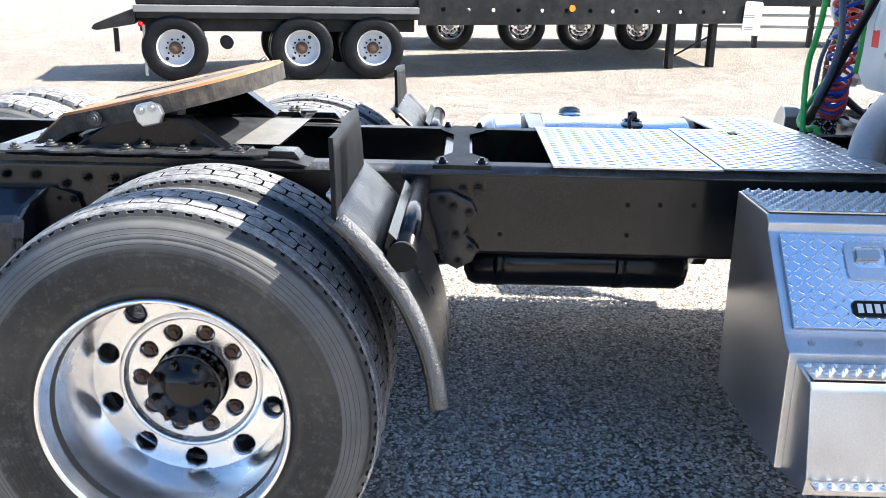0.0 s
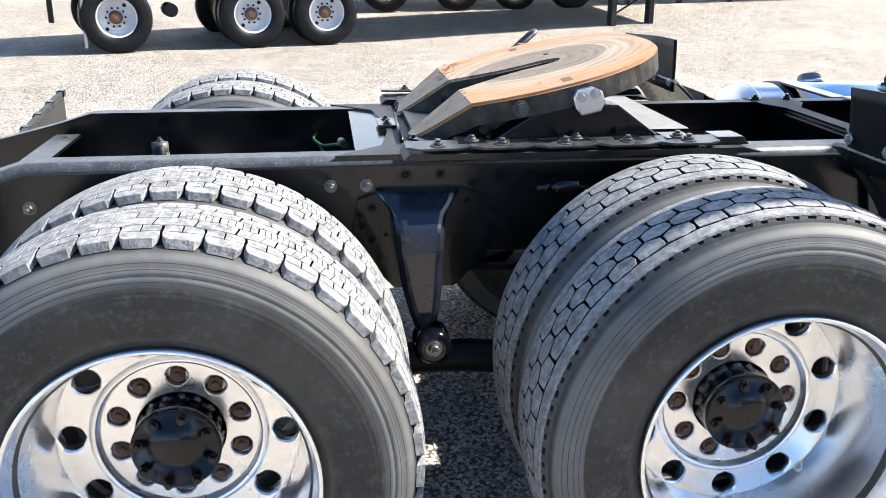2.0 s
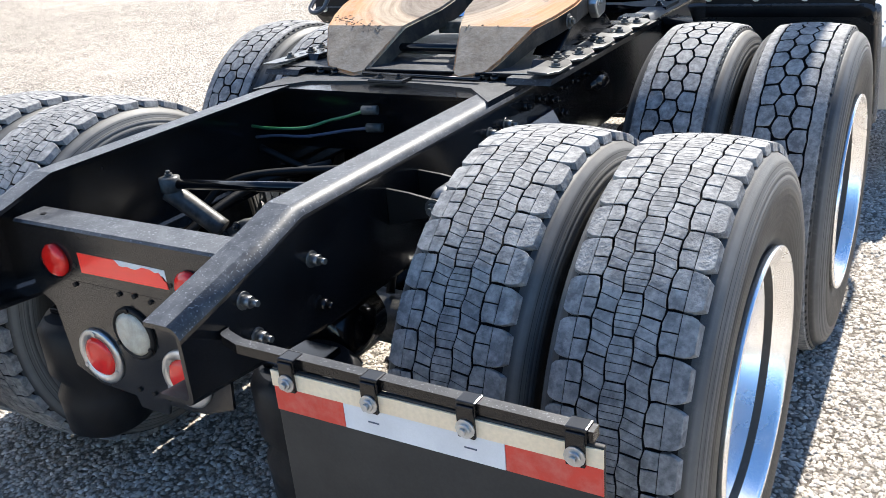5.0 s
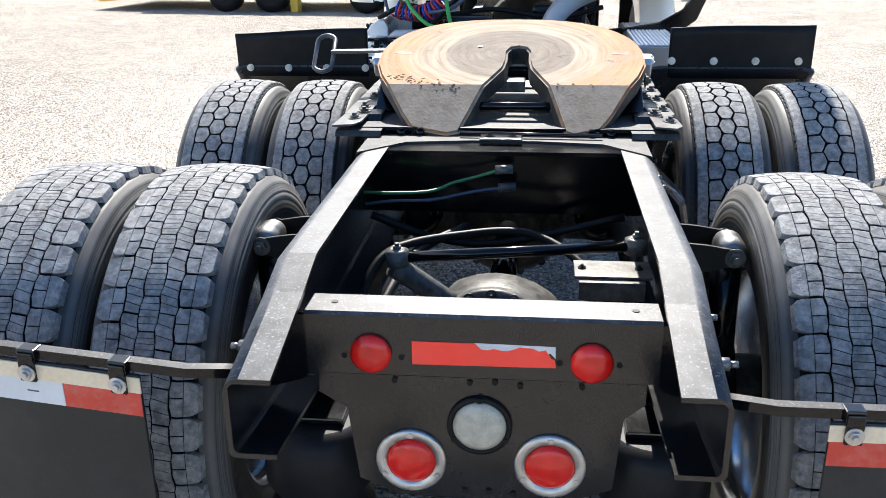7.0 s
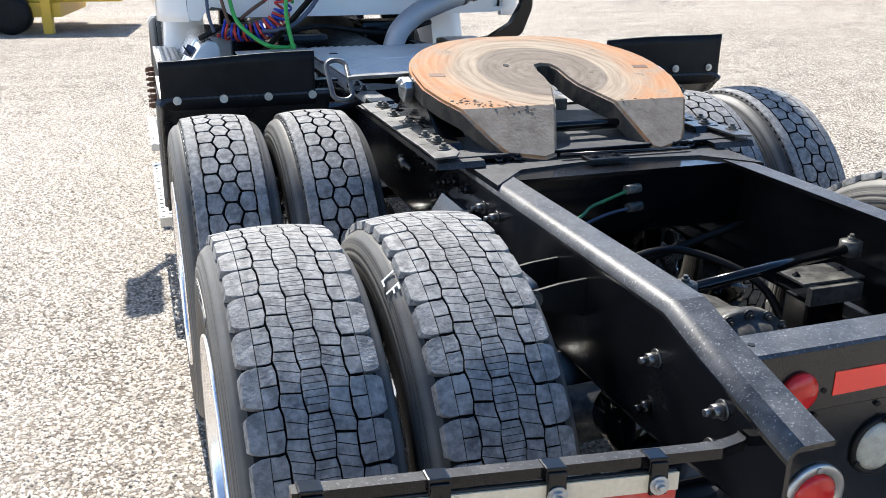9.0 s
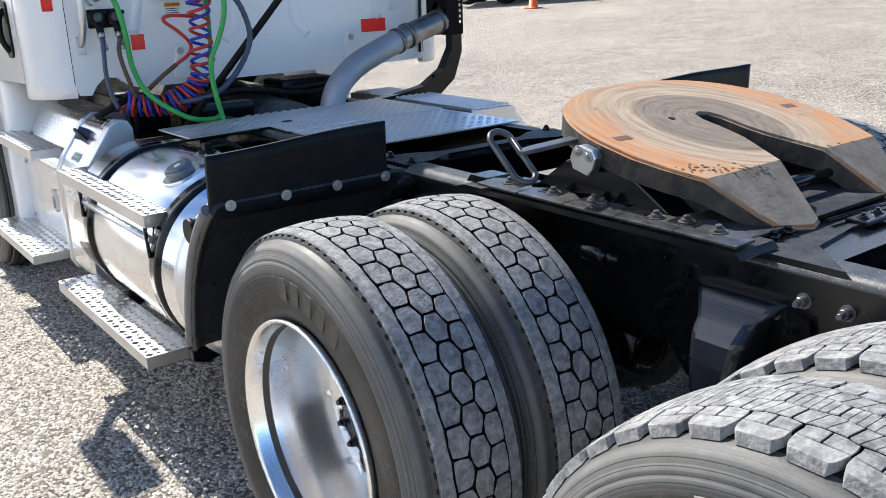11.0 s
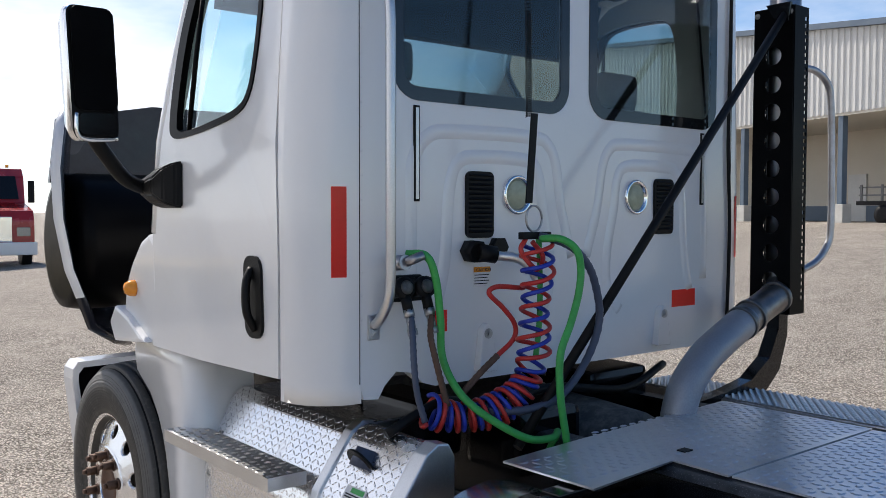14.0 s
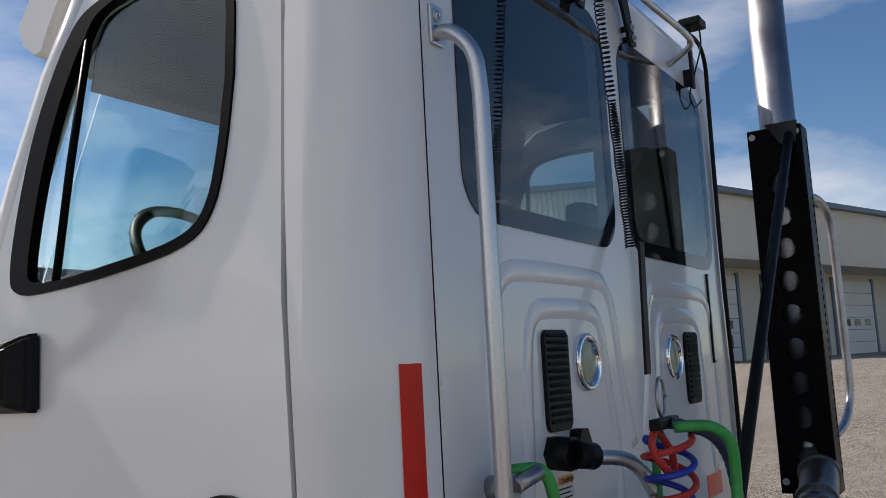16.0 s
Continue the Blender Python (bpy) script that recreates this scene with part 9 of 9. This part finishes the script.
for s in (-1, 1):
    bm = B()
    box(bm, s * 0.62, s * 1.02, -0.05, 0.05, 0.90, 1.15, 0.03)
    part("headlight", bm, LENSW, red)
    bm = B()
    lathe(bm, [(s * 0.85, 0.30), (s * 0.85, 0.48), (s * 1.13, 0.48), (s * 1.15, 0.30)], 24, "x", (0, 0.75, 0.50))
    part("wheel", bm, FLAPM, red)
    bm = B()
    box(bm, s * 1.25, s * 1.45, 1.5, 1.6, 1.85, 2.5, 0.03)
    part("mirror", bm, PLASTIC, red)
for k in range(5):
    bm = B()
    box(bm, -0.7 + k * 0.35 - 0.05, -0.7 + k * 0.35 + 0.05, 2.0, 2.1, 2.88, 2.96, 0.01)
    part("roof_marker", bm, AMBER, red)

# traffic cone
zc = rise(15.6, 18.6)
cone = thing("traffic_cone", "orange traffic cone standing on gravel", "cone")
cone.matrix_world = Matrix.Translation((15.6, 18.6, zc))
bm = B()
lathe(bm, [(0.03, 0.16), (0.04, 0.14), (0.70, 0.035), (0.72, 0.0)], 20, "z")
cb = part("cone_body", bm, ORANGE, cone)
for z0, z1 in ((0.34, 0.46), (0.54, 0.61)):
    bm = B()
    lathe(bm, [(z, 0.1465 - 0.159 * z) for z in (z0, z1)], 20, "z")
    part("white_band", bm, TAPEP, cb, "white reflective band")
bm = B()
box(bm, -0.19, 0.19, -0.19, 0.19, 0.0, 0.035, 0.01)
part("base", bm, ORANGE, cone)
zt = rise(12.5, 16.5)
far = thing("parked_trailer", "dark parked trailer with black tyres", "trailer")
far.matrix_world = Matrix.Translation((17.0, 22.0, rise(17.0, 22.0))) @ Matrix.Rotation(radians(40), 4, "Z")
bm = B()
box(bm, -1.2, 1.2, -3.5, 1.4, 0.95, 1.25, 0.03)
part("deck", bm, TRAILERB, far)
for s in (-1, 1):
    for y in (-0.6, 0.6):
        bm = B()
        lathe(bm, [(s * 0.85, 0.25), (s * 0.85, 0.46), (s * 0.90, 0.50), (s * 1.08, 0.50), (s * 1.12, 0.46), (s * 1.12, 0.25)], 24, "x", (0, y, 0.50))
        part("wheel", bm, FLAPM, far, "black tyre")
bm = B()
box(bm, -0.3, 0.3, -2.9, -2.7, 0.0, 0.95)
part("landing_leg", bm, TRAILERB, far)

# ---- warehouse ----
WX = Matrix.Translation((29.0, 13.2, 1.40)) @ Matrix.Rotation(radians(-18.0), 4, "Z")
ware = thing("warehouse", "beige warehouse with corrugated canopy fascia and blue trim", "building")
ware.matrix_world = WX
# local y runs along the canopy side, local x along the door side; z from the floor
EAVE, SOFF = 6.75, 4.20


def roof_z(y):
    return EAVE + max(0.0, y) * 0.125


bm = B()
prism(bm, [(0.0, SOFF), (0.0, EAVE), (26.0, roof_z(26.0)), (52.0, EAVE), (52.0, SOFF)], "x", 0.0, 0.25)
fascia = part("gable_fascia", bm, CORRU, ware, "pale corrugated gable fascia")
bm = B()
k, y = 0, 0.10
while y < 30.0:
    zt = roof_z(y)
    for v in ((y, y + 0.10),):
        a = [bm.verts.new(q) for q in ((0.0, y, SOFF + 0.02), (0.0, y + 0.14, SOFF + 0.02), (0.0, y + 0.14, zt - 0.03), (0.0, y, zt - 0.03))]
        b = [bm.verts.new(q) for q in ((-0.05, y + 0.035, SOFF + 0.02), (-0.05, y + 0.105, SOFF + 0.02), (-0.05, y + 0.105, zt - 0.03), (-0.05, y + 0.035, zt - 0.03))]
        bm.faces.new(b)
        bm.faces.new((a[0], b[0], b[3], a[3]))
        bm.faces.new((b[1], a[1], a[2], b[2]))
    y += 0.30
tagged(part("sheet_rib", bm, CORRU, fascia), "sheet ribs", kind="stuff")
bm = B()
prism(bm, [(-0.4, EAVE - 0.06), (-0.4, EAVE + 0.16), (26.0, roof_z(26.0) + 0.16), (52.4, EAVE + 0.16), (52.4, EAVE - 0.06), (26.0, roof_z(26.0) - 0.06)], "x", -0.25, 0.02)
part("roof_trim", bm, BLUETRIM, ware, "slate blue roof trim")
bm = B()
prism(bm, [(-0.3, EAVE + 0.05), (26.0, roof_z(26.0) + 0.10), (52.3, EAVE + 0.05), (52.3, EAVE - 0.05), (26.0, roof_z(26.0)), (-0.3, EAVE - 0.05)], "x", 0.02, 45.0)
part("roof", bm, BLUETRIM, ware, "slate blue sheet roof")
bm = B()
box(bm, 0.0, 45.0, 0.0, 0.25, SOFF, EAVE)
part("eave_fascia", bm, BEIGE, ware, "plain beige eave fascia")
bm = B()
box(bm, -0.3, 45.0, -0.35, 0.0, EAVE - 0.10, EAVE + 0.12)
part("gutter", bm, BLUETRIM, ware, "slate blue gutter")
bm = B()
box(bm, 0.02, 44.9, 0.02, 51.9, SOFF - 0.10, SOFF)
part("canopy_soffit", bm, BEIGE, ware, "beige canopy soffit")
bm = B()
box(bm, 5.5, 5.75, 2.6, 51.0, -0.6, SOFF)
wall = part("recessed_wall", bm, BEIGE, ware, "beige recessed wall")
bm = B()
box(bm, 5.44, 5.5, 2.6, 51.0, -0.6, 0.75)
part("wainscot", bm, BLUETRIM, wall, "grey blue lower wall band")
bm = B()
box(bm, 5.42, 5.5, 9.2, 10.2, 0.0, 2.15)
part("wall_door", bm, CORRU, wall, "pale personnel door")
bm = B()
box(bm, 1.8, 45.0, 2.4, 2.6, -0.6, SOFF)
wall2 = part("door_side_wall", bm, BEIGE, ware, "beige wall with roller doors")
for x0, x1 in ((4.2, 8.2), (10.5, 14.5), (17.0, 21.0), (24.0, 28.0)):
    bm = B()
    box(bm, x0, x1, 2.33, 2.40, 0.0, 3.75)
    dd = part("roller_door", bm, CORRU, wall2, "white sectional roller door")
    for k in range(5):
        bm = B()
        box(bm, x0, x1, 2.32, 2.33, 0.62 + k * 0.625, 0.65 + k * 0.625)
        part("door_joint", bm, BLUETRIM, dd)
    for k in range(3):
        xx = x0 + 0.7 + k * 1.1
        bm = B()
        box(bm, xx, xx + 0.6, 2.315, 2.33, 1.45, 1.80)
        part("door_window", bm, GLOSS, dd)
    for xx in (x0 - 0.25, x1 + 0.05):
        bm = B()
        box(bm, xx, xx + 0.20, 2.30, 2.40, -0.2, 3.9)
        part("door_jamb", bm, BLUETRIM, dd)
for y in (0.15, 5.4, 10.9, 16.2, 21.6, 27.0):
    bm = B()
    box(bm, 0.05, 0.30, y - 0.12, y + 0.12, 0.75, SOFF - 0.1, 0.01)
    col = part("column", bm, BLUETRIM, ware, "slate blue steel column on concrete base")
    bm = B()
    box(bm, -0.02, 0.42, y - 0.24, y + 0.24, -0.8, 0.75, 0.02)
    part("column_base", bm, CONCRETE, col)
for x in (11.5, 22.5, 33.5):
    bm = B()
    box(bm, x - 0.12, x + 0.12, 0.05, 0.30, -0.6, SOFF - 0.1)
    part("column", bm, BLUETRIM, ware, "slate blue steel column")
# vehicles and boxes by the warehouse
old = thing("old_flatbed_pickup", "old dark pickup with flat bed and side stakes", "truck")
old.matrix_world = WX @ Matrix.Translation((2.6, 1.2, 0.0)) @ Matrix.Rotation(radians(6), 4, "Z")
bm = B()
box(bm, -0.95, 0.95, 1.6, 4.6, 0.72, 0.88, 0.02)
part("flat_bed", bm, TRAILERB, old, "dark flat bed")
bm = B()
prism(bm, [(-1.6, 0.55), (-1.6, 1.10), (-0.3, 1.20), (0.1, 1.72), (1.35, 1.75), (1.45, 0.55)], "x", -0.78, 0.78, 0.10)
part("cab", bm, GREYHOSE, old, "rounded dark green pickup cab")
bm = B()
box(bm, -0.80, 0.80, 0.35, 1.15, 1.22, 1.58, 0.03)
part("cab_window", bm, GLOSS, old)
for x in (-0.9, 0.9):
    for y in (-0.9, 3.4):
        bm = B()
        lathe(bm, [(x - 0.12, 0.20), (x - 0.12, 0.36), (x + 0.12, 0.36), (x + 0.12, 0.20)], 22, "x", (0, y, 0.36))
        part("wheel", bm, FLAPM, old)
    for y in (1.7, 2.6, 3.5, 4.4):
        bm = B()
        box(bm, x - 0.03, x + 0.03, y - 0.04, y + 0.04, 0.88, 1.5)
        part("stake", bm, GREYB, old)
    for z in (1.1, 1.4):
        bm = B()
        box(bm, x - 0.02, x + 0.02, 1.65, 4.5, z - 0.03, z + 0.03)
        part("stake_rail", bm, GREYB, old)
for (u, v), s, mt, label in (((1.0, 15.0), 1.1, CARD, "brown cardboard crate"), ((1.6, 16.9), 0.9, CARD, "brown cardboard crate"), ((2.5, 14.0), 0.6, GREYB, "grey storage box")):
    bm = B()
    box(bm, -s * 0.6, s * 0.6, -s * 0.5, s * 0.5, 0.0, s, 0.01)
    lone("crate", bm, mt, label + " by the warehouse", "crate", "crates", m=WX @ Matrix.Translation((u, v, 0.0 if v < 20 else 0.0)))
